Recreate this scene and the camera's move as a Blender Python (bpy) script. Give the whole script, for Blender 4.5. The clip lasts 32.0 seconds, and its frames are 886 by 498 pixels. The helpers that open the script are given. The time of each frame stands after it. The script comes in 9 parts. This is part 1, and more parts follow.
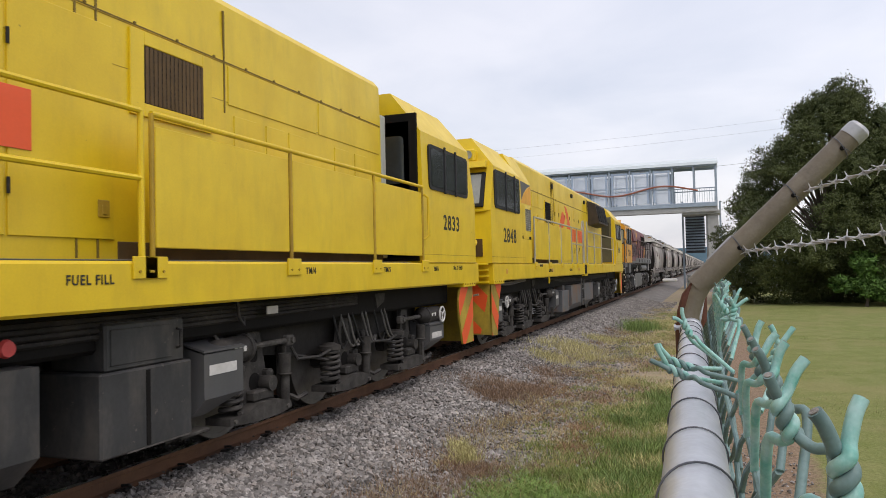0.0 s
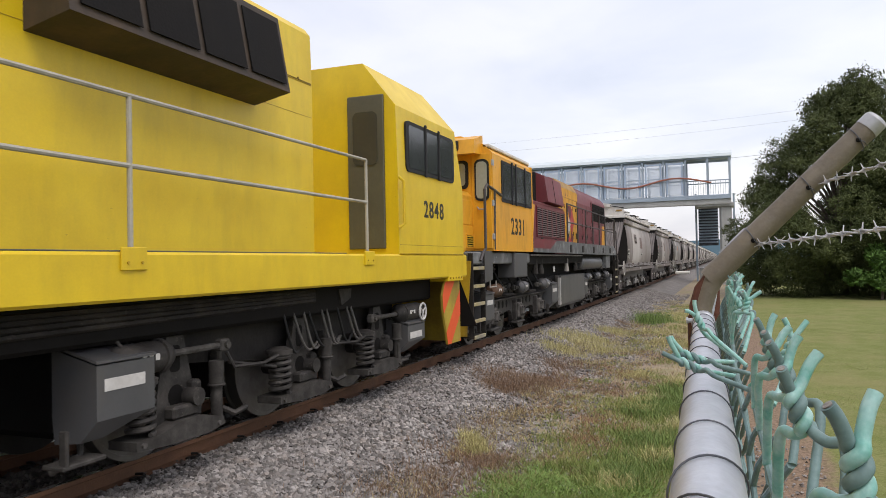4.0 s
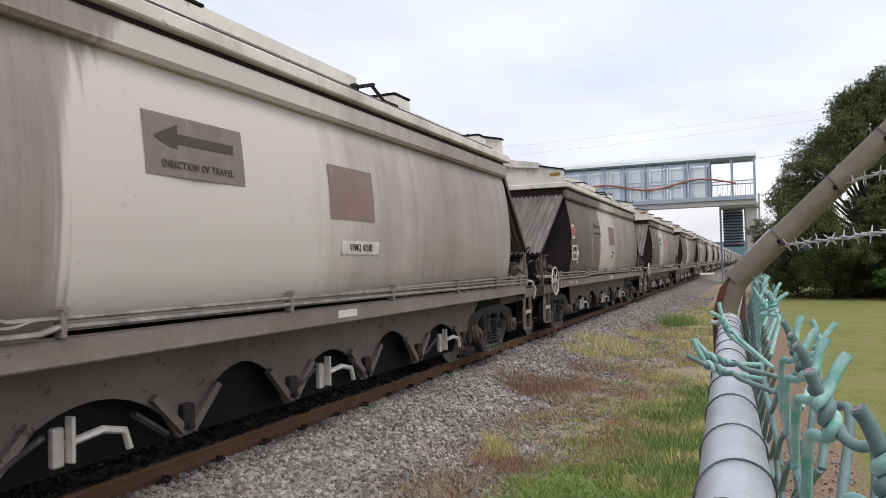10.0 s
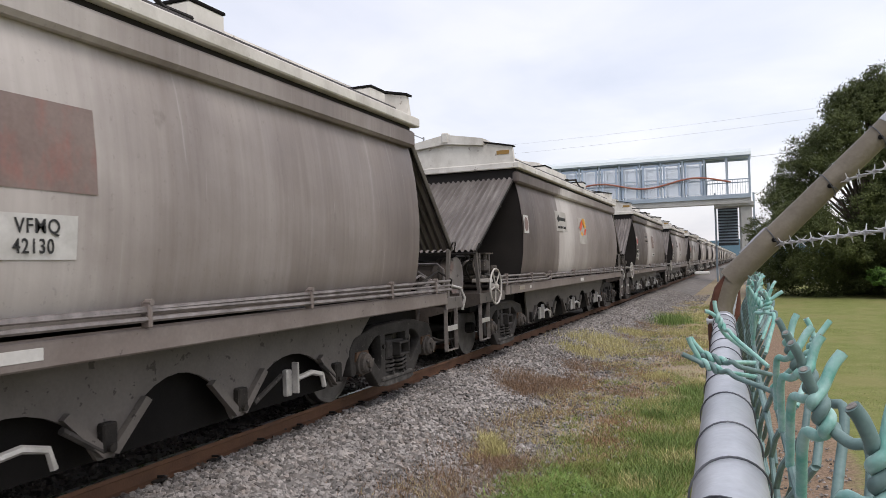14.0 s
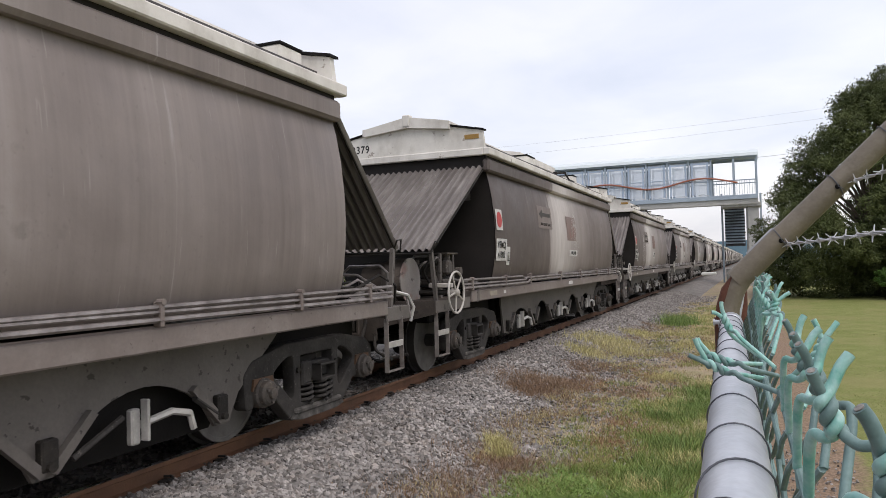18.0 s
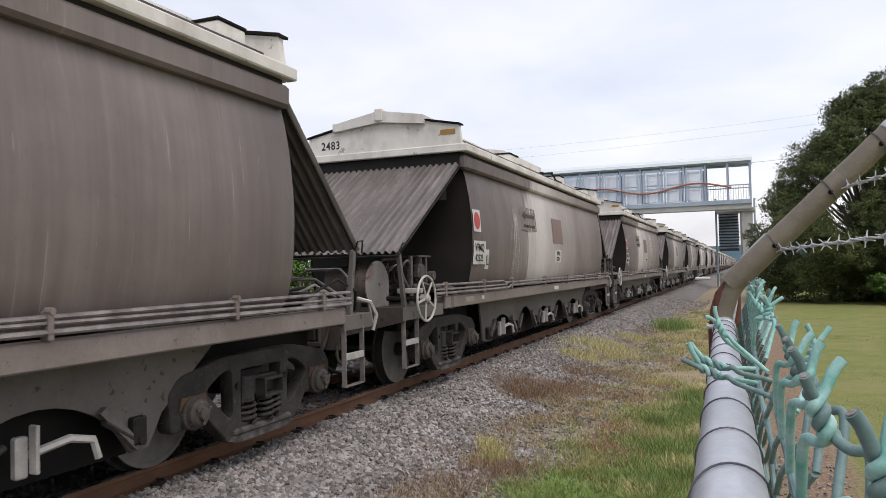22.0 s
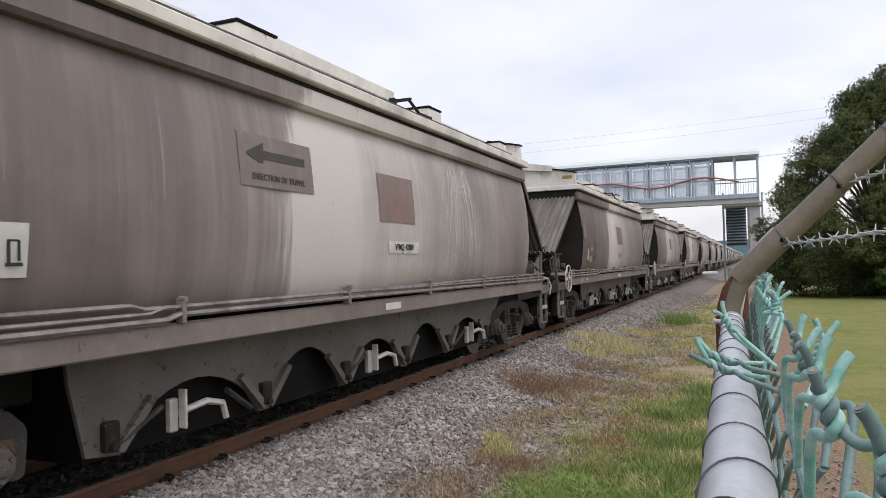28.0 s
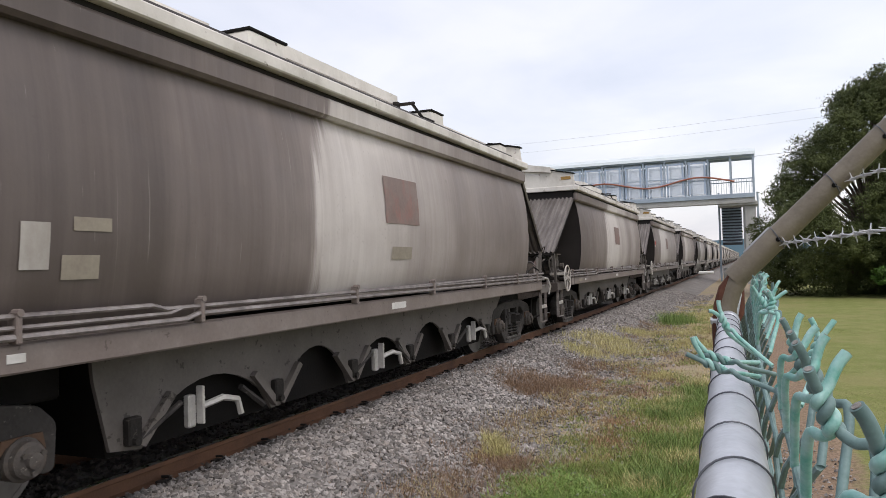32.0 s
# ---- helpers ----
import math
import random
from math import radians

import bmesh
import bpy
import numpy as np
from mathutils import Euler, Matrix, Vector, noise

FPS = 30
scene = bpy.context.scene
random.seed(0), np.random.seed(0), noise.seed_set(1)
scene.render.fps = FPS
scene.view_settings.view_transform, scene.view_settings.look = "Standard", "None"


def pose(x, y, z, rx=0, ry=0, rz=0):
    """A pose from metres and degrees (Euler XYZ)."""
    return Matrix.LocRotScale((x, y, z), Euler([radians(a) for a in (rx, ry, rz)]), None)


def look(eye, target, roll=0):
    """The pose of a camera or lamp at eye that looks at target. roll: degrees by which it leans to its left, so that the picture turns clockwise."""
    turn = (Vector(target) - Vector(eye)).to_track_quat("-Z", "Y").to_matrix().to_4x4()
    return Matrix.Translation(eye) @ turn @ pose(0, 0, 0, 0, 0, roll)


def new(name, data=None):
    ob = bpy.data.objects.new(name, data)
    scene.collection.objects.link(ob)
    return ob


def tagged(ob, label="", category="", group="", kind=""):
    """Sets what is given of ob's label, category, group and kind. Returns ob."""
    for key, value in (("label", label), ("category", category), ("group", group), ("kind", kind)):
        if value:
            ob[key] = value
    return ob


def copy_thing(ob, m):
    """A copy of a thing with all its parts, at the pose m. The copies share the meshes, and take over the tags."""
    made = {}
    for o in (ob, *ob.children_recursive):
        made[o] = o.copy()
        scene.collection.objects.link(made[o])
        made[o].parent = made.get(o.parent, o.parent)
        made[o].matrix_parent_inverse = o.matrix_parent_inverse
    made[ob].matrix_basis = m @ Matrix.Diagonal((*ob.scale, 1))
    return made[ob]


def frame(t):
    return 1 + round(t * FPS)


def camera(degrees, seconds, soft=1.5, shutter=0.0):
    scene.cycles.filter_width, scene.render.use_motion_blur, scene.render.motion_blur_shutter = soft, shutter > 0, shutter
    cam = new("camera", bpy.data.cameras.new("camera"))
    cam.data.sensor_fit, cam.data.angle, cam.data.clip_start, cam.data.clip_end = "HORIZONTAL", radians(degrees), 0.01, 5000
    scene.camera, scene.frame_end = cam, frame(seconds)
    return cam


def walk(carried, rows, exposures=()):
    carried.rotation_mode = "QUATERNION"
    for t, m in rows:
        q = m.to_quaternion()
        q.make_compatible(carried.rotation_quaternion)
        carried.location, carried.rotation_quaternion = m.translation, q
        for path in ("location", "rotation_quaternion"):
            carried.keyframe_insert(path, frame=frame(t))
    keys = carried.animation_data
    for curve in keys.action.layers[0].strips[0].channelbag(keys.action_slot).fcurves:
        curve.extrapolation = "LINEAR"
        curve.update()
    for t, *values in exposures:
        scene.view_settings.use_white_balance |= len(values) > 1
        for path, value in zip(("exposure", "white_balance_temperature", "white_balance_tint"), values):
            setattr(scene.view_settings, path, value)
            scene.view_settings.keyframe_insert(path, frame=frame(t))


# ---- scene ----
# One straight track along y. Ground at z = 0, rail tops at z = 0.45, track centre at x = -4.895.
# ---- camera ----
cam = camera(62.58, 32.0, soft=0.6, shutter=0.06)
EYE = (0.0, 0.0, 1.93)
TURNS = [
    (0, 91.70, 1.32, 20.07), (0.5, 91.40, 0.65, 20.72), (1, 91.25, 0.70, 20.72), (1.5, 91.15, 0.07, 20.20), (2, 91.05, 0.07, 20.25),
    (2.5, 90.99, 0.01, 20.39), (3, 91.03, 0.25, 20.52), (3.5, 91.04, 1.00, 20.79), (5.5, 91.22, 1.10, 21.39), (6, 91.30, 1.18, 21.66),
    (6.5, 91.27, 1.03, 21.68), (7, 91.34, 1.37, 21.86), (7.5, 91.33, 1.49, 22.10), (8, 91.30, 1.54, 22.31), (8.5, 91.28, 1.35, 22.31),
    (9, 91.27, 1.35, 22.37), (9.5, 91.30, 1.49, 22.65), (10, 91.37, 1.50, 22.70), (10.5, 91.41, 1.50, 22.78), (11, 91.43, 1.47, 22.71),
    (11.5, 91.45, 1.43, 22.61), (12, 91.39, 1.52, 22.61), (12.5, 91.32, 1.39, 22.66), (13, 91.39, 1.55, 22.62), (13.5, 91.34, 1.54, 22.52),
    (14, 91.28, 1.58, 22.36), (14.5, 91.24, 1.53, 22.33), (16.5, 91.21, 1.45, 22.64), (17, 91.29, 1.40, 22.62), (17.5, 91.28, 1.58, 22.68),
    (18, 91.34, 1.53, 22.82), (18.5, 91.29, 1.50, 22.81), (19, 91.21, 0.81, 22.64), (19.5, 91.24, 1.11, 22.56), (20, 91.27, 1.20, 22.50),
    (20.5, 91.32, 1.23, 22.51), (21, 91.35, 1.14, 22.47), (21.5, 91.46, 1.15, 22.39), (22, 91.59, 1.25, 22.39), (22.5, 91.52, 1.22, 22.37),
    (23, 91.49, 1.32, 22.43), (23.5, 91.60, 1.27, 22.46), (24, 91.66, 1.26, 22.52), (24.5, 91.65, 1.31, 22.54), (25, 91.61, 1.36, 22.65),
    (25.5, 91.57, 1.54, 22.65), (27.5, 91.38, 1.37, 22.81), (28, 91.26, 1.47, 22.90), (28.5, 91.25, 1.49, 22.93), (29, 91.25, 1.71, 23.11),
    (29.5, 91.21, 1.60, 23.26), (30, 91.23, 1.56, 23.20), (30.5, 91.28, 1.57, 22.98), (31, 91.31, 1.78, 22.78), (31.5, 91.24, 1.75, 22.74),
    (32, 91.29, 1.66, 22.63),
]
walk(cam, [(t, pose(*EYE, a, b, c)) for t, a, b, c in TURNS], [(0.0, 0.0, 6650, 14), (1.6, 0.0, 6650, 14), (3.0, 0.14, 6650, 14), (6.0, 0.13, 6650, 14), (32.0, 0.13, 6650, 14)])

TRACK, RAIL = -4.895, 0.45
# way gone by the train at whole seconds
WAY = [0.00, 5.79, 11.51, 17.07, 22.41, 27.53, 32.43, 37.18, 41.88, 46.56, 51.25, 55.91, 60.49, 64.97, 69.34, 73.62, 77.81,
       81.89, 85.86, 89.75, 93.63, 97.48, 101.30, 105.09, 108.83, 112.55, 116.27, 119.99, 123.67, 127.32, 130.94, 134.53, 138.12]

# ---- light: a bright overcast sky ----
world = bpy.data.worlds.new("overcast_sky")
scene.world = world
world.use_nodes = True
wn, wl = world.node_tree.nodes, world.node_tree.links
wn.clear()
w_out = wn.new("ShaderNodeOutputWorld")
w_sky = wn.new("ShaderNodeTexSky")
w_sky.sky_type, w_sky.sun_disc = "NISHITA", False
w_sky.sun_elevation, w_sky.sun_rotation = radians(58), radians(60)
w_sky.air_density, w_sky.dust_density, w_sky.ozone_density = 1.0, 3.0, 1.0
w_bg1 = wn.new("ShaderNodeBackground")
w_bg1.inputs["Strength"].default_value = 0.05
wl.new(w_sky.outputs[0], w_bg1.inputs["Color"])
# cloud deck: soft grey and white billows, stretched towards the horizon
w_co = wn.new("ShaderNodeTexCoord")
w_sep = wn.new("ShaderNodeSeparateXYZ")
wl.new(w_co.outputs["Generated"], w_sep.inputs[0])
w_z = wn.new("ShaderNodeMath"); w_z.operation = "MAXIMUM"; w_z.inputs[1].default_value = 0.0
wl.new(w_sep.outputs["Z"], w_z.inputs[0])
w_za = wn.new("ShaderNodeMath"); w_za.operation = "ADD"; w_za.inputs[1].default_value = 0.22
wl.new(w_z.outputs[0], w_za.inputs[0])
w_div = wn.new("ShaderNodeVectorMath"); w_div.operation = "DIVIDE"
w_cmb = wn.new("ShaderNodeCombineXYZ")
for k in range(3):
    wl.new(w_za.outputs[0], w_cmb.inputs[k])
wl.new(w_co.outputs["Generated"], w_div.inputs[0])
wl.new(w_cmb.outputs[0], w_div.inputs[1])
w_noise = wn.new("ShaderNodeTexNoise")
w_noise.inputs["Scale"].default_value, w_noise.inputs["Detail"].default_value = 1.5, 7.0
w_noise.inputs["Roughness"].default_value, w_noise.inputs["Distortion"].default_value = 0.5, 0.3
wl.new(w_div.outputs[0], w_noise.inputs["Vector"])
w_ramp = wn.new("ShaderNodeValToRGB")
w_ramp.color_ramp.elements[0].position, w_ramp.color_ramp.elements[0].color = 0.30, (0.70, 0.75, 0.84, 1)
w_ramp.color_ramp.elements[1].position, w_ramp.color_ramp.elements[1].color = 0.62, (0.93, 0.95, 1.0, 1)
wl.new(w_noise.outputs["Fac"], w_ramp.inputs[0])
w_bg2 = wn.new("ShaderNodeBackground")
w_bg2.inputs["Strength"].default_value = 0.775
wl.new(w_ramp.outputs[0], w_bg2.inputs["Color"])
w_add = wn.new("ShaderNodeAddShader")
wl.new(w_bg1.outputs[0], w_add.inputs[0])
wl.new(w_bg2.outputs[0], w_add.inputs[1])
wl.new(w_add.outputs[0], w_out.inputs["Surface"])

sun = new("sun", bpy.data.lights.new("sun", "SUN"))
sun.data.energy, sun.data.angle, sun.data.color = 1.45, radians(25), (1.0, 0.96, 0.9)
sun.matrix_world = look((20, -14, 40), (0, 8, 0))

# ---- mesh tools ----
class Shape:
    """Gathers faces for one mesh."""
    def __init__(self):
        self.v, self.f = [], []

    def add(self, verts, faces):
        n = len(self.v)
        self.v += [tuple(p) for p in verts]
        self.f += [tuple(i + n for i in f) for f in faces]
        return self

    def box(self, x0, x1, y0, y1, z0, z1, c=0.006):
        """A box with worn (chamfered) edges."""
        lo, hi = (min(x0, x1), min(y0, y1), min(z0, z1)), (max(x0, x1), max(y0, y1), max(z0, z1))
        c = min(c, *[(h - l) * 0.3 for l, h in zip(lo, hi)])
        vs, key = [], {}
        for sx in (0, 1):
            for sy in (0, 1):
                for sz in (0, 1):
                    for ax in range(3):
                        s = (sx, sy, sz)
                        p = [(hi if s[k] else lo)[k] + (0 if k == ax else (-c if s[k] else c)) for k in range(3)]
                        key[s, ax] = len(vs)
                        vs.append(p)
        fs = []
        for ax in range(3):
            a, b = [k for k in range(3) if k != ax]
            for s in (0, 1):
                q = []
                for i, j in ((0, 0), (1, 0), (1, 1), (0, 1)):
                    t = [0, 0, 0]; t[ax], t[a], t[b] = s, i, j
                    q.append(key[tuple(t), ax])
                fs.append(q)
            for i in (0, 1):
                for j in (0, 1):
                    t0 = [0, 0, 0]; t0[a], t0[b], t0[ax] = i, j, 0
                    t1 = list(t0); t1[ax] = 1
                    fs.append([key[tuple(t0), a], key[tuple(t1), a], key[tuple(t1), b], key[tuple(t0), b]])
        for sx in (0, 1):
            for sy in (0, 1):
                for sz in (0, 1):
                    fs.append([key[(sx, sy, sz), k] for k in range(3)])
        return self.add(vs, fs)

    def cyl(self, p, q, r, n=12, r2=None):
        p, q = Vector(p), Vector(q)
        d = (q - p).normalized()
        a = d.orthogonal().normalized()
        b = d.cross(a)
        r2 = r if r2 is None else r2
        vs = [p + (a * math.cos(i * math.tau / n) + b * math.sin(i * math.tau / n)) * r for i in range(n)]
        vs += [q + (a * math.cos(i * math.tau / n) + b * math.sin(i * math.tau / n)) * r2 for i in range(n)]
        return self.add(vs, [(i, (i + 1) % n, n + (i + 1) % n, n + i) for i in range(n)] + [tuple(range(n))[::-1], tuple(range(n, 2 * n))])

    def tube(self, pts, r, n=8, closed=False):
        """A round bar along points; r may be a list."""
        pts = [Vector(p) for p in pts]
        m = len(pts)
        rs = r if isinstance(r, (list, tuple)) else [r] * m
        side, vs = None, []
        for i, p in enumerate(pts):
            d = (pts[(i + 1) % m if closed else min(i + 1, m - 1)] - pts[i - 1 if closed else max(i - 1, 0)]).normalized()
            side = d.orthogonal().normalized() if side is None else (side - d * side.dot(d)).normalized()
            up = d.cross(side)
            vs += [p + (side * math.cos(k * math.tau / n) + up * math.sin(k * math.tau / n)) * rs[i] for k in range(n)]
        fs = []
        for i in range(m if closed else m - 1):
            j = (i + 1) % m
            fs += [(i * n + k, i * n + (k + 1) % n, j * n + (k + 1) % n, j * n + k) for k in range(n)]
        if not closed:
            fs += [tuple(range(n))[::-1], tuple(range((m - 1) * n, m * n))]
        return self.add(vs, fs)

    def prism(self, poly, axis, a, b):
        """A flat outline (in the two other axes, in order) drawn out along an axis from a to b."""
        n = len(poly)
        def at(p, w):
            q = list(p); q.insert(axis, w); return q
        return self.add([at(p, a) for p in poly] + [at(p, b) for p in poly],
                        [tuple(range(n))[::-1], tuple(range(n, 2 * n))] + [(i, (i + 1) % n, n + (i + 1) % n, n + i) for i in range(n)])

    def turned(self, prof, axis, n=20, at=(0, 0, 0)):
        """A turned body: prof is a list of (along, radius)."""
        vs = []
        for w, r in prof:
            for k in range(n):
                q = [r * math.cos(k * math.tau / n), r * math.sin(k * math.tau / n)]
                q.insert(axis, w)
                vs.append([q[i] + at[i] for i in range(3)])
        m = len(prof)
        fs = [(i * n + k, i * n + (k + 1) % n, (i + 1) * n + (k + 1) % n, (i + 1) * n + k) for i in range(m - 1) for k in range(n)]
        return self.add(vs, fs + [tuple(range(n))[::-1], tuple(range((m - 1) * n, m * n))])

    def ring(self, c, axis, R, r, n=28, m=8):
        pts = []
        for k in range(n):
            q = [R * math.cos(k * math.tau / n), R * math.sin(k * math.tau / n)]
            q.insert(axis, 0)
            pts.append([q[i] + c[i] for i in range(3)])
        return self.tube(pts, r, m, True)

    def sheet(self, grid):
        """A surface from rows of points."""
        h, w = len(grid), len(grid[0])
        return self.add([p for row in grid for p in row],
                        [(i * w + j, i * w + j + 1, (i + 1) * w + j + 1, (i + 1) * w + j) for i in range(h - 1) for j in range(w - 1)])

    def mesh(self, name, smooth=32, fix=True):
        me = bpy.data.meshes.new(name)
        me.from_pydata(self.v, [], self.f)
        if fix:
            bm = bmesh.new()
            bm.from_mesh(me)
            bmesh.ops.recalc_face_normals(bm, faces=bm.faces)
            bm.to_mesh(me)
            bm.free()
        if smooth:
            me.polygons.foreach_set("use_smooth", [True] * len(me.polygons))
            me.set_sharp_from_angle(angle=radians(smooth))
        me.update()
        return me


def S():
    return Shape()


def part(name, shape, material, parent, label="", kind=""):
    """One mesh object under a thing or under a part."""
    me = shape if isinstance(shape, bpy.types.Mesh) else shape.mesh(name)
    if not me.materials:
        me.materials.append(material)
    ob = new(name, me)
    ob.parent = parent
    return tagged(ob, label, "", "", kind)


def thing(name, label, category, m=None, shape=None, material=None, group="", kind=""):
    data = None
    if shape is not None:
        data = shape if isinstance(shape, bpy.types.Mesh) else shape.mesh(name)
        data.materials.append(material)
    ob = new(name, data)
    if m is not None:
        ob.matrix_basis = m
    return tagged(ob, label, category, group, kind)


def writing(name, text, size, m, material, parent, squeeze=1.0, bold=0.022):
    """Flat letters with a little body; m turns the text's x, y plane to where it stands."""
    cu = bpy.data.curves.new(name, "FONT")
    cu.body, cu.size, cu.extrude, cu.align_x, cu.align_y = text, size, 0.0015, "CENTER", "CENTER"
    cu.offset, cu.space_character = size * bold * 0.8, 1.06 + bold * 5
    tmp = bpy.data.objects.new(name, cu)
    scene.collection.objects.link(tmp)
    me = bpy.data.meshes.new_from_object(tmp.evaluated_get(bpy.context.evaluated_depsgraph_get()))
    bpy.data.objects.remove(tmp)
    me.transform(m @ Matrix.Diagonal((squeeze, 1, 1, 1)))
    me.materials.clear()
    me.materials.append(material)
    ob = new(name, me)
    ob.parent = parent
    return ob


def side_m(x, y, z):
    """Text on a side that faces +x, reading along +y."""
    return Matrix.Translation((x, y, z)) @ Matrix(((0, 0, 1, 0), (1, 0, 0, 0), (0, 1, 0, 0), (0, 0, 0, 1)))


def front_m(x, y, z):
    """Text on an end that faces -y."""
    return Matrix.Translation((x, y, z)) @ Matrix(((1, 0, 0, 0), (0, 0, -1, 0), (0, 1, 0, 0), (0, 0, 0, 1)))


def smooth_path(pts, per=5):
    """Rounded line through points (Catmull-Rom)."""
    P = [Vector(p) for p in pts]
    P = [P[0] * 2 - P[1]] + P + [P[-1] * 2 - P[-2]]
    out = []
    for i in range(1, len(P) - 2):
        a, b, c, d = P[i - 1:i + 3]
        for k in range(per):
            t = k / per
            out.append(0.5 * ((2 * b) + (c - a) * t + (2 * a - 5 * b + 4 * c - d) * t * t + (3 * b - a - 3 * c + d) * t ** 3))
    return out + [P[-2]]

# ---- materials ----
def surface(name, a, b, scale=3.0, rough=0.55, metal=0.0, bump=0.15, grain=60.0, dirt=None, dirt_amount=0.0, dirt_scale=(1, 1, 1), spot=0.0, island=0.0, shine=0.5, even=0.0, chips=None):
    """Two tones in large patches, a fine grain, stains of a third tone that may run in streaks, and fine relief."""
    m = bpy.data.materials.new(name)
    m.use_nodes = True
    nd, ln = m.node_tree.nodes, m.node_tree.links
    bs = nd["Principled BSDF"]
    co = nd.new("ShaderNodeTexCoord")
    n1 = nd.new("ShaderNodeTexNoise")
    n1.inputs["Scale"].default_value, n1.inputs["Detail"].default_value, n1.inputs["Roughness"].default_value = scale, 6, 0.6
    ln.new(co.outputs["Object"], n1.inputs["Vector"])
    r1 = nd.new("ShaderNodeMapRange")
    r1.inputs["From Min"].default_value, r1.inputs["From Max"].default_value = 0.32, 0.68
    ln.new(n1.outputs["Fac"], r1.inputs["Value"])
    mx = nd.new("ShaderNodeMix"); mx.data_type = "RGBA"
    mx.inputs[6].default_value, mx.inputs[7].default_value = (*a, 1), (*b, 1)
    ln.new(r1.outputs["Result"], mx.inputs[0])
    col = mx.outputs[2]
    n2 = nd.new("ShaderNodeTexNoise")
    n2.inputs["Scale"].default_value, n2.inputs["Detail"].default_value = grain, 4
    ln.new(co.outputs["Object"], n2.inputs["Vector"])
    if dirt is not None:
        mp = nd.new("ShaderNodeMapping")
        mp.inputs["Scale"].default_value = dirt_scale
        ln.new(co.outputs["Object"], mp.inputs["Vector"])
        n3 = nd.new("ShaderNodeTexNoise")
        n3.inputs["Scale"].default_value, n3.inputs["Detail"].default_value, n3.inputs["Roughness"].default_value = 2.5, 8, 0.65
        ln.new(mp.outputs[0], n3.inputs["Vector"])
        r3 = nd.new("ShaderNodeMapRange")
        r3.inputs["From Min"].default_value, r3.inputs["From Max"].default_value = 0.48, 0.78
        r3.inputs["To Max"].default_value = dirt_amount
        ln.new(n3.outputs["Fac"], r3.inputs["Value"])
        m3 = nd.new("ShaderNodeMix"); m3.data_type = "RGBA"
        ln.new(r3.outputs["Result"], m3.inputs[0])
        ln.new(col, m3.inputs[6])
        m3.inputs[7].default_value = (*dirt, 1)
        col = m3.outputs[2]
    if chips is not None:
        # flaked and pitted spots: (scale, threshold, amount, tone)
        nc = nd.new("ShaderNodeTexNoise")
        nc.inputs["Scale"].default_value, nc.inputs["Detail"].default_value, nc.inputs["Roughness"].default_value = chips[0], 3, 0.7
        ln.new(co.outputs["Object"], nc.inputs["Vector"])
        rc = nd.new("ShaderNodeMapRange")
        rc.inputs["From Min"].default_value, rc.inputs["From Max"].default_value = chips[1], chips[1] + 0.03
        rc.inputs["To Max"].default_value = chips[2]
        ln.new(nc.outputs["Fac"], rc.inputs["Value"])
        mc = nd.new("ShaderNodeMix"); mc.data_type = "RGBA"
        ln.new(rc.outputs["Result"], mc.inputs[0])
        ln.new(col, mc.inputs[6])
        mc.inputs[7].default_value = (*chips[3], 1)
        col = mc.outputs[2]
    hv = nd.new("ShaderNodeHueSaturation")
    ln.new(col, hv.inputs["Color"])
    vr = nd.new("ShaderNodeMapRange")
    vr.inputs["To Min"].default_value, vr.inputs["To Max"].default_value = 0.84 - spot + even, 1.16 + spot - even
    ln.new(n2.outputs["Fac"], vr.inputs["Value"])
    val = vr.outputs["Result"]
    if island:
        ge = nd.new("ShaderNodeNewGeometry")
        ir = nd.new("ShaderNodeMapRange")
        ir.inputs["To Min"].default_value, ir.inputs["To Max"].default_value = 1 - island, 1 + island
        ln.new(ge.outputs["Random Per Island"], ir.inputs["Value"])
        mm = nd.new("ShaderNodeMath"); mm.operation = "MULTIPLY"
        ln.new(val, mm.inputs[0]); ln.new(ir.outputs["Result"], mm.inputs[1])
        val = mm.outputs[0]
    ln.new(val, hv.inputs["Value"])
    ln.new(hv.outputs["Color"], bs.inputs["Base Color"])
    rr = nd.new("ShaderNodeMapRange")
    rr.inputs["To Min"].default_value, rr.inputs["To Max"].default_value = max(0.04, rough - 0.13), min(1, rough + 0.13)
    ln.new(n1.outputs["Fac"], rr.inputs["Value"])
    ln.new(rr.outputs["Result"], bs.inputs["Roughness"])
    bs.inputs["Metallic"].default_value = metal
    bs.inputs["Specular IOR Level"].default_value = shine
    if bump:
        bp = nd.new("ShaderNodeBump")
        bp.inputs["Strength"].default_value, bp.inputs["Distance"].default_value = bump, 0.01
        ln.new(n2.outputs["Fac"], bp.inputs["Height"])
        ln.new(bp.outputs["Normal"], bs.inputs["Normal"])
    return m


def plain(name, col, rough=0.5, metal=0.0):
    return surface(name, col, tuple(c * 0.86 for c in col), 4.0, rough, metal, 0.08, 90)


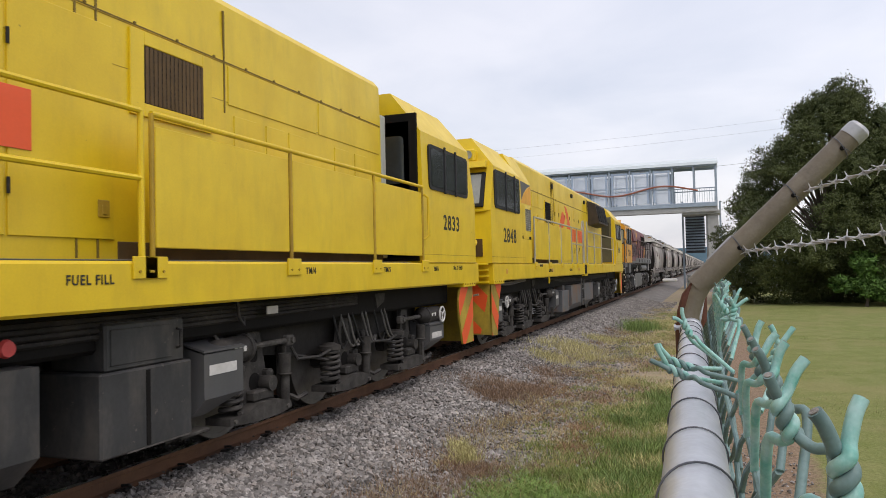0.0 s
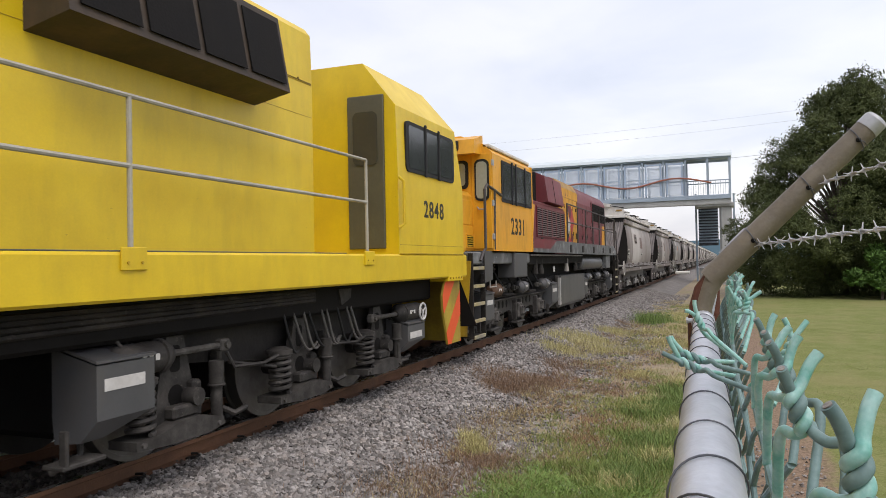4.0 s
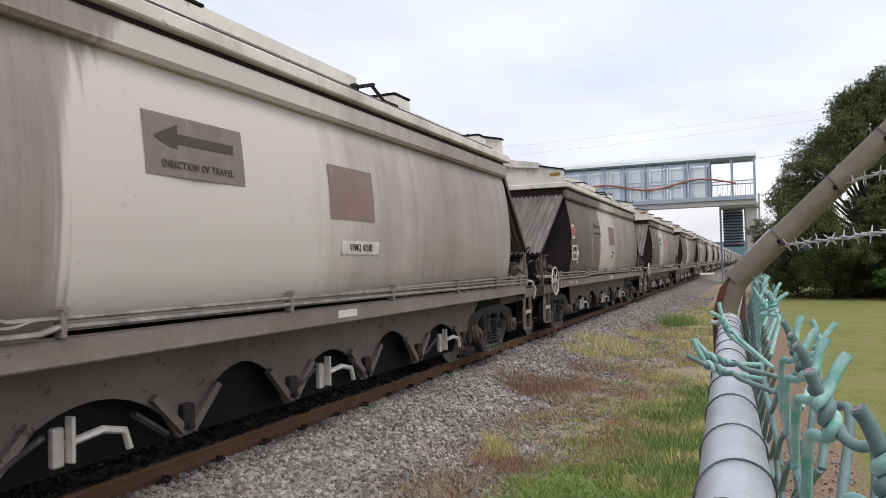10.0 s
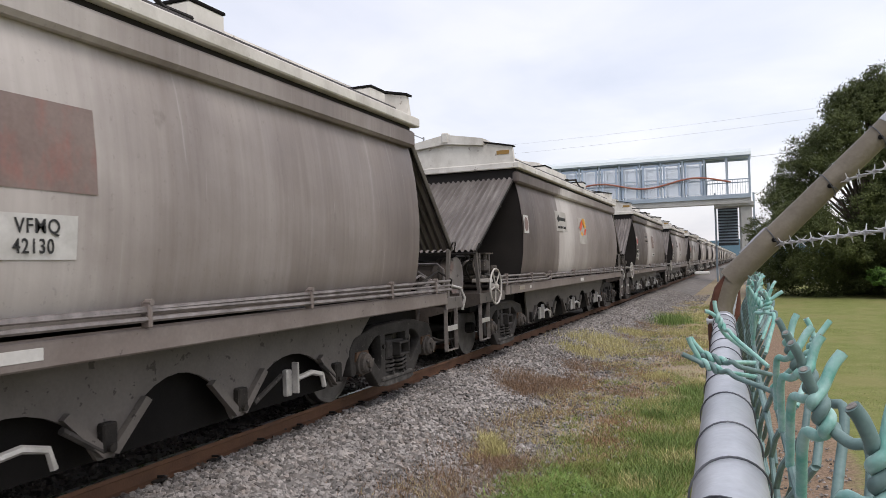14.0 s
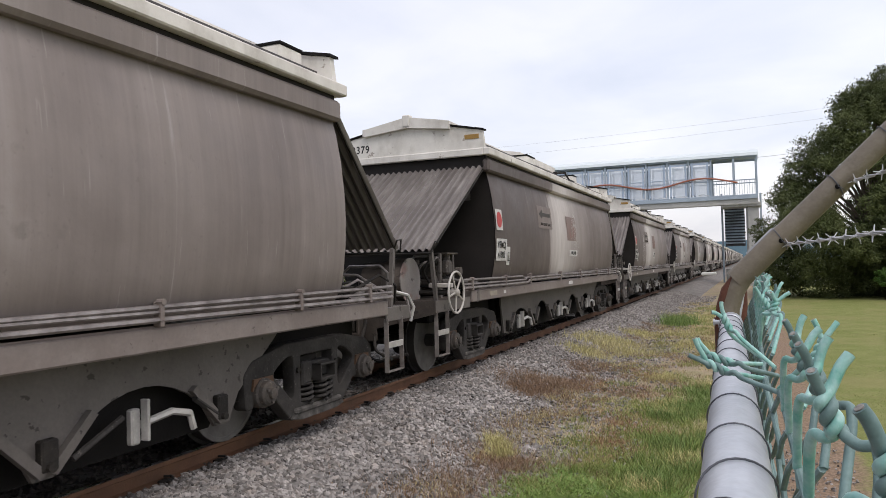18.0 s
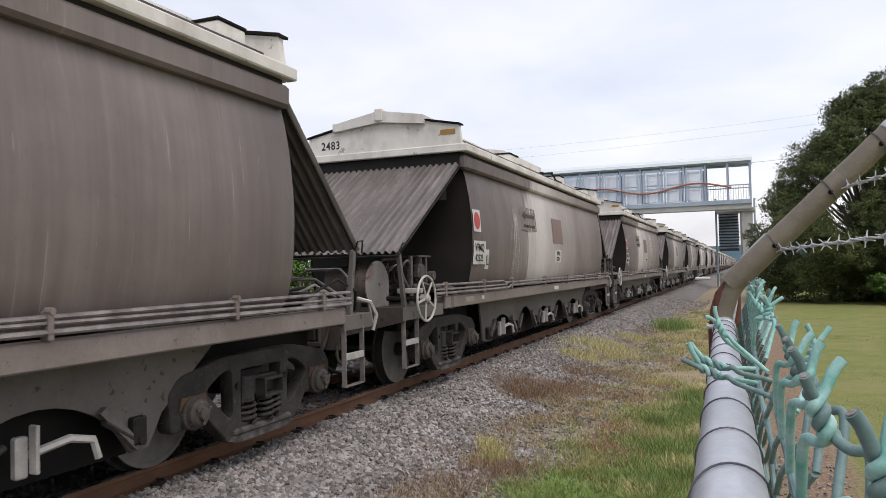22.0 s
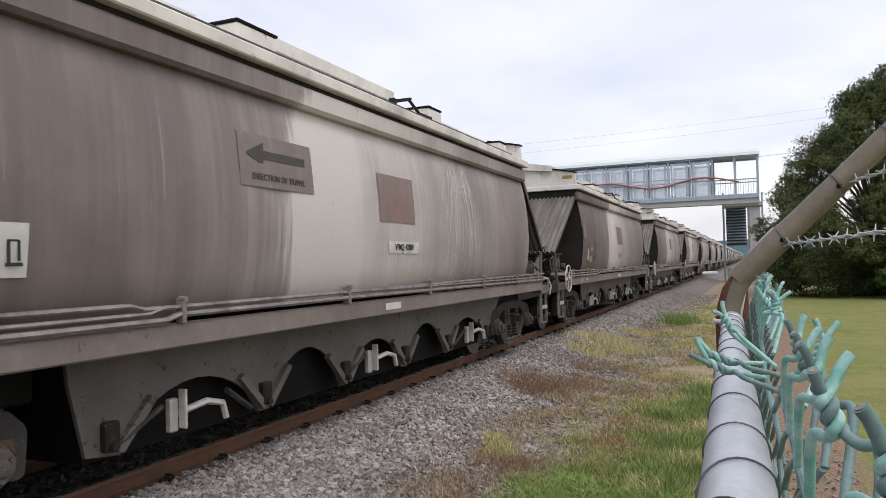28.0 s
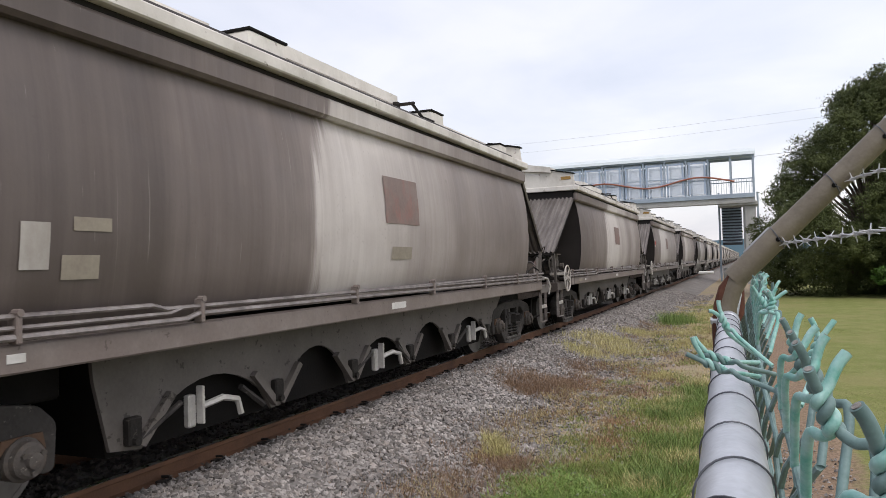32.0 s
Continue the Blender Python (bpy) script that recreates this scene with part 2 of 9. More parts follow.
BROWN = (0.05, 0.035, 0.022)
yellow = surface("yellow_paint", (0.745, 0.535, 0.011), (0.64, 0.44, 0.010), 1.6, 0.42, 0, 0.04, 70, BROWN, 0.20, (0.9, 1.4, 0.35), even=0.09, chips=(16, 0.735, 0.55, (0.12, 0.07, 0.015)))
# dirty yellow for seams and fittings; also shaded yellow for the bay posts
yellow_dirty_shaded = surface("dirty_yellow_paint", (0.55, 0.36, 0.015), (0.35, 0.22, 0.015), 1.5, 0.55, 0, 0.1, 30, BROWN, 0.7, (1, 1, 0.4))
amber = surface("amber_paint", (0.76, 0.37, 0.022), (0.68, 0.33, 0.025), 1.1, 0.45, 0, 0.04, 30, BROWN, 0.35, (1, 1.4, 0.5), even=0.11, chips=(9, 0.69, 0.8, (0.06, 0.03, 0.018)))
amber_peeling = surface("peeling_amber_paint", (0.72, 0.36, 0.025), (0.55, 0.27, 0.03), 2.2, 0.6, 0, 0.2, 18, (0.07, 0.03, 0.03), 0.6, (2.2, 2.2, 1.0), chips=(5.5, 0.64, 0.9, (0.08, 0.035, 0.02)))
maroon = surface("maroon_paint", (0.185, 0.026, 0.034), (0.14, 0.026, 0.032), 1.4, 0.5, 0, 0.06, 40, (0.10, 0.06, 0.055), 0.4, (1, 1.5, 0.5), even=0.11, chips=(11, 0.69, 0.7, (0.16, 0.13, 0.12)))
orange = surface("orange_paint", (0.78, 0.10, 0.022), (0.70, 0.09, 0.02), 2.0, 0.5, 0, 0.04, 40, even=0.11)
# black also stands for deep shade in cores, recesses, holes and openings
black = surface("sooty_and_shade_black", (0.0072, 0.0066, 0.0066), (0.0132, 0.012, 0.0114), 3, 0.7, 0, 0.2, 50, shine=0.1)
dark_metal = surface("grimy_running_gear", (0.01788, 0.01668, 0.01608), (0.03444, 0.03156, 0.02916), 2.5, 0.62, 0.25, 0.35, 45, (0.10, 0.085, 0.07), 0.45, shine=0.15, chips=(22, 0.63, 0.6, (0.09, 0.08, 0.072)))
bogie_grey = surface("dusty_bogie_steel", (0.028, 0.0258, 0.0245), (0.055, 0.051, 0.048), 3.5, 0.7, 0.1, 0.35, 40, (0.11, 0.10, 0.092), 0.5, (1.5, 1.5, 2.2), shine=0.18, chips=(24, 0.64, 0.7, (0.13, 0.12, 0.11)))
gear_black = surface("sooty_bogie_black", (0.0182, 0.01716, 0.0169), (0.0364, 0.0338, 0.0325), 3, 0.65, 0.1, 0.3, 45, (0.06, 0.052, 0.046), 0.5, shine=0.12)
gear_grey = surface("grimy_bogie_grey", (0.0273, 0.02574, 0.02496), (0.0676, 0.06331, 0.0598), 5, 0.6, 0.15, 0.35, 45, (0.12, 0.108, 0.098), 0.6, shine=0.15, chips=(22, 0.62, 0.7, (0.11, 0.10, 0.09)))
bearing_dust = surface("dusty_bearing_cap", (0.055, 0.049, 0.045), (0.10, 0.09, 0.083), 6, 0.7, 0.1, 0.3, 60, (0.16, 0.12, 0.085), 0.6, (3, 3, 3), shine=0.2, chips=(26, 0.64, 0.8, (0.26, 0.24, 0.21)))
rim_steel = surface("worn_rim_steel", (0.19, 0.18, 0.17), (0.13, 0.122, 0.115), 4, 0.55, 0.3, 0.15, 60, (0.05, 0.042, 0.036), 0.5, (3, 3, 3))
dust_dark = surface("dusty_dark_steel", (0.0286, 0.02665, 0.02535), (0.078, 0.0728, 0.0676), 8, 0.7, 0.1, 0.3, 45, (0.02, 0.018, 0.017), 0.6, (2, 2, 2), shine=0.15)
dust_steel = surface("dust_caked_steel", (0.045, 0.042, 0.039), (0.14, 0.131, 0.122), 9, 0.85, 0.0, 0.4, 45, (0.028, 0.025, 0.023), 0.8, (2.5, 2.5, 2.5), shine=0.15)
cable_grey = surface("dusty_cable", (0.07, 0.066, 0.062), (0.13, 0.122, 0.115), 8, 0.7, 0, 0.1, 60)
rusty_cyl = surface("rusty_cylinder", (0.12, 0.06, 0.03), (0.06, 0.04, 0.028), 5, 0.7, 0.1, 0.2, 40, (0.17, 0.09, 0.04), 0.6)
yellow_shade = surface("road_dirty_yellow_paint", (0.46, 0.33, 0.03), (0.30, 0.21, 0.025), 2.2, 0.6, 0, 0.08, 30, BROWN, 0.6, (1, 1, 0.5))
joint_dirt = surface("dirty_joint", (0.20, 0.13, 0.012), (0.12, 0.08, 0.012), 4, 0.7, 0, 0.05, 60)
# brown of the grille slats, and shade colour for hood foot and nose recess
brown_shade = surface("brown_slat_and_shade_paint", (0.11, 0.062, 0.016), (0.07, 0.04, 0.012), 4, 0.7, 0, 0.1, 40)
pale_door = surface("pale_grey_door", (0.42, 0.43, 0.38), (0.36, 0.37, 0.33), 2, 0.5, 0, 0.05, 40)
sticker = surface("worn_orange_sticker", (0.62, 0.26, 0.02), (0.55, 0.30, 0.05), 14, 0.5, 0, 0.05, 60, (0.75, 0.7, 0.6), 0.9, (6, 6, 6))
vent_brown = surface("sooty_brown_steel", (0.035, 0.027, 0.021), (0.06, 0.045, 0.034), 2.5, 0.6, 0, 0.1, 30, (0.13, 0.08, 0.045), 0.7, (1, 1, 0.6), shine=0.3)
louvre_maroon = surface("sooty_maroon_slat", (0.125, 0.062, 0.056), (0.085, 0.050, 0.045), 3, 0.55, 0, 0.1, 40, (0.16, 0.13, 0.12), 0.5, (2, 2, 2))
olive_door = surface("olive_grey_door", (0.10, 0.095, 0.06), (0.075, 0.07, 0.045), 2, 0.5, 0, 0.05, 40)
amber_dull = surface("sooty_amber_roof", (0.42, 0.23, 0.04), (0.30, 0.18, 0.04), 2.2, 0.6, 0, 0.1, 30, (0.06, 0.045, 0.03), 0.6, (1, 1, 1))
tank_sooty = surface("sooty_tank_paint", (0.026, 0.027, 0.029), (0.046, 0.047, 0.049), 1.6, 0.5, 0, 0.08, 30, (0.13, 0.115, 0.10), 0.6, (1.6, 1.6, 0.7), chips=(13, 0.68, 0.6, (0.15, 0.13, 0.11)), shine=0.3)
tank_sheen = surface("oily_grey_tank_paint", (0.066, 0.068, 0.071), (0.105, 0.106, 0.108), 0.9, 0.36, 0, 0.06, 30, (0.20, 0.185, 0.165), 0.5, (1.2, 1.2, 0.5), even=0.11, chips=(14, 0.70, 0.6, (0.16, 0.14, 0.12)))
tank_grey = surface("grey_tank_paint", (0.085, 0.092, 0.102), (0.115, 0.12, 0.13), 1.0, 0.5, 0, 0.08, 30, (0.16, 0.08, 0.036), 1.5, (0.8, 0.8, 0.6), even=0.11, chips=(14, 0.70, 0.6, (0.10, 0.06, 0.035)))
tank_dark = surface("dark_grey_tank_paint", (0.062, 0.064, 0.068), (0.092, 0.093, 0.097), 1.1, 0.48, 0, 0.08, 30, (0.10, 0.075, 0.055), 0.4, (1, 1, 0.4), even=0.11, chips=(14, 0.70, 0.6, (0.16, 0.14, 0.12)))
sill_grey = surface("weathered_grey_sill", (0.074, 0.077, 0.081), (0.118, 0.121, 0.126), 1.5, 0.55, 0, 0.1, 30, (0.30, 0.31, 0.31), 1.1, (1.5, 1.5, 1.2), even=0.11, chips=(7, 0.62, 0.8, (0.24, 0.25, 0.25)))
galv = surface("galvanised_steel", (0.42, 0.43, 0.45), (0.34, 0.35, 0.37), 5, 0.45, 0.35, 0.08, 70, (0.20, 0.19, 0.18), 0.4)
rail_paint = surface("pale_handrail", (0.44, 0.42, 0.36), (0.32, 0.30, 0.25), 4, 0.5, 0.1, 0.1, 60)
rail_dark = surface("dark_handrail", (0.045, 0.04, 0.04), (0.07, 0.062, 0.06), 4, 0.5, 0.2, 0.1, 60)
white_dirty = surface("chalky_white_paint", (0.50, 0.48, 0.45), (0.34, 0.32, 0.29), 3.0, 0.6, 0, 0.08, 40, (0.16, 0.12, 0.09), 0.6, (1, 1, 0.4), even=0.11)
cream_roof = surface("dusty_cream_roof", (0.74, 0.715, 0.67), (0.56, 0.535, 0.495), 1.6, 0.6, 0, 0.1, 40, (0.18, 0.14, 0.11), 0.55, (1, 0.8, 0.6), even=0.11, chips=(8, 0.66, 0.7, (0.22, 0.18, 0.15)))
canopy_metal = surface("brown_grey_corrugated_sheet", (0.105, 0.092, 0.086), (0.145, 0.129, 0.121), 1.5, 0.55, 0.1, 0.1, 40, (0.34, 0.32, 0.30), 0.6, (5, 0.5, 0.5), chips=(12, 0.70, 0.7, (0.35, 0.33, 0.31)))
# hopper colour darkened for the shade under canopies and eave
hopper_dark = surface("shaded_hopper_end", (0.021, 0.0186, 0.018), (0.03, 0.0264, 0.0252), 1.5, 0.6, 0, 0.1, 40, shine=0.15)
sill_brown = surface("dusty_brown_sill", (0.150, 0.121, 0.110), (0.205, 0.172, 0.157), 1.2, 0.55, 0, 0.08, 40, (0.30, 0.28, 0.26), 0.4, (0.5, 1.2, 1.0), chips=(14, 0.66, 0.7, (0.07, 0.055, 0.048)))
skirt_brown = surface("dusty_chute_steel", (0.088, 0.079, 0.073), (0.145, 0.131, 0.121), 1.4, 0.55, 0.05, 0.15, 40, (0.16, 0.145, 0.135), 0.45, (1, 1, 0.5), shine=0.25, chips=(9, 0.62, 0.7, (0.03, 0.026, 0.024)))
grime_brown = surface("grimy_brown_steel", (0.040, 0.034, 0.030), (0.075, 0.062, 0.054), 2.5, 0.65, 0.05, 0.2, 40, (0.12, 0.095, 0.075), 0.5, (2, 2, 1), shine=0.2, chips=(10, 0.63, 0.6, (0.02, 0.018, 0.017)))
pipe_grey = surface("worn_pipe", (0.30, 0.272, 0.258), (0.13, 0.113, 0.107), 6, 0.42, 0.35, 0.1, 60)
bare_steel = surface("bright_worn_steel", (0.55, 0.54, 0.52), (0.36, 0.35, 0.34), 6, 0.4, 0.4, 0.1, 60)
wheel_steel = surface("wheel_steel", (0.022, 0.0205, 0.0195), (0.042, 0.038, 0.034), 3, 0.62, 0.2, 0.2, 40)
tread_steel = surface("polished_tread", (0.5, 0.5, 0.5), (0.4, 0.39, 0.38), 6, 0.28, 0.9, 0.03, 60)
rust_rail = surface("rusty_rail", (0.16, 0.075, 0.036), (0.105, 0.05, 0.028), 3, 0.75, 0.1, 0.3, 60, (0.05, 0.03, 0.02), 0.6, (1, 0.4, 1))
rust_post = surface("rusty_post", (0.12, 0.042, 0.024), (0.07, 0.028, 0.018), 8, 0.8, 0.1, 0.3, 80)
rubber = surface("black_rubber", (0.014, 0.014, 0.015), (0.022, 0.022, 0.022), 6, 0.6, 0, 0.1, 60, shine=0.25)
glass = surface("dark_window_glass", (0.040, 0.047, 0.050), (0.028, 0.033, 0.036), 0.8, 0.10, 0, 0.0, 20, shine=1.0)
# pale base colour puts the reflected sky into the panes
glass_pale = surface("sky_pale_glass", (0.33, 0.34, 0.30), (0.26, 0.27, 0.25), 1.2, 0.12, 0, 0.0, 20, shine=1.0)
step_edge = surface("worn_yellow_step", (0.42, 0.34, 0.13), (0.33, 0.31, 0.27), 8, 0.6, 0.1, 0.2, 60, (0.06, 0.05, 0.04), 0.6)
ink = plain("black_lettering", (0.012, 0.012, 0.012), 0.5)
ink_faint = plain("faded_lettering", (0.06, 0.052, 0.048), 0.6)
plate_white = surface("white_number_patch", (0.62, 0.61, 0.59), (0.5, 0.49, 0.47), 6, 0.6, 0, 0.05, 40, (0.25, 0.23, 0.21), 0.5)
dot_red = surface("red_disc_paint", (0.46, 0.045, 0.045), (0.40, 0.05, 0.05), 6, 0.5, 0, 0.05, 40)
pvc_green = surface("sea_green_pvc", (0.3416, 0.5368, 0.5124), (0.122, 0.3782, 0.3172), 90, 0.42, 0, 0.06, 500, (0.46, 0.60, 0.59), 0.7, (70, 40, 40), shine=0.4)
# darker copy of the coating, with shade among the wires put into colour
pvc_shade_grey = surface("shaded_grey_pvc", (0.0975, 0.1608, 0.1608), (0.1852, 0.2828, 0.2778), 90, 0.5, 0, 0.06, 500, (0.08, 0.115, 0.115), 0.5, (50, 50, 50), shine=0.35)
cut_steel = surface("cut_wire_core", (0.34, 0.31, 0.28), (0.20, 0.18, 0.165), 400, 0.55, 0.3, 0.2, 900)
fence_pipe = surface("galvanised_fence_pipe", (0.50, 0.525, 0.57), (0.41, 0.435, 0.48), 9, 0.40, 0.25, 0.06, 150, (0.24, 0.25, 0.27), 0.4, (8, 3, 8))
fence_arm = surface("aged_fence_arm", (0.20, 0.17, 0.125), (0.14, 0.12, 0.095), 9, 0.55, 0.2, 0.12, 150, (0.30, 0.27, 0.22), 0.4, (8, 8, 8))
tie_wire = plain("tie_wire", (0.10, 0.105, 0.12), 0.45, 0.4)
barb_wire = surface("galvanised_barbed_wire", (0.594, 0.594, 0.6105), (0.396, 0.396, 0.4125), 40, 0.45, 0.4, 0.1, 200)
concrete = surface("pale_concrete", (0.42, 0.42, 0.40), (0.34, 0.34, 0.33), 1.5, 0.85, 0, 0.2, 40, (0.22, 0.22, 0.21), 0.4, (1, 1, 0.3))
bridge_steel = surface("pale_blue_grey_steel", (0.36, 0.43, 0.50), (0.29, 0.35, 0.42), 1.0, 0.5, 0.1, 0.05, 40)
bridge_mesh = surface("blue_grey_mesh_panel", (0.40, 0.49, 0.61), (0.32, 0.40, 0.51), 0.8, 0.45, 0, 0.05, 20)
bridge_glass = surface("pale_translucent_panel", (0.80, 0.87, 0.96), (0.70, 0.79, 0.90), 0.8, 0.3, 0, 0.0, 20)
bridge_glass.node_tree.nodes["Principled BSDF"].inputs["Alpha"].default_value = 0.34
bridge_roof = surface("pale_roof_sheet", (0.62, 0.68, 0.70), (0.56, 0.62, 0.64), 0.6, 0.45, 0, 0.03, 20)
wave_red = plain("terracotta_ribbon", (0.36, 0.13, 0.08), 0.5)
louvre_dark = plain("dark_louvre", (0.05, 0.055, 0.065), 0.5)
hill_blue = surface("hazy_hill", (0.09, 0.14, 0.17), (0.07, 0.115, 0.14), 0.01, 0.9, 0, 0, 1, shine=0.0)
bark = surface("grey_bark", (0.10, 0.075, 0.055), (0.06, 0.045, 0.035), 6, 0.9, 0, 0.5, 30)
leaf_dark = surface("dark_pine_green_leaves", (0.050, 0.066, 0.021), (0.094, 0.112, 0.036), 0.9, 0.65, 0, 0, 20, island=0.22, shine=0.25)
leaf_mid = surface("mid_green_leaves", (0.06, 0.12, 0.0264), (0.102, 0.192, 0.036), 0.4, 0.6, 0, 0, 20, island=0.5, shine=0.25)
leaf_bright = surface("bright_green_leaves", (0.13, 0.26, 0.025), (0.07, 0.17, 0.02), 0.6, 0.55, 0, 0, 20, island=0.4, shine=0.25)
blade_green = surface("green_grass_blades", (0.17, 0.235, 0.06), (0.27, 0.30, 0.10), 0.8, 0.7, 0, 0, 20, island=0.4, shine=0.2)
leafy_green = surface("broad_leaf_green", (0.192, 0.288, 0.068), (0.136, 0.224, 0.048), 2, 0.55, 0, 0, 20, island=0.4, shine=0.3)
weed_leaf = surface("leafy_weed_green", (0.185, 0.265, 0.08), (0.135, 0.205, 0.055), 2, 0.6, 0, 0, 20, island=0.4, shine=0.3)
blade_dry = surface("dry_grass_blades", (0.50, 0.41, 0.225), (0.37, 0.315, 0.15), 0.8, 0.8, 0, 0, 20, island=0.35, shine=0.2)
blade_straw = surface("pale_straw", (0.52, 0.46, 0.24), (0.40, 0.37, 0.15), 0.9, 0.8, 0, 0, 20, island=0.35, shine=0.2)
blade_rust = surface("red_brown_weeds", (0.30, 0.165, 0.095), (0.22, 0.13, 0.085), 1.5, 0.8, 0, 0, 20, island=0.4, shine=0.2)
blade_brown = surface("dead_brown_weeds", (0.20, 0.125, 0.08), (0.29, 0.205, 0.14), 0.8, 0.8, 0, 0, 20, island=0.35, shine=0.2)
stone = surface("ballast_stone", (0.29, 0.272, 0.258), (0.19, 0.178, 0.17), 1.5, 0.85, 0, 0.4, 90, (0.20, 0.15, 0.115), 0.6, (3, 3, 3), island=0.55, shine=0.2)
stone_oily = surface("dark_track_stone", (0.15, 0.13, 0.117), (0.085, 0.076, 0.07), 1.5, 0.85, 0, 0.4, 90, (0.14, 0.10, 0.075), 0.5, (3, 3, 3), island=0.45, shine=0.2)
sleeper_grey = surface("concrete_sleeper", (0.165, 0.149, 0.132), (0.11, 0.099, 0.088), 2.0, 0.9, 0, 0.3, 50)


def hopper_side():
    """Faded hopper paint: brown road dirt towards the leading end, a bleached band, and rain streaks; each wagon its own."""
    m = bpy.data.materials.new("weathered_hopper_side")
    m.use_nodes = True
    nd, ln = m.node_tree.nodes, m.node_tree.links
    bs = nd["Principled BSDF"]
    co, oi = nd.new("ShaderNodeTexCoord"), nd.new("ShaderNodeObjectInfo")
    sp = nd.new("ShaderNodeSeparateXYZ")
    ln.new(co.outputs["Object"], sp.inputs[0])

    def math_(op, a, b):
        n = nd.new("ShaderNodeMath"); n.operation = op
        for k, q in enumerate((a, b)):
            if isinstance(q, (int, float)):
                n.inputs[k].default_value = q
            else:
                ln.new(q, n.inputs[k])
        return n.outputs[0]

    def rng(v, a, b, lo=0.0, hi=1.0, soft=True):
        n = nd.new("ShaderNodeMapRange")
        n.interpolation_type = "SMOOTHSTEP" if soft else "LINEAR"
        ln.new(v, n.inputs["Value"])
        n.inputs["From Min"].default_value, n.inputs["From Max"].default_value = a, b
        n.inputs["To Min"].default_value, n.inputs["To Max"].default_value = lo, hi
        return n.outputs["Result"]

    def tex(scale, sc, detail=6, rough=0.6):
        cb = nd.new("ShaderNodeCombineXYZ")
        ln.new(math_("MULTIPLY", oi.outputs["Random"], 37.0), cb.inputs[0])
        ln.new(math_("MULTIPLY", sp.outputs["Y"], sc[1]), cb.inputs[1])
        ln.new(math_("MULTIPLY", sp.outputs["Z"], sc[2]), cb.inputs[2])
        n = nd.new("ShaderNodeTexNoise")
        n.inputs["Scale"].default_value, n.inputs["Detail"].default_value, n.inputs["Roughness"].default_value = scale, detail, rough
        ln.new(cb.outputs[0], n.inputs["Vector"])
        return n.outputs["Fac"]

    def mix(f, a, b):
        n = nd.new("ShaderNodeMix"); n.data_type = "RGBA"
        ln.new(f, n.inputs[0])
        for k, q in ((6, a), (7, b)):
            if isinstance(q, tuple):
                n.inputs[k].default_value = (*q, 1)
            else:
                ln.new(q, n.inputs[k])
        return n.outputs[2]

    oc = nd.new("ShaderNodeSeparateColor")   # each wagon body's own shift and fading; far ones' tone also holds haze
    ln.new(oi.outputs["Color"], oc.inputs[0])
    streak = tex(1.0, (1, 5.0, 0.25), 8, 0.65)
    fine = tex(1.0, (1, 16.0, 0.5), 5, 0.6)
    cloud = tex(2.2, (1, 1, 1), 7)
    zone = tex(1.0, (1, 0.85, 0.05), 2, 0.4)
    # bowed edges: each sheet's dirt follows its bulge
    bow = math_("MULTIPLY", math_("POWER", math_("SUBTRACT", sp.outputs["Z"], 1.9), 2), -0.30)
    along = math_("SUBTRACT", math_("ADD", sp.outputs["Y"], bow), math_("SUBTRACT", math_("MULTIPLY", oc.outputs["Red"], 4.0), 2.0))
    along = math_("ADD", along, math_("MULTIPLY", math_("SUBTRACT", streak, 0.5), 0.9))
    ramp = nd.new("ShaderNodeValToRGB")
    el = ramp.color_ramp.elements
    el[0].position, el[0].color = 0.0, (0.10, 0.10, 0.10, 1)
    el[1].position, el[1].color = 1.0, (0.40, 0.40, 0.40, 1)
    for pos, v in ((0.10, 0.10), (0.13, 0.20), (0.23, 0.26), (0.27, 0.36), (0.285, 0.86), (0.36, 0.95), (0.46, 0.72), (0.58, 0.60), (0.66, 0.46), (0.80, 0.42), (0.9, 0.30)):
        q = el.new(pos); q.color = (v, v, v, 1)
    ln.new(math_("DIVIDE", along, 10.5), ramp.inputs[0])
    tone = math_("ADD", ramp.outputs["Color"], math_("MULTIPLY", math_("SUBTRACT", zone, 0.5), 0.5))
    tone = math_("ADD", tone, math_("SUBTRACT", oc.outputs["Green"], 0.42))
    tone = math_("ADD", tone, math_("MULTIPLY", math_("SUBTRACT", streak, 0.5), 0.36))
    tone = math_("ADD", tone, math_("MULTIPLY", math_("SUBTRACT", fine, 0.5), 0.20))
    tone = math_("ADD", tone, math_("MULTIPLY", math_("SUBTRACT", cloud, 0.5), 0.30))
    tone = math_("ADD", tone, math_("MULTIPLY", math_("SUBTRACT", tex(0.9, (1, 1, 1), 3), 0.5), 0.34))
    shade = nd.new("ShaderNodeValToRGB")
    el = shade.color_ramp.elements
    el[0].position, el[0].color = 0.02, (0.088, 0.070, 0.064, 1)
    el[1].position, el[1].color = 1.0, (0.545, 0.51, 0.485, 1)
    for pos, c in ((0.28, (0.150, 0.123, 0.113)), (0.48, (0.222, 0.189, 0.175)), (0.74, (0.355, 0.318, 0.299))):
        q = el.new(pos); q.color = (*c, 1)
    ln.new(tone, shade.inputs[0])
    col = shade.outputs["Color"]
    col = mix(rng(fine, 0.66, 0.74, 0, 0.35), col, (0.42, 0.40, 0.38))
    col = mix(rng(cloud, 0.66, 0.75, 0, 0.3), col, (0.06, 0.048, 0.043))
    scratch = tex(1.0, (1, 46.0, 2.2), 3, 0.5)
    pits = tex(30.0, (1, 1, 0.7), 3, 0.6)
    col = mix(rng(scratch, 0.70, 0.735, 0, 0.26), col, (0.44, 0.415, 0.395))
    col = mix(rng(pits, 0.64, 0.70, 0, 0.18), col, (0.075, 0.056, 0.049))
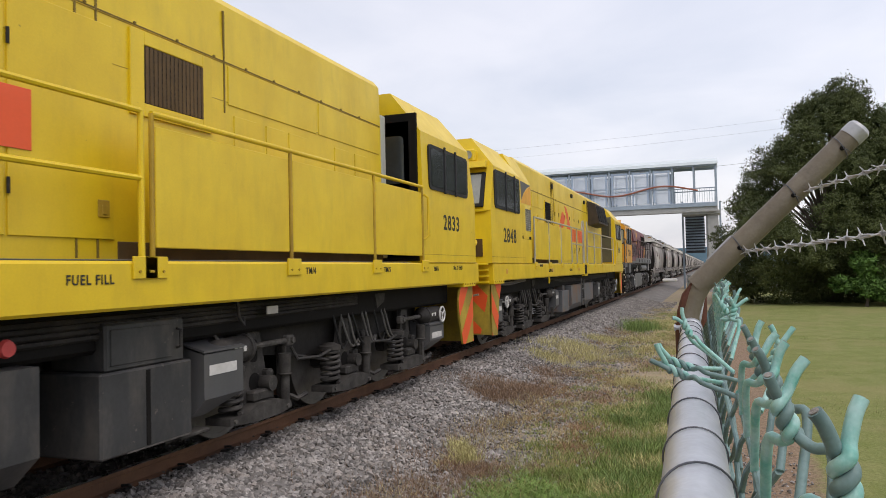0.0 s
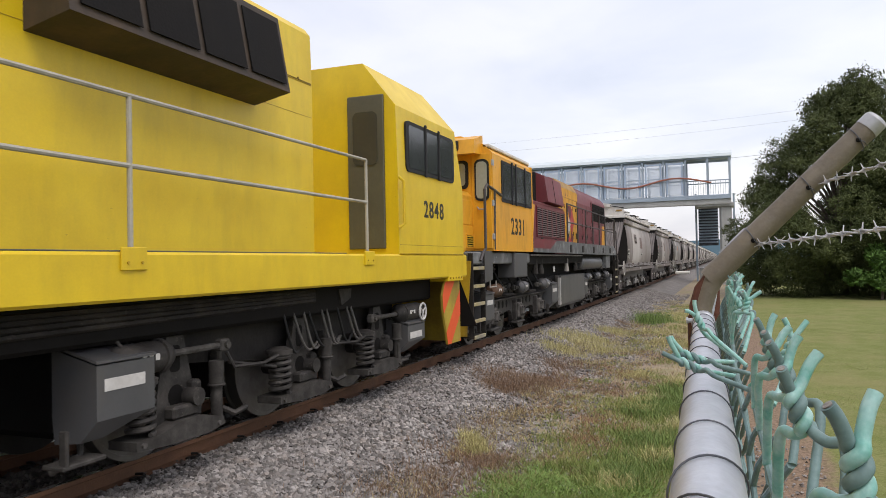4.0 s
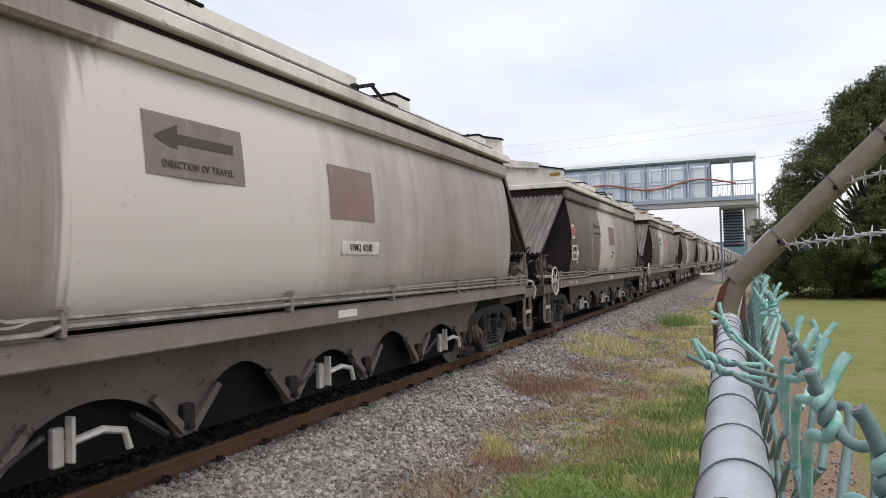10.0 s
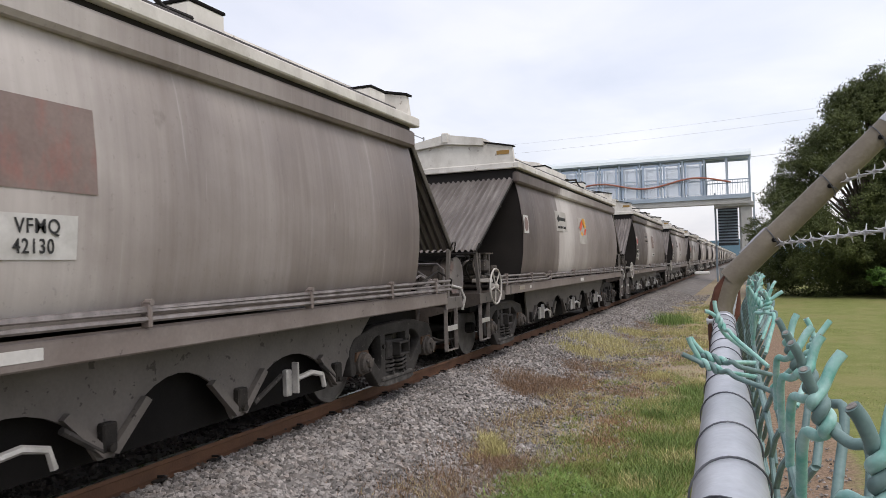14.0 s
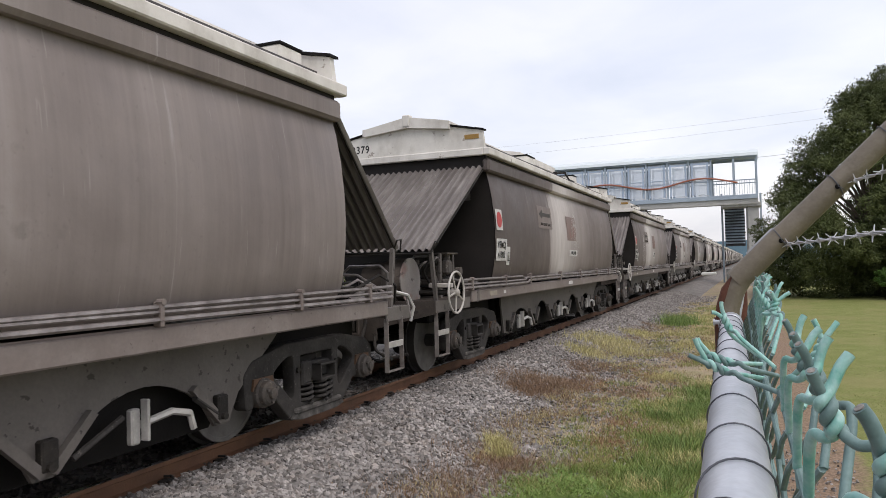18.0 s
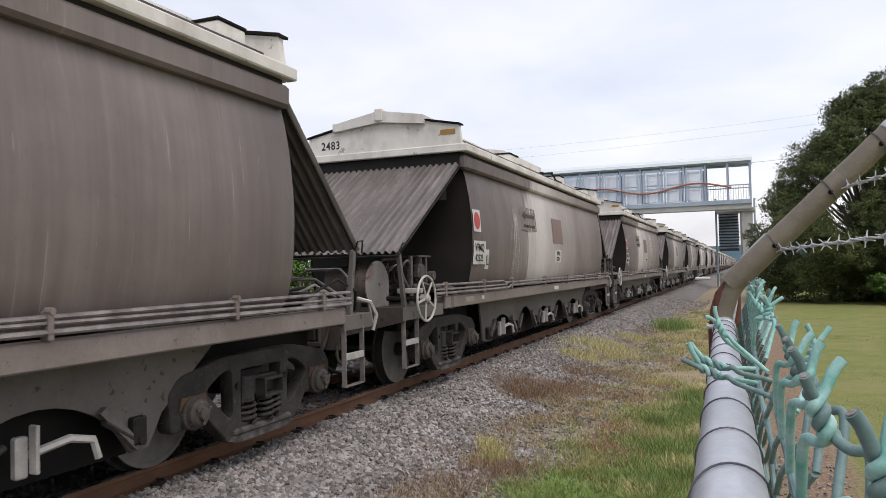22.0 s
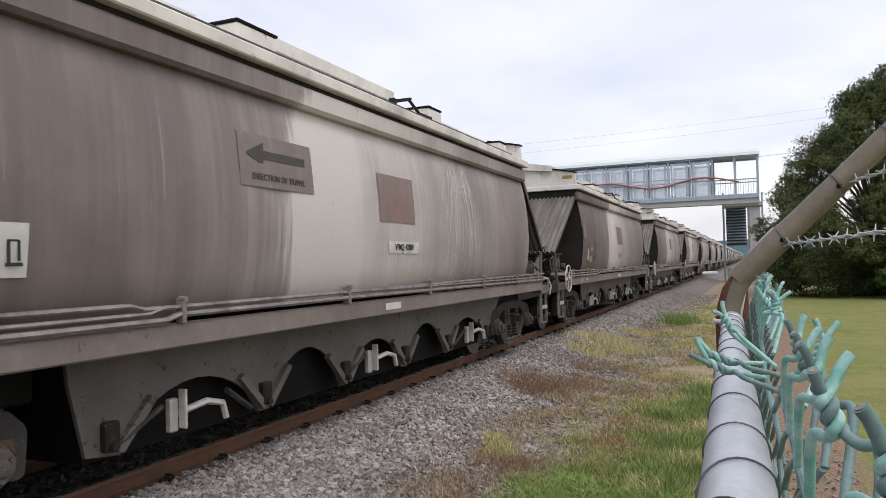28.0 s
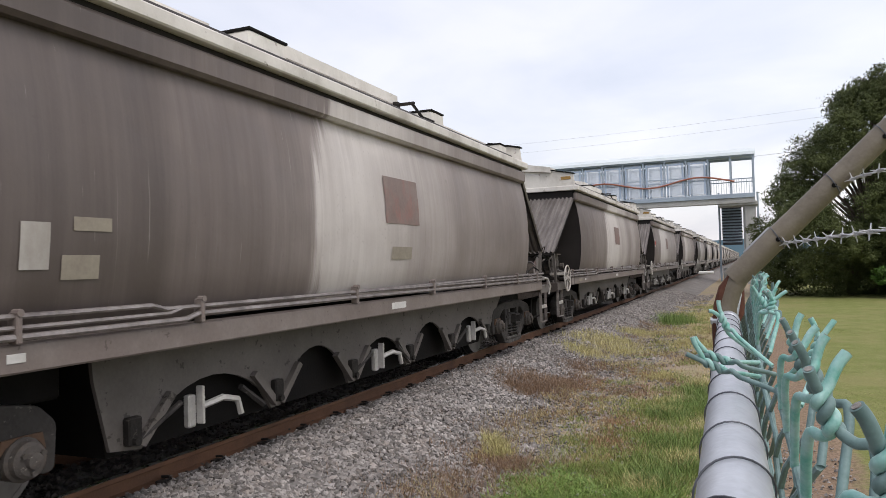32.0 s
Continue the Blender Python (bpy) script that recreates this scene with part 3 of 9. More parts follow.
    ln.new(col, bs.inputs["Base Color"])
    ln.new(rng(cloud, 0.2, 0.8, 0.42, 0.68), bs.inputs["Roughness"])
    bp = nd.new("ShaderNodeBump")
    bp.inputs["Strength"].default_value, bp.inputs["Distance"].default_value = 0.28, 0.02
    ln.new(cloud, bp.inputs["Height"])
    ln.new(bp.outputs["Normal"], bs.inputs["Normal"])
    return m


hopper_paint = hopper_side()


def ground_mix():
    """Soil, lawn, dry grass and brown patches on one sheet, in world metres."""
    m = bpy.data.materials.new("grass_and_soil")
    m.use_nodes = True
    nd, ln = m.node_tree.nodes, m.node_tree.links
    bs = nd["Principled BSDF"]
    co = nd.new("ShaderNodeTexCoord")
    sp = nd.new("ShaderNodeSeparateXYZ")
    ln.new(co.outputs["Object"], sp.inputs[0])

    def tex(scale, detail=6):
        n = nd.new("ShaderNodeTexNoise")
        n.inputs["Scale"].default_value, n.inputs["Detail"].default_value, n.inputs["Roughness"].default_value = scale, detail, 0.65
        ln.new(co.outputs["Object"], n.inputs["Vector"])
        return n.outputs["Fac"]

    def rng(v, a, b, lo=0.0, hi=1.0):
        n = nd.new("ShaderNodeMapRange"); n.interpolation_type = "SMOOTHSTEP"
        ln.new(v, n.inputs["Value"])
        n.inputs["From Min"].default_value, n.inputs["From Max"].default_value = a, b
        n.inputs["To Min"].default_value, n.inputs["To Max"].default_value = lo, hi
        return n.outputs["Result"]

    def mix(f, a, b):
        n = nd.new("ShaderNodeMix"); n.data_type = "RGBA"
        ln.new(f, n.inputs[0])
        for k, q in ((6, a), (7, b)):
            if isinstance(q, tuple):
                n.inputs[k].default_value = (*q, 1)
            else:
                ln.new(q, n.inputs[k])
        return n.outputs[2]

    def add(a, b, op="ADD"):
        n = nd.new("ShaderNodeMath"); n.operation = op
        for k, q in enumerate((a, b)):
            if isinstance(q, (int, float)):
                n.inputs[k].default_value = q
            else:
                ln.new(q, n.inputs[k])
        return n.outputs[0]

    big, mid, fine = tex(0.45), tex(1.9), tex(28, 8)
    lawn = mix(rng(mid, 0.3, 0.7), (0.170, 0.195, 0.055), (0.250, 0.250, 0.098))
    lawn = mix(rng(fine, 0.35, 0.7, 0, 0.7), lawn, (0.105, 0.135, 0.035))
    lawn = mix(rng(big, 0.46, 0.62, 0, 0.55), lawn, (0.24, 0.215, 0.095))
    verge = mix(rng(mid, 0.35, 0.62), (0.37, 0.30, 0.215), (0.29, 0.26, 0.145))
    verge = mix(rng(big, 0.42, 0.58, 0, 0.8), verge, (0.30, 0.235, 0.185))
    verge = mix(rng(fine, 0.4, 0.7, 0, 0.6), verge, (0.16, 0.135, 0.085))
    x = add(sp.outputs["X"], add(add(mid, 0.5, "SUBTRACT"), 0.9, "MULTIPLY"))
    col = mix(rng(x, 0.6, 0.95), verge, lawn)
    # bare strip along the fence
    strip = add(rng(x, 0.0, 0.25), rng(x, 0.7, 1.0, 1, 0), "MULTIPLY")
    dirt = mix(rng(fine, 0.4, 0.62), (0.27, 0.185, 0.13), (0.15, 0.10, 0.07))
    col = mix(add(strip, 0.8, "MULTIPLY"), col, dirt)
    far = rng(sp.outputs["X"], -14, -9, 1, 0)
    col = mix(far, col, (0.10, 0.10, 0.05))
    ln.new(col, bs.inputs["Base Color"])
    bs.inputs["Roughness"].default_value = 0.95
    bs.inputs["Specular IOR Level"].default_value = 0.15
    bp = nd.new("ShaderNodeBump")
    bp.inputs["Strength"].default_value, bp.inputs["Distance"].default_value = 0.6, 0.03
    ln.new(fine, bp.inputs["Height"])
    ln.new(bp.outputs["Normal"], bs.inputs["Normal"])
    return m


ground_mat = ground_mix()
ballast_mat = surface("crushed_stone_bed", (0.21, 0.198, 0.188), (0.145, 0.137, 0.131), 1.2, 0.9, 0, 1.0, 26, (0.17, 0.135, 0.11), 0.5, (0.6, 0.6, 0.6), spot=0.45, shine=0.15)

# ---- the ground: one sheet to the horizon ----
def ground_height(x, y):
    h = 0.0
    if x < -2.0:
        h -= 0.02
    return h + 0.025 * (noise.noise((x * 0.6, y * 0.6, 0)) if abs(x) < 30 and abs(y) < 80 else 0)


xs = [-3000, -800, -200, -60, -30, -16, -12, -9] + [-6 + 0.5 * i for i in range(30)] + [10, 14, 20, 30, 60, 200, 800, 3000]
ys = [-3000, -800, -200, -60, -20, -8] + [-4 + 0.7 * i for i in range(50)] + [34, 40, 50, 65, 90, 140, 300, 800, 3000]
thing("ground", "flat grassy ground with bare soil by the fence", "ground", None,
      S().sheet([[(x, y, ground_height(x, y)) for x in xs] for y in ys]), ground_mat, kind="structure")

# ballast bank under both tracks
prof = [(-12.4, -0.03), (-11.6, 0.16), (-10.3, 0.27), (-7.0, 0.26), (-5.95, 0.285), (-3.85, 0.285), (-3.45, 0.25), (-3.0, 0.10), (-2.35, -0.03)]
bank_ys = [-180, -120, -40, -12] + [-4 + 0.5 * i for i in range(60)] + [30, 45, 70, 120, 250, 600, 1400]
grid = []
for y in bank_ys:
    near = -5 < y < 27
    grid.append([(x + ((0.16 if i < len(prof) - 2 else 0.45) * noise.noise((x * 3, y * 0.9, 3)) if near and 0 < i else 0), y,
                  z + (0.02 * noise.noise((x * 2, y * 2, 7)) if near else 0)) for i, (x, z) in enumerate(prof)])
thing("ballast_bank", "bank of grey crushed stone under the tracks", "ballast", None, S().sheet(grid), ballast_mat, kind="structure")


def stones(name, label, n, xr, yr, height, size, material, seed, thin=None):
    """Loose crushed stones: lumpy eight-cornered pieces."""
    rs = np.random.RandomState(seed)
    x, y = rs.uniform(*xr, n), yr[0] + (yr[1] - yr[0]) * rs.uniform(0, 1, n) ** 1.35
    if thin is not None:
        keep = rs.uniform(0, 1, n) < thin(x, y)
        x, y = x[keep], y[keep]
        n = len(x)
    s = size * rs.uniform(0.55, 1.35, n)
    z = height(x) + rs.uniform(-0.012, 0.024, n)
    base = np.array([(1, 0, 0), (-1, 0, 0), (0, 1, 0), (0, -1, 0), (0.1, 0.1, 0.75), (0, 0, -0.8), (0.6, 0.6, 0.45), (-0.55, -0.6, 0.45)])
    fc = np.array([(4, 0, 6), (4, 6, 2), (4, 2, 1), (4, 1, 7), (4, 7, 3), (4, 3, 0), (5, 2, 0), (5, 1, 2), (5, 3, 1), (5, 0, 3), (0, 2, 6), (1, 3, 7)])
    v = base[None] * rs.uniform(0.7, 1.3, (n, 8, 1)) * s[:, None, None] + rs.normal(0, 0.12, (n, 8, 3)) * s[:, None, None]
    a, b = rs.uniform(0, math.tau, n), rs.normal(0, 0.5, n)
    ca, sa, cb, sb = np.cos(a), np.sin(a), np.cos(b), np.sin(b)
    X, Y, Z = v[..., 0].copy(), v[..., 1].copy(), v[..., 2].copy()
    Y, Z = Y * cb[:, None] - Z * sb[:, None], Y * sb[:, None] + Z * cb[:, None]
    X, Y = X * ca[:, None] - Y * sa[:, None], X * sa[:, None] + Y * ca[:, None]
    v = np.stack([X + x[:, None], Y + y[:, None], Z + z[:, None]], -1).reshape(-1, 3)
    f = (fc[None] + 8 * np.arange(n)[:, None, None]).reshape(-1, 3)
    me = bpy.data.meshes.new(name)
    me.from_pydata(v.tolist(), [], f.tolist())
    me.materials.append(material)
    return tagged(new(name, me), label, "ballast", "", "stuff")


px, pz = [p[0] for p in prof], [p[1] for p in prof]
bank = lambda x: np.interp(x, px, pz)
stones("ballast_stones", "loose grey crushed stones beside the rail", 120000, (-4.25, -1.6), (3.2, 40), lambda x: np.maximum(bank(x), -0.012), 0.0275, stone, 3,
       lambda x, y: np.clip((-2.35 - x + 0.3 * np.sin(y * 1.7) + 0.2 * np.sin(y * 4.1 + 1)) / 0.8, 0.2, 1))
stones("near_stones", "grey crushed stones at the foot of the bank", 17000, (-4.1, -1.7), (3.0, 7.5), lambda x: np.maximum(bank(x), -0.012), 0.027, stone, 13)
stones("rear_stones", "grey crushed stones along the bank", 5000, (-4.1, -2.2), (-4, 3.0), lambda x: np.maximum(bank(x), -0.012), 0.034, stone, 14)
stones("track_stones", "dark oily stones between the rails", 9000, (-5.6, -4.2), (3, 22), bank, 0.026, stone_oily, 4)
stones("far_side_stones", "grey crushed stones beyond the track", 17000, (-8.0, -5.6), (2.2, 13), bank, 0.034, stone, 5)
stones("stray_stones", "stray stones lying among the weeds", 2200, (-2.6, -1.1), (3, 20), lambda x: x * 0, 0.022, stone, 6)

# rails, fastenings and sleepers
def rail_shape(x, y0, y1):
    h = RAIL
    sec = [(-0.036, h), (0.036, h), (0.038, h - 0.03), (0.012, h - 0.042), (0.010, h - 0.125), (0.07, h - 0.142), (0.07, h - 0.152),
           (-0.07, h - 0.152), (-0.07, h - 0.142), (-0.010, h - 0.125), (-0.012, h - 0.042), (-0.038, h - 0.03)]
    sh = S()
    sh.prism([(x + a, b) for a, b in sec], 1, y0, y1)
    return sh


for cx, lab in ((TRACK, "rusty steel rail on concrete sleepers"), (-8.35, "rusty steel rail of the second track")):
    for sx in (-0.568, 0.568):
        r = thing("rail", lab, "rail", None, rail_shape(cx + sx, -180, 1400), rust_rail, "rails", "structure")
        part("running_face", S().box(cx + sx - 0.024, cx + sx + 0.026, -180, 1400, RAIL, RAIL + 0.003, 0.001), tread_steel, r, "polished running face")

sleeper_me = S().prism([(-1.05, 0.0), (-1.05, 0.2), (-0.85, 0.235), (0.85, 0.235), (1.05, 0.2), (1.05, 0.0)], 1, -0.11, 0.11).mesh("sleeper")
sleeper_me.materials.append(sleeper_grey)
clip_sh = S().box(-0.035, 0.035, -0.05, 0.05, 0, 0.035, 0.01)
clip_sh.tube([(0.03, -0.045, 0.03), (0.06, -0.03, 0.045), (0.065, 0.02, 0.045), (0.02, 0.05, 0.05), (-0.03, 0.03, 0.05)], 0.011, 6)
clip_me = clip_sh.mesh("rail_clip")
clip_me.materials.append(dark_metal)
for i in range(56):
    sl = thing("sleeper", "grey concrete sleeper bedded in stone", "sleeper", pose(TRACK, 1.2 + 0.64 * i, 0.06), sleeper_me, sleeper_grey, "sleepers", "structure")
    for sx in (-0.50, 0.64):
        part("rail_clip", clip_me, dark_metal, sl).matrix_basis = pose(sx, random.uniform(-0.01, 0.01), 0.232, 0, 0, random.uniform(-8, 8))

# ---- weeds, tufts and grass ----
def blades(name, label, centres, n, spread, tall, width, material, seed, lean=0.5):
    """Bent two-piece blades in tufts."""
    rs = np.random.RandomState(seed)
    c = np.array(centres)[rs.randint(0, len(centres), n)]
    x, y = c[:, 0] + rs.normal(0, 1, n) * spread * c[:, 2], c[:, 1] + rs.normal(0, 1, n) * spread * c[:, 2]
    a, h, l = rs.uniform(0, math.tau, n), tall * rs.uniform(0.4, 1.25, n), rs.uniform(0.1, 1, n) * lean
    w = width * rs.uniform(0.6, 1.3, n)
    dx, dy = np.cos(a), np.sin(a)
    z0 = np.where(x < -2.35, np.interp(x, px, pz), -0.03)
    b = rs.uniform(0, math.tau, n)
    wx, wy = np.cos(b) * w, np.sin(b) * w
    P = lambda k, r, q: np.stack([x + dx * l * h * r + q * wx, y + dy * l * h * r + q * wy, z0 + h * k], -1)
    v = np.stack([P(0, 0, -1), P(0, 0, 1), P(0.6, 0.35, 0.75), P(0.6, 0.35, -0.75), P(1.0, 1.0, 0.0)], 1).reshape(-1, 3)
    k = 5 * np.arange(n)
    me = bpy.data.meshes.new(name)
    me.from_pydata(v.tolist(), [], [tuple(q) for q in np.stack([k, k + 1, k + 2, k + 3], 1).tolist()] + [tuple(q) for q in np.stack([k + 3, k + 2, k + 4], 1).tolist()])
    me.materials.append(material)
    return tagged(new(name, me), label, "grass", "", "stuff")


rs_g = np.random.RandomState(11)
def spots(n, xr, yr, size=(0.5, 1.5)):
    return [(rs_g.uniform(*xr), yr[0] + (yr[1] - yr[0]) * rs_g.uniform() ** 1.4, rs_g.uniform(*size)) for _ in range(n)]


blades("verge_grass", "patchy green grass beside the ballast", spots(420, (-2.1, -0.1), (3.0, 32)), 52000, 0.13, 0.08, 0.0034, blade_green, 21, 0.9)
blades("verge_grass_near", "rank green grass by the fence", spots(110, (-1.3, -0.25), (3.2, 11)) + spots(40, (-1.9, -1.1), (3.4, 8), (0.4, 1.2)) + spots(20, (-2.1, -1.3), (3.2, 4.6)), 50000, 0.16, 0.10, 0.0034, blade_green, 22, 0.9)
blades("dry_grass", "straw-coloured dry grass in the verge", spots(420, (-2.6, -0.2), (4.0, 34)), 38000, 0.13, 0.10, 0.0026, blade_dry, 23, 1.0)
blades("brown_weeds", "brown dead weeds along the ballast edge", spots(150, (-2.9, -0.7), (3.4, 22)), 34000, 0.16, 0.09, 0.0026, blade_brown, 24, 1.1)
blades("green_clump", "tall dark green weed clump by the ballast", [(-2.0, 22.3, 1.0), (-1.85, 22.9, 1.1), (-2.2, 22.8, 0.8)], 1300, 0.22, 0.34, 0.006, weed_leaf, 25, 0.7)
blades("straw_clump", "pale straw clump beside the ballast", [(-3.1, 16.0, 1.2), (-2.9, 16.8, 1.2), (-3.0, 14.4, 0.9), (-2.4, 15.4, 1.0), (-1.7, 26.0, 1.5), (-1.5, 24.0, 1.2), (-2.6, 19.0, 1.0), (-1.2, 17.0, 1.4), (-1.6, 19.5, 1.3)], 9000, 0.28, 0.15, 0.004, blade_straw, 26, 0.9)
blades("straw_tuft", "small pale straw tufts in the verge", [(-1.04, 10.0, 0.7), (-1.0, 9.4, 0.5), (-0.6, 7.2, 0.6), (-0.9, 6.3, 0.6), (-0.45, 8.6, 0.6), (-1.35, 12.2, 0.8), (-0.7, 11.6, 0.6), (-2.35, 7.0, 0.5), (-2.5, 7.3, 0.5)], 4200, 0.16, 0.15, 0.0028, blade_straw, 36, 1.1)
blades("rust_weeds", "red-brown dying weeds in the verge", spots(16, (-2.3, -1.2), (9.2, 13.5), (0.6, 1.3)) + spots(9, (-1.7, -1.0), (7.2, 9.0), (0.5, 1.0)) + spots(4, (-2.5, -2.1), (6.6, 7.2), (0.4, 0.7)), 15000, 0.17, 0.07, 0.0034, blade_rust, 37, 1.5)
blades("dead_clump", "grey-brown dead weeds on the ballast's foot", [(-3.1, 10.6, 1.2), (-2.85, 10.9, 1.1), (-2.6, 11.0, 0.8), (-3.0, 10.1, 0.8), (-2.2, 6.0, 1.2), (-2.1, 6.6, 0.8)], 9000, 0.24, 0.11, 0.0024, blade_brown, 38, 1.1)
blades("rank_green", "rank bright green grass in the verge", spots(26, (-0.95, -0.3), (6.2, 11.5), (0.5, 1.2)) + spots(5, (-1.2, -0.9), (8.4, 10.2), (0.4, 0.8)), 9000, 0.15, 0.14, 0.0034, weed_leaf, 39, 0.9)
blades("lawn_grass", "short mown lawn grass", spots(700, (0.9, 5.0), (3.0, 26)), 70000, 0.2, 0.04, 0.0032, blade_green, 27, 1.0)
blades("strip_litter", "dead leaves and dry stalks on the bare soil under the fence", spots(220, (0.03, 0.85), (1.2, 14), (0.5, 1.4)), 9000, 0.12, 0.035, 0.006, blade_brown, 41, 2.4)
stones("strip_gravel", "small stones on the bare soil under the fence", 1500, (0.05, 0.8), (1.2, 9), lambda x: x * 0, 0.014, stone, 16)
blades("lawn_straw", "dry blades in the mown lawn", spots(500, (0.85, 5.0), (3.0, 26)), 16000, 0.16, 0.03, 0.0025, blade_dry, 28, 1.0)

blades("leafy_weeds", "low broad-leaved green weeds by the ballast", spots(16, (-1.95, -1.3), (5.6, 6.6), (0.6, 1.3)) + spots(5, (-1.2, -0.7), (6.0, 7.5)), 18000, 0.11, 0.075, 0.009, leafy_green, 29, 2.2)

# ---- trees ----
def tree(name, label, category, at, trunk_h, blobs, leaves, leaf, material, seed, trunk_r=0.22, parent_group=""):
    """A tapered trunk with limbs to each part of the crown, and a crown of small bent leaves with gaps."""
    rs = np.random.RandomState(seed)
    top = thing(name, label, category, pose(*at), group=parent_group)
    sh = S()
    sh.tube([(0, 0, -0.1), (0.05, 0.03, trunk_h * 0.5), (0, 0.1, trunk_h), (0.1, 0, trunk_h * 1.5)], [trunk_r * 1.25, trunk_r, trunk_r * 0.8, trunk_r * 0.5], 10)
    for bx, by, bz, br in blobs[::2]:
        sh.tube([(0, 0.05, trunk_h * rs.uniform(0.5, 1)), (bx * 0.35, by * 0.35, bz * 0.7), (bx * 0.8, by * 0.8, bz * 0.97)], [trunk_r * 0.36, trunk_r * 0.2, trunk_r * 0.06], 6)
    part("trunk", sh, bark, top)
    n = leaves
    B = np.array(blobs)
    pick = rs.choice(len(B), n, p=B[:, 3] ** 2 / (B[:, 3] ** 2).sum())
    # sprays of leaves on the skin of each lump
    nc = 60
    cd = rs.normal(0, 1, (len(B), nc, 3)); cd /= np.linalg.norm(cd, axis=2, keepdims=True)
    cr = rs.uniform(0.55, 1.08, (len(B), nc, 1))
    which = rs.randint(0, nc, n)
    cen = (B[:, None, :3] + cd * cr * B[:, None, 3:4] * np.array([1, 1, 0.85]))[pick, which]
    p = cen + rs.normal(0, 1, (n, 3)) * (0.13 * B[pick, 3:4]) * np.array([1, 1, 0.7])
    p[:, 2] = np.maximum(p[:, 2], 0.05)
    lie = cd[pick, which] + np.array([0, 0, 0.5])
    d = rs.normal(0, 1, (n, 3)); d /= np.linalg.norm(d, axis=1, keepdims=True)
    e = np.cross(d, lie + rs.normal(0, 0.32, (n, 3))); e /= np.linalg.norm(e, axis=1, keepdims=True)
    s = leaf * rs.uniform(0.6, 1.5, (n, 1))
    nn = np.cross(d, e) * s * 0.25
    v = np.stack([p - d * s, p + e * s * 0.42 + nn, p + d * s, p - e * s * 0.42 + nn], 1).reshape(-1, 3)
    k = 4 * np.arange(n)
    me = bpy.data.meshes.new("crown")
    me.from_pydata(v.tolist(), [], np.stack([k, k + 1, k + 2, k + 3], 1).tolist())
    part("crown", me, material, top)
    return top


def crown(rs, c, r, n, squash=0.8):
    out = []
    for _ in range(n):
        d = rs.normal(0, 1, 3); d /= np.linalg.norm(d)
        q = rs.uniform(0.45, 0.85)
        out.append((c[0] + d[0] * r * q, c[1] + d[1] * r * q, max(0.6, c[2] + d[2] * r * q * squash), r * rs.uniform(0.28, 0.46)))
    return out


rs_t = np.random.RandomState(5)


def dome(rs, levels, n, lump):
    """Lumps of foliage over a crown whose half-width is given for each height, with a few inside to close it."""
    hz, hr = [q[0] for q in levels], [q[1] for q in levels]
    out = []
    for k in range(n):
        z = hz[0] + (hz[-1] - hz[0]) * (k + rs.uniform(0, 1)) / n
        a, r = rs.uniform(0, math.tau), np.interp(z, hz, hr)
        q = lump * rs.uniform(0.6, 1.25)
        r = max(0.0, r - q * rs.uniform(0.4, 1.0))
        out.append((r * math.cos(a), r * math.sin(a), z, q))
    return out


big = dome(rs_t, [(0.5, 4.0), (1.6, 5.2), (3.8, 5.2), (5.2, 4.5), (6.8, 3.8), (8.0, 3.2), (9.1, 2.1), (9.9, 0.9)], 150, 0.95)
big = [(x + max(0, z - 4.5) * 0.13, y, z, q) for x, y, z, q in big] + [(0.3 * k, -1.5 + 0.5 * (k % 3), 1.6 + 0.62 * k, 1.9 - 0.05 * k) for k in range(-1, 10)] + [(-3.6 + 0.8 * k, -1.2, 0.9 + 0.9 * (k % 3), 1.1) for k in range(10)]
tree("broad_tree", "broad dark green tree with foliage down to the lawn", "tree", (5.7, 40, 0), 2.6, big, 330000, 0.058, leaf_dark, 31, 0.35)
big2 = dome(rs_t, [(0.5, 4.0), (3.0, 5.0), (6.0, 4.2), (8.5, 2.6), (9.8, 1.0)], 60, 1.2)
tree("broad_tree", "dark green tree standing behind the lawn", "tree", (13.2, 44, 0), 2.4, big2, 70000, 0.11, leaf_dark, 32, 0.3)
low = crown(rs_t, (0, 0, 1.3), 1.5, 9, 0.7)
tree("shrub", "mid green shrub at the edge of the lawn", "shrub", (6.2, 35.2, 0), 0.5, low, 9000, 0.09, leaf_mid, 33, 0.06)
tree("shrub", "mid green shrub below the large tree", "shrub", (8.6, 34.6, 0), 0.5, low, 9000, 0.09, leaf_mid, 34, 0.06)

# trees across the tracks
for i, (x, y, r, h, mat) in enumerate([(-17.5, 10.5, 2.6, 3.4, leaf_mid), (-16.8, 14.0, 2.4, 3.4, leaf_mid), (-18.5, 17.5, 2.8, 3.3, leaf_mid), (-17.0, 21.0, 2.3, 3.0, leaf_mid),
                                       (-19.0, 26.0, 2.8, 3.2, leaf_mid), (-17.5, 32.0, 2.6, 3.0, leaf_mid), (-18.0, 6.0, 2.6, 3.2, leaf_mid), (-18.0, 2.0, 2.6, 3.4, leaf_mid)]):
    tree("garden_tree", "leafy green tree across the tracks", "tree", (x, y, 0), 1.6, crown(rs_t, (0, 0, h), r, 16), 15000, 0.10, mat, 40 + i, 0.13, "trees across the tracks")
for i in range(7):
    tree("hedge_shrub", "bright green leafy shrub across the tracks", "shrub", (-14.2 + 0.5 * (i % 2), 4.5 + 2.4 * i, 0), 0.4, crown(rs_t, (0, 0, 1.1), 1.45, 9, 0.65),
         9000, 0.075, leaf_bright, 60 + i, 0.05, "shrubs across the tracks")

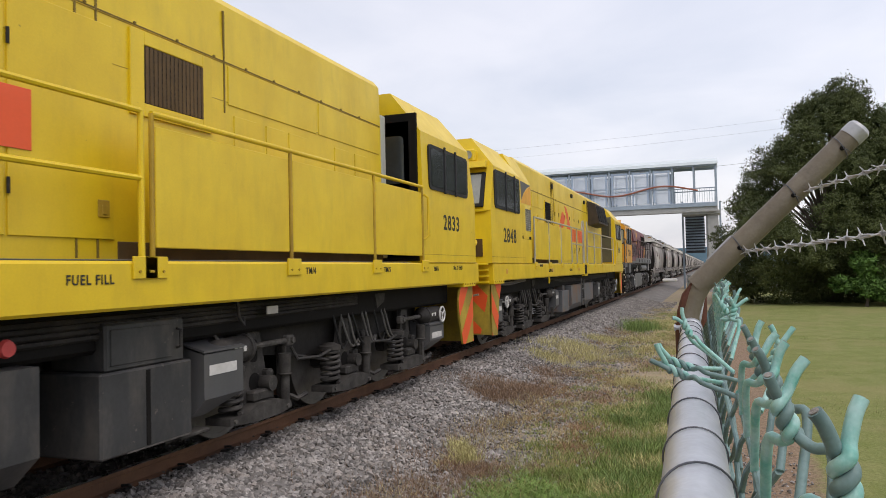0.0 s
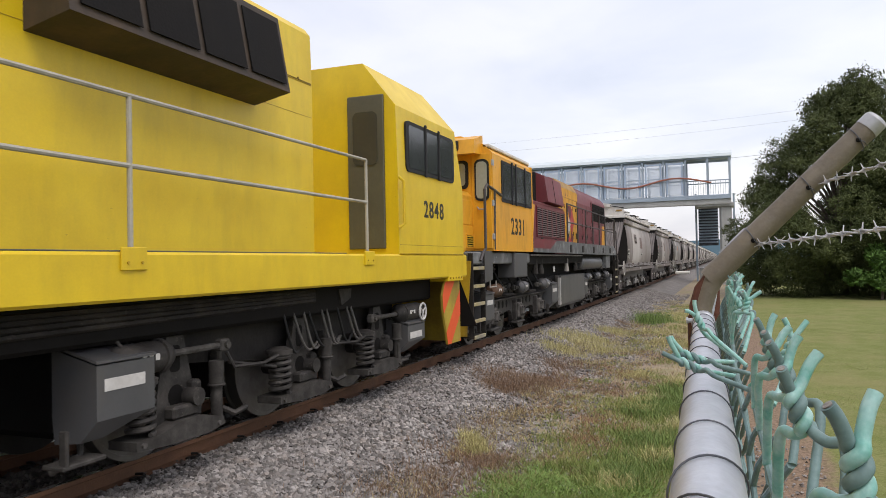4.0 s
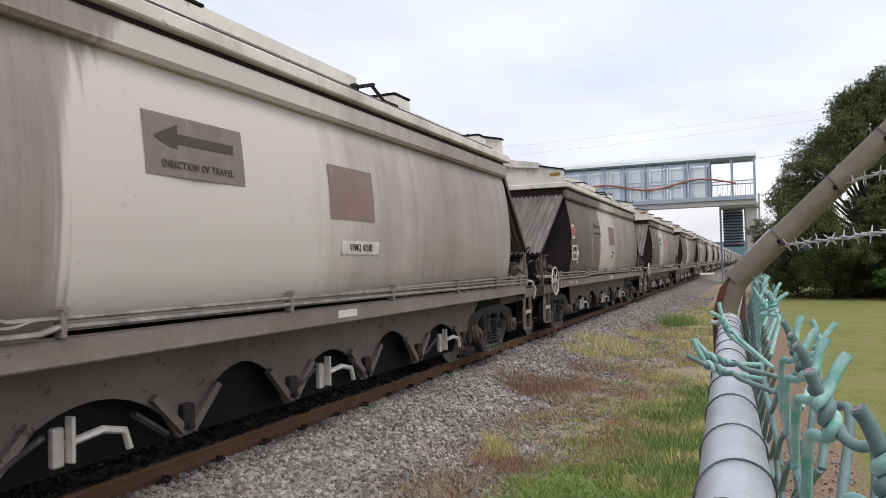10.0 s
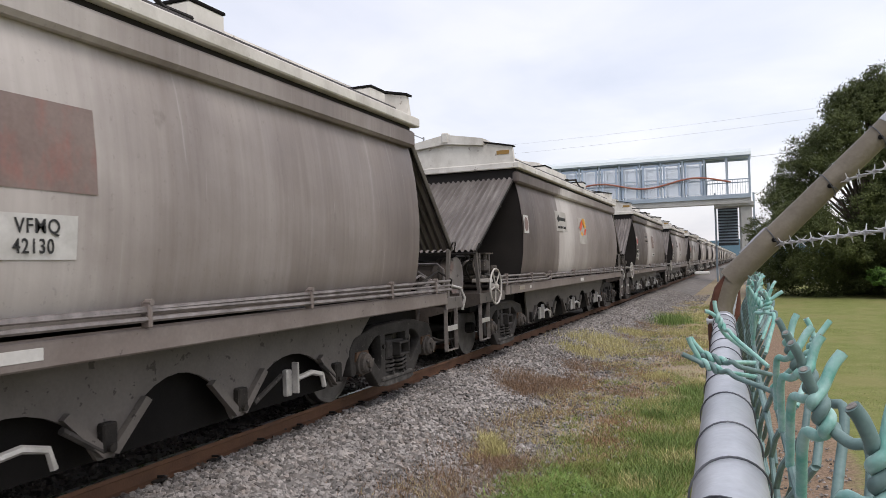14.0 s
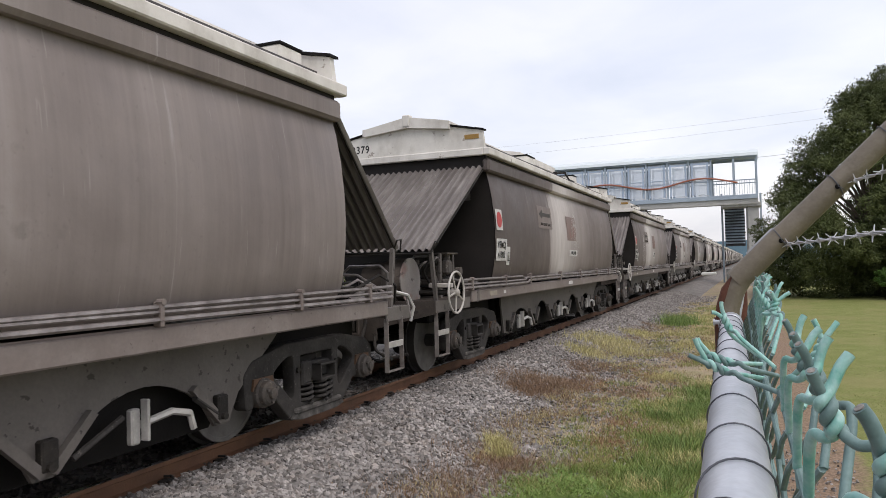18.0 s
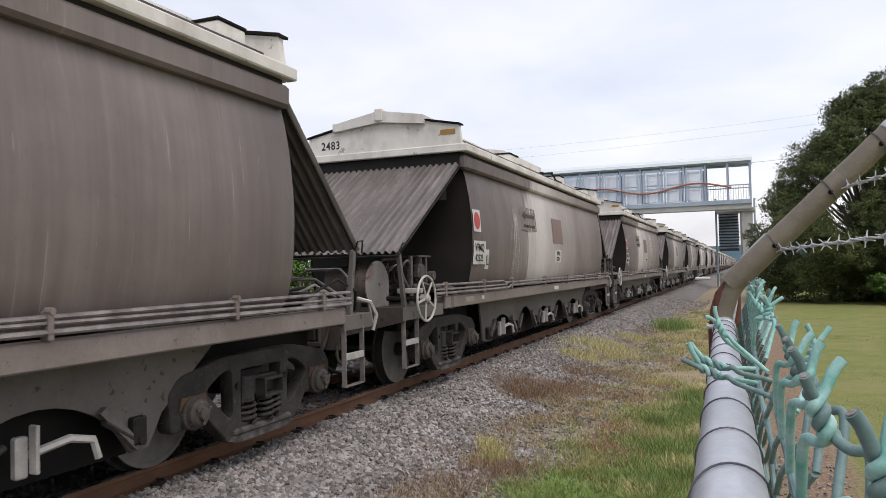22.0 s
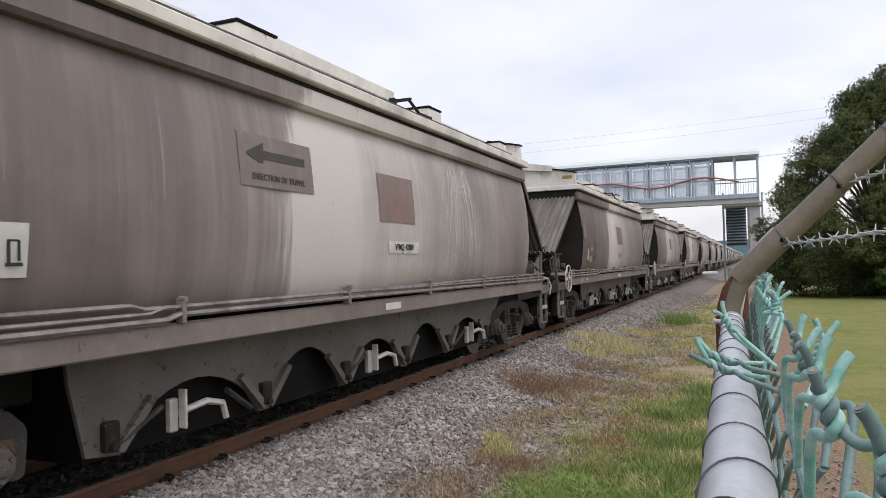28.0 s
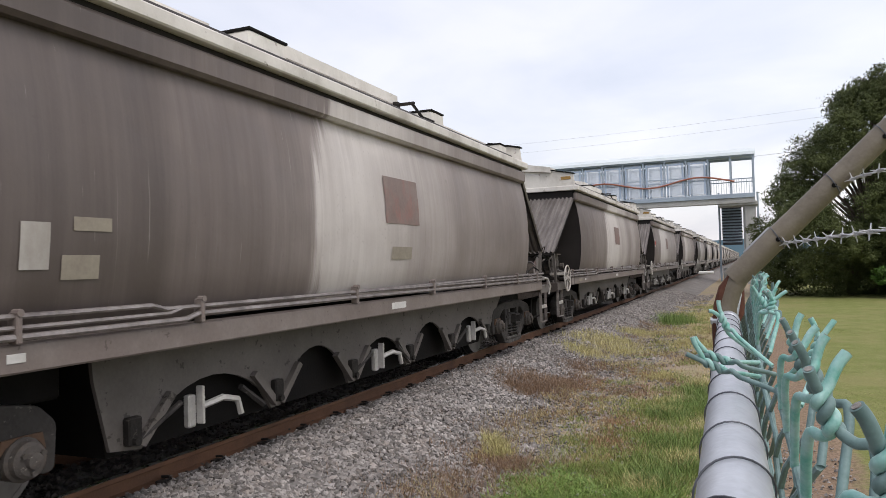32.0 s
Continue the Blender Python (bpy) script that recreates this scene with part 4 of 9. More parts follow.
# ---- bulk hopper wagons: local x across, y back along the train from the eave's leading end, z above the rail tops ----
def helix(c, R, r, h, turns, n=8, m=5):
    k = int(turns * n)
    return S().tube([(c[0] + R * math.cos(i * math.tau / n), c[1] + R * math.sin(i * math.tau / n), c[2] + h * i / k) for i in range(k + 1)], r, m)


def wheelset(parent, y, r, gauge=0.568):
    """An axle with two wheels; it turns about x."""
    ax = part("wheelset", S().cyl((-0.75, 0, 0), (0.75, 0, 0), 0.075, 12), wheel_steel, parent)
    ax.location = (0, y, r)
    for s in (-1, 1):
        w = S().turned([(s * (gauge + 0.05), 0.1), (s * (gauge + 0.05), r * 0.5), (s * (gauge + 0.025), r * 0.6), (s * (gauge + 0.055), r * 0.84),
                        (s * (gauge + 0.06), r * 0.995), (s * (gauge - 0.045), r), (s * (gauge - 0.05), r + 0.028), (s * (gauge - 0.075), r + 0.024),
                        (s * (gauge - 0.075), r * 0.84), (s * (gauge - 0.05), r * 0.6), (s * (gauge - 0.06), 0.1)], 0, 32)
        wh = part("wheel", w, wheel_steel, ax)
        rim = S().turned([(s * (gauge + 0.06), r * 0.90), (s * (gauge + 0.064), r * 0.905), (s * (gauge + 0.064), r * 0.985), (s * (gauge + 0.058), r * 0.992)], 0, 40)
        part("rim", rim, rim_steel, ax, "worn pale wheel rim")
        part("hub", S().cyl((s * (gauge + 0.04), 0, 0), (s * (gauge + 0.16), 0, 0), 0.09, 10), wheel_steel, ax)
    return ax


def fillet(poly, r=0.03, n=4):
    """Rounds the corners of an outline."""
    out = []
    m = len(poly)
    for i in range(m):
        a, b, c = Vector(poly[i - 1]), Vector(poly[i]), Vector(poly[(i + 1) % m])
        p, q = a - b, c - b
        k = min(r, p.length * 0.45, q.length * 0.45)
        p, q = b + p.normalized() * k, b + q.normalized() * k
        out += [tuple(p * (1 - t) ** 2 + b * 2 * t * (1 - t) + q * t * t) for t in [j / n for j in range(n + 1)]]
    return out


def cast_plate(name, outlines, x, half, bevel=0.012):
    """A casting in the y, z plane with windows through it and rounded edges, from x - half to x + half."""
    cu = bpy.data.curves.new(name, "CURVE")
    cu.dimensions, cu.fill_mode, cu.extrude, cu.bevel_depth, cu.bevel_resolution = "2D", "BOTH", half - bevel, bevel, 1
    for poly in outlines:
        sp = cu.splines.new("POLY")
        sp.points.add(len(poly) - 1)
        for q, (a, b) in zip(sp.points, poly):
            q.co = (a, b, 0, 1)
        sp.use_cyclic_u = True
    tmp = bpy.data.objects.new(name, cu)
    scene.collection.objects.link(tmp)
    me = bpy.data.meshes.new_from_object(tmp.evaluated_get(bpy.context.evaluated_depsgraph_get()))
    bpy.data.objects.remove(tmp)
    me.transform(side_m(x, 0, 0))
    me.materials.clear()
    me.polygons.foreach_set("use_smooth", [True] * len(me.polygons))
    me.set_sharp_from_angle(angle=radians(40))
    return me


def wagon_bogie(top, yc, tag=""):
    """Three-piece bogie: cast side frames with windows, spring nest, bolster, adapters and bearing caps."""
    half_out = [(1.07, 0.33), (1.09, 0.60), (0.98, 0.71), (0.50, 0.80)]
    inner = [(0.43, 0.125), (0.68, 0.37), (0.735, 0.36), (0.75, 0.52), (0.80, 0.575), (0.92, 0.575), (0.97, 0.52), (0.985, 0.33)]
    outer = [(-a, b) for a, b in half_out] + [(a, b) for a, b in reversed(half_out)] + [(a, b) for a, b in reversed(inner)] + [(-a, b) for a, b in inner]
    win = [(-0.74, 0.57), (-0.52, 0.70), (-0.38, 0.72), (-0.365, 0.34), (-0.42, 0.285)]
    bay = [(-0.29, 0.70), (0.29, 0.70), (0.29, 0.235), (-0.29, 0.235)]
    for s in (-1, 1):
        x = s * 0.955
        rings = [fillet([(yc + a, b) for a, b in outer], 0.04), fillet([(yc + a, b) for a, b in win], 0.10), fillet([(yc - a, b) for a, b in win], 0.10), fillet([(yc + a, b) for a, b in bay], 0.03)]
        fr = part("side_frame", cast_plate("side_frame", rings, x, 0.065, 0.016), bogie_grey, top)
        g = S().box(x - 0.10, x + 0.10, yc - 0.40, yc + 0.40, 0.16, 0.215, 0.025)
        g.prism([(yc - 0.45, 0.13), (yc - 0.30, 0.10), (yc + 0.30, 0.10), (yc + 0.45, 0.13), (yc + 0.40, 0.165), (yc - 0.40, 0.165)], 0, x - 0.085, x + 0.085)
        part("spring_plank", g, dust_steel, fr, "spring seat caked in pale dust")
        for q, r, k in ((-0.17, 0.082, 0.0), (0.03, 0.060, 0.06), (0.17, 0.082, 0.0)):
            part("spring", helix((x + s * (0.02 + k), yc + q, 0.23), r, 0.016, 0.19, 4.0, 10, 6), dust_dark, fr)
        b = S().box(x - 0.09, x + 0.05, yc - 0.27, yc + 0.27, 0.44, 0.60, 0.02)
        for q in (-0.05, 0.20):
            b.box(x + s * 0.04, x + s * 0.15, yc + q - 0.008, yc + q + 0.008, 0.43, 0.58, 0.006)
        b.box(x + s * 0.04, x + s * 0.15, yc - 0.058, yc + 0.208, 0.56, 0.585, 0.006).box(x + s * 0.04, x + s * 0.15, yc - 0.058, yc + 0.208, 0.42, 0.445, 0.006)
        b.box(x + s * 0.02, x + s * 0.075, yc - 0.26, yc - 0.10, 0.40, 0.62, 0.02)
        part("bolster_end", b, bogie_grey, fr)
        for q in (-0.33, 0.33):
            part("wear_pin", S().cyl((x + s * 0.05, yc + q, 0.56), (x + s * 0.085, yc + q, 0.56), 0.028, 8), dark_metal, fr)
        for q in (-0.86, 0.86):
            ad = S().prism([(yc + q - 0.13, 0.57), (yc + q + 0.13, 0.57), (yc + q + 0.15, 0.47), (yc + q + 0.10, 0.53), (yc + q - 0.10, 0.53), (yc + q - 0.15, 0.47)], 0, x - 0.085, x + 0.085)
            part("adapter", ad, rusty_cyl, fr)
            c = S().turned([(s * 0.86, 0.115), (s * 0.88, 0.128), (s * 1.05, 0.128), (s * 1.065, 0.112), (s * 1.10, 0.106), (s * 1.12, 0.085), (s * 1.122, 0.05), (s * 1.15, 0.046), (s * 1.155, 0.03)], 0, 20, (0, yc + q, 0.44))
            for k in range(3):
                an = 0.5 + k * math.tau / 3
                c.cyl((s * 1.11, yc + q + 0.07 * math.cos(an), 0.44 + 0.07 * math.sin(an)), (s * 1.14, yc + q + 0.07 * math.cos(an), 0.44 + 0.07 * math.sin(an)), 0.018, 6)
            part("bearing_cap", c, bearing_dust, fr)
    part("bolster", S().box(-0.9, 0.9, yc - 0.2, yc + 0.2, 0.46, 0.68, 0.03), dark_metal, top)
    for q in (-0.42, 0.42):
        part("brake_beam", S().box(-0.72, 0.72, yc + q - 0.04, yc + q + 0.04, 0.34, 0.42, 0.015).box(0.54, 0.62, yc + q * 1.12 - 0.05, yc + q * 1.12 + 0.03, 0.26, 0.50, 0.02).box(-0.62, -0.54, yc + q * 1.12 - 0.05, yc + q * 1.12 + 0.03, 0.26, 0.50, 0.02), dark_metal, top)
    return [wheelset(top, yc + q, 0.44) for q in (-0.86, 0.86)]


BODY = [(1.225, 2.92), (1.27, 2.75), (1.315, 2.5), (1.345, 2.2), (1.355, 1.95), (1.345, 1.7), (1.32, 1.48), (1.285, 1.30), (1.20, 1.16)]


def hopper_body(y0=0.16, y1=10.39):
    """Bulged side sheets, shallowly waisted between six stiffened bays, with folded ends."""
    bays, sub = 7, 6
    rows = []
    for i in range(bays * sub + 1):
        y = y0 + (y1 - y0) * i / (bays * sub)
        u = (i % sub) / sub
        swell = 0.016 * math.sin(math.pi * u) ** 0.7 if i % sub else 0
        rows.append([(x + swell * (0.4 + 0.6 * math.sin(math.pi * (z - 1.16) / 1.76)), y, z) for x, z in BODY])
    sh = S().sheet(rows)
    sh.sheet([[(-x, y, z) for x, y, z in r] for r in rows])
    for s in (-1, 1):
        sh.box(s * 1.21, s * 1.325, 0.05, y1 + 0.02, 2.89, 3.09, 0.03)
    return sh


def corrugated(ya, za, yb, zb, half, pitch=0.096, amp=0.022, thick=0.006):
    n = int(2 * half / pitch) * 6
    d = Vector((0, yb - ya, zb - za)).normalized()
    nrm = Vector((0, -d.z, d.y))
    if nrm.z < 0:
        nrm = -nrm
    sh = S()
    for off in (0, -thick):
        g = []
        for i in range(n + 1):
            x = -half + 2 * half * i / n
            w = nrm * (amp * math.tanh(1.6 * math.sin(x / pitch * math.tau)) + off)
            g.append([(x, ya + (yb - ya) * k / 3 + w.y, za + (zb - za) * k / 3 + w.z) for k in range(4)])
        sh.sheet(g)
    return sh


def hopper(label, marks=0, far=False):
    top = thing("hopper_wagon", label, "hopper wagon", group="hopper wagons")
    # body
    part("body", hopper_body(), hopper_paint, top)
    # end plates are near black: shade under the canopies, put into colour
    for y, nm in ((0.20, "front"), (10.35, "rear")):
        poly = [(x - 0.012, z) for x, z in BODY]
        poly = poly + [(-x, z) for x, z in reversed(poly)]
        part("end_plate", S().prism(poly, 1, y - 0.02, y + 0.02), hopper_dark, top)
    # eave, band and roof
    e = S()
    for s in (-1, 1):
        e.box(s * 1.25, s * 1.36, 0.0, 10.47, 3.14, 3.25, 0.012)
    e.box(-1.25, 1.25, 0.0, 0.07, 3.14, 3.25, 0.012).box(-1.25, 1.25, 10.4, 10.47, 3.14, 3.25, 0.012)
    part("eave", e, cream_roof, top)
    b = S()
    for s in (-1, 1):
        b.box(s * 1.19, s * 1.27, 0.10, 10.37, 3.08, 3.15, 0.005)
    b.box(-1.21, 1.21, 0.10, 0.16, 2.90, 3.15, 0.01).box(-1.21, 1.21, 10.31, 10.37, 2.90, 3.15, 0.01)
    # dark seat carries the shade line below the eave
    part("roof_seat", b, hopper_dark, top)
    rf = S().prism([(-1.26, 3.24), (-1.23, 3.30), (-0.95, 3.44), (0, 3.58), (0.95, 3.44), (1.23, 3.30), (1.26, 3.24)], 1, 0.06, 10.41)
    part("roof", rf, cream_roof, top)
    for y in (0.03, 10.36):
        ew = part("roof_end", S().prism([(-1.27, 3.24), (-1.235, 3.52), (-0.62, 3.64), (0, 3.70), (0.62, 3.64), (1.235, 3.52), (1.27, 3.24)], 1, y, y + 0.07), cream_roof, top)
        part("edge_strip", S().prism([(0.66, 3.645), (0.66, 3.665), (1.26, 3.545), (1.26, 3.52)], 1, y - 0.03, y + 0.12), black, ew)
        part("edge_strip", S().prism([(-0.72, 3.635), (-0.72, 3.655), (-1.26, 3.545), (-1.26, 3.52)], 1, y - 0.03, y + 0.12), black, ew)
    part("roof_line", S().box(1.08, 1.11, 0.12, 10.33, 3.36, 3.39, 0.004), rail_dark, top)
    part("roof_line", S().box(-1.11, -1.08, 0.12, 10.33, 3.36, 3.39, 0.004), rail_dark, top)
    hatches = [(0.02, 2.9), (3.75, 6.55), (7.2, 10.23)]
    for k, (a, c) in enumerate(hatches):
        d = (0.0, 0.02, -0.1)[k]
        h = S().prism([(-0.78, 3.70 + d), (-0.78, 3.58 + d), (0, 3.66 + d), (0.72, 3.58 + d), (0.72, 3.705 + d), (0.62, 3.725 + d), (0, 3.83 + d), (-0.68, 3.71 + d)], 1, a - (0.06 if k == 0 else 0), c if k else 0.5)
        if k == 0:
            part("hatch_cover", S().prism([(-0.78, 3.60), (-0.78, 3.48), (0, 3.56), (0.72, 3.48), (0.72, 3.605), (0.62, 3.625), (0, 3.73), (-0.68, 3.61)], 1, 0.5, c), cream_roof, top)
        hh = part("hatch_cover", h, cream_roof, top)
        if not far:
            part("hatch_rib", S().box(-0.06, 0.06, a - 0.08, a + 0.05, 3.68 + d, 3.86 + d, 0.01), cream_roof, hh)
            if k == 1:
                part("hatch_lever", S().box(0.72, 0.80, c - 0.16, c - 0.08, 3.36, 3.62, 0.01).box(0.76, 1.02, c - 0.14, c - 0.10, 3.56, 3.60, 0.008).tube([(0.98, c - 0.12, 3.58), (1.05, c + 0.05, 3.42), (1.1, c + 0.3, 3.40)], 0.02, 6), dark_metal, hh)
    for y, w, z in ((3.25, 0.55, 3.53), (7.05, 0.42, 3.55), (9.95, 0.36, 3.52)):
        bx = S().box(0.62, 1.08, y - w * 0.5, y + w * 0.5, 3.35, z, 0.02)
        q = part("vent_box", bx, cream_roof, top)
        part("lid", S().box(0.615, 1.085, y - w * 0.51, y + w * 0.51, z, z + 0.025, 0.006), black, q)
    # end canopies of corrugated sheet
    for nm, ya, za, yb, zb in (("front", 0.02, 2.97, -2.02, 1.69), ("rear", 10.45, 2.97, 11.69, 1.69)):
        part("end_canopy", corrugated(ya, za, yb, zb, 1.26), canopy_metal, top)
        fr = S()
        for s in (-1, 1):
            fr.tube([(s * 1.235, ya, za - 0.05), (s * 1.235, yb, zb - 0.045)], 0.012, 6)
        fr.tube([(-1.24, yb, zb - 0.045), (1.24, yb, zb - 0.045)], 0.014, 6)
        fr.tube([(1.24, yb - 0.06 * (1 if yb > 0 else -1), zb + 0.0), (1.30, yb - 0.1 * (1 if yb > 0 else -1), zb + 0.09), (1.30, yb, zb + 0.1), (1.26, yb + 0.05 * (1 if yb > 0 else -1), zb - 0.02)], 0.01, 6)
        part("canopy_frame", fr, dark_metal, top)
        for s in (-1, 1):
            x, y = s * 1.22, yb + (0.04 if yb < 0 else -0.06)
            lean = -0.14 if yb < 0 else 0.10
            part("canopy_post", S().prism([(y - 0.028 - lean, 1.0), (y + 0.028 - lean, 1.0), (y + 0.028, zb), (y - 0.028, zb)], 0, x - 0.022, x + 0.022), skirt_brown, top)
    # underframe
    for s in (-1, 1):
        sh = S().box(s * 1.18, s * 1.335, -0.85, 11.27, 0.97, 1.13, 0.012)
        part("side_sill", sh, sill_brown, top)
    part("platform", S().box(-1.30, 1.30, -2.05, -0.55, 1.0, 1.045, 0.008).prism([(-1.30, 1.05), (1.30, 1.05), (1.30, 0.89), (0.46, 0.70), (0.46, 0.55), (0.24, 0.55), (0.24, 0.72), (-0.24, 0.72), (-0.24, 0.55), (-0.46, 0.55), (-0.46, 0.70), (-1.30, 0.89)], 1, -2.06, -2.02), grime_brown, top)
    for s in (-1, 1):
        part("platform_fascia", S().box(s * 1.285, s * 1.305, -2.055, -0.86, 0.90, 1.05, 0.006), skirt_brown, top)
        part("platform_fascia", S().box(s * 1.285, s * 1.305, 11.28, 11.855, 0.90, 1.05, 0.006), skirt_brown, top)
    part("platform", S().box(-1.30, 1.30, 11.13, 11.85, 1.0, 1.045, 0.008).box(-1.30, 1.30, 11.78, 11.86, 0.90, 1.05, 0.01), skirt_brown, top)
    part("notice_plate", S().box(0.78, 0.96, 0.168, 0.178, 2.48, 2.73, 0.002), skirt_brown, top)
    # black blocks added above the bogies, for the shade under the floor
    for ya, yb in ((-1.2, 1.3), (9.35, 11.4)):
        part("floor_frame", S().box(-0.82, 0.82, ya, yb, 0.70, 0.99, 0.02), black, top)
    part("centre_sill", S().box(-0.22, 0.22, -2.2, 12.12, 0.66, 0.96, 0.02), dark_metal, top)
    for y, d in ((-2.2, -1), (12.12, 1)):
        c = S().box(-0.11, 0.11, y, y + d * 0.1, 0.70, 0.90, 0.03).box(-0.16, 0.10, y + d * 0.08, y + d * 0.17, 0.64, 0.96, 0.03)
        c.tube([(0.3, y + 0.2 * -d, 0.85), (0.36, y + d * 0.05, 0.6), (0.25, y + d * 0.22, 0.42)], 0.025, 6)
        part("coupler", c, dark_metal, top)
        if not far:
            part("draft_pocket", S().box(-0.30, 0.30, y - d * 0.12, y + d * 0.02, 0.60, 0.66, 0.01).box(-0.30, -0.26, y - d * 0.12, y + d * 0.02, 0.60, 0.98, 0.01).box(0.26, 0.30, y - d * 0.12, y + d * 0.02, 0.60, 0.98, 0.01), grime_brown, top)
            part("chain", S().tube(smooth_path([(0.5, y - d * 0.02, 0.62), (0.55, y + d * 0.02, 0.44), (0.75, y, 0.36), (0.95, y - d * 0.05, 0.40)], 4), [0.016 if k % 2 else 0.024 for k in range(13)], 6), dark_metal, top)
    # discharge chutes with scalloped lower edges
    for s in (-1, 1):
        pts = [(1.36, 1.0), (1.38, 0.80), (1.50, 0.32)]
        tips = (1.70, 3.32, 4.66, 6.06, 7.40, 8.97)
        for k, (a, b) in enumerate(zip(tips, tips[1:])):
            zt = (0.68, 0.74, 0.68, 0.74, 0.70)[k]
            for q in range(11):
                u = q / 10
                pts.append((a + 0.07 + (b - a - 0.14) * u, 0.28 + (zt - 0.28) * math.sin(math.pi * u) ** 0.62))
        pts += [(9.06, 0.28), (9.19, 0.50), (9.73, 0.92), (9.73, 1.0)]
        part("chute_skirt", S().prism(pts, 0, s * 0.98, s * 1.01), skirt_brown, top)
        # black filler added behind the scallops, dark as the shade there
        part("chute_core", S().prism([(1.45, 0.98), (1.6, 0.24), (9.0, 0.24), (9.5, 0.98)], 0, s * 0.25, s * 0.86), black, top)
        if not far:
            for k, v in enumerate(tips):
                for d in ((1,) if k == 0 else ((-1,) if k == 5 else (1, -1))):
                    e0, e1 = (v + d * 0.06, 0.30), (v + d * 0.36, 0.60)
                    part("edge_angle", S().prism([(e0[0], e0[1]), (e1[0], e1[1]), (e1[0] - d * 0.05, e1[1] + 0.035), (e0[0] - d * 0.06, e0[1] + 0.03)], 0, s * 1.0, s * 1.06), skirt_brown, top)
        if not far:
            for y in (1.66, 3.30, 4.64, 6.04, 7.40, 8.93):
                q = S().box(s * 1.0, s * 1.07, y - 0.05, y + 0.07, 0.33, 0.52, 0.012).cyl((s * 1.0, y, 0.36), (s * 1.1, y, 0.36), 0.03, 8)
                part("door_hinge", q, dark_metal, top)
            for y in (2.35, 5.25, 8.2):
                g = S().box(s * 1.03, s * 1.09, y - 0.20, y - 0.12, 0.34, 0.58, 0.012)
                g.box(s * 1.08, s * 1.15, y - 0.12, y - 0.095, 0.36, 0.64, 0.006)
                g.tube([(s * 1.05, y - 0.1, 0.46), (s * 1.15, y + 0.1, 0.52), (s * 1.16, y + 0.26, 0.48), (s * 1.16, y + 0.3, 0.36)], 0.026, 6)
                part("door_lever", g, bare_steel, top)
                part("lever_strut", S().tube([(s * 1.04, y - 0.62, 0.36), (s * 1.06, y - 0.25, 0.54)], 0.022, 6), bogie_grey, top)
                part("lever_strut", S().tube([(s * 1.04, y + 0.45, 0.54), (s * 1.04, y + 0.75, 0.34)], 0.026, 6), bogie_grey, top)
    # train pipes on the sill
    for k, (z, x, r) in enumerate(((1.275, 1.345, 0.017), (1.215, 1.35, 0.014), (1.165, 1.352, 0.020))):
        kink = 1.55 + 0.15 * k
        part("pipe", S().tube([(x, -1.22, z + 0.01), (x, 0.9, z), (x, kink, z), (x, kink + 0.12, z + (0.03 if k else -0.03)), (x, 4.0, z + (0.03 if k else -0.03)), (x, 11.33, z)], r, 6), pipe_grey, top)
    for y in (() if far else (-0.9, 0.6, 2.0, 4.2, 6.1, 8.0, 9.6, 10.83)):
        part("pipe_clamp", S().box(1.30, 1.378, y - 0.018, y + 0.018, 1.13, 1.298, 0.008).cyl((1.33, y, 1.295), (1.385, y, 1.295), 0.022, 8), sill_brown, top)
    # handbrake wheel, steps, brake gear and reservoirs on the platforms
    hw = S().ring((1.42, -1.65, 1.14), 0, 0.265, 0.0145, 36, 8)
    hb = part("handbrake_wheel", hw, white_dirty, top, "chalky white spoked handbrake wheel")
    for k in range(0 if far else 5):
        a = 0.5 + k * math.tau / 5
        part("spoke", S().box(1.408, 1.426, -1.65 - 0.014, -1.65 + 0.014, 1.14, 1.40, 0.006), white_dirty, hb).matrix_basis = (
            Matrix.Translation((0, -1.65, 1.14)) @ Matrix.Rotation(a, 4, "X") @ Matrix.Translation((0, 1.65, -1.14)))
    part("hub", S().turned([(1.35, 0.05), (1.44, 0.05), (1.46, 0.03)], 0, 12, (0, -1.65, 1.14)), white_dirty, hb)
    part("brake_shaft", S().cyl((0.9, -1.65, 1.14), (1.36, -1.65, 1.14), 0.03, 8), dark_metal, top)
    for y0 in (-2.02, 11.3):
        for s in ((1,) if far else (1, -1)):
            st = S().prism([(y0 - 0.006, 0.93), (y0 - 0.006, 0.354), (y0 + 0.364, 0.354), (y0 + 0.364, 0.93), (y0 + 0.352, 0.93), (y0 + 0.352, 0.366), (y0 + 0.006, 0.366), (y0 + 0.006, 0.93)], 0, s * 1.262, s * 1.312)
            lad = part("step_ladder", st, pipe_grey, top)
            part("tread", S().box(s * 1.290, s * 1.314, y0 + 0.008, y0 + 0.35, 0.615, 0.68, 0.003), bare_steel, lad, "bright worn steel tread")
    yt, zt, rt = -1.70, 1.30, 0.30
    t = S().turned([(0.46, rt * 0.6), (0.52, rt * 0.97), (0.74, rt * 0.97), (0.78, rt * 0.9)], 0, 28, (0, yt, zt)).turned([(0.12, rt * 0.5), (0.16, rt * 0.78), (0.50, rt * 0.78)], 0, 24, (0, yt + 0.05, zt + 0.02))
    for q in (0.26, 0.64):
        t.box(q - 0.04, q + 0.04, yt - 0.24, yt + 0.24, 1.04, 1.16, 0.01)
    res = part("air_reservoir", t, grime_brown, top)
    plate = [(yt + rt * math.cos(radians(a_)), zt + rt * math.sin(radians(a_))) for a_ in range(-10, 231, 10)] + [(yt - 0.13, 1.035), (yt + 0.28, 1.045)]
    part("end_shield", S().prism(plate, 0, 0.785, 0.80), shield_paint, res, "scuffed rounded shield plate")
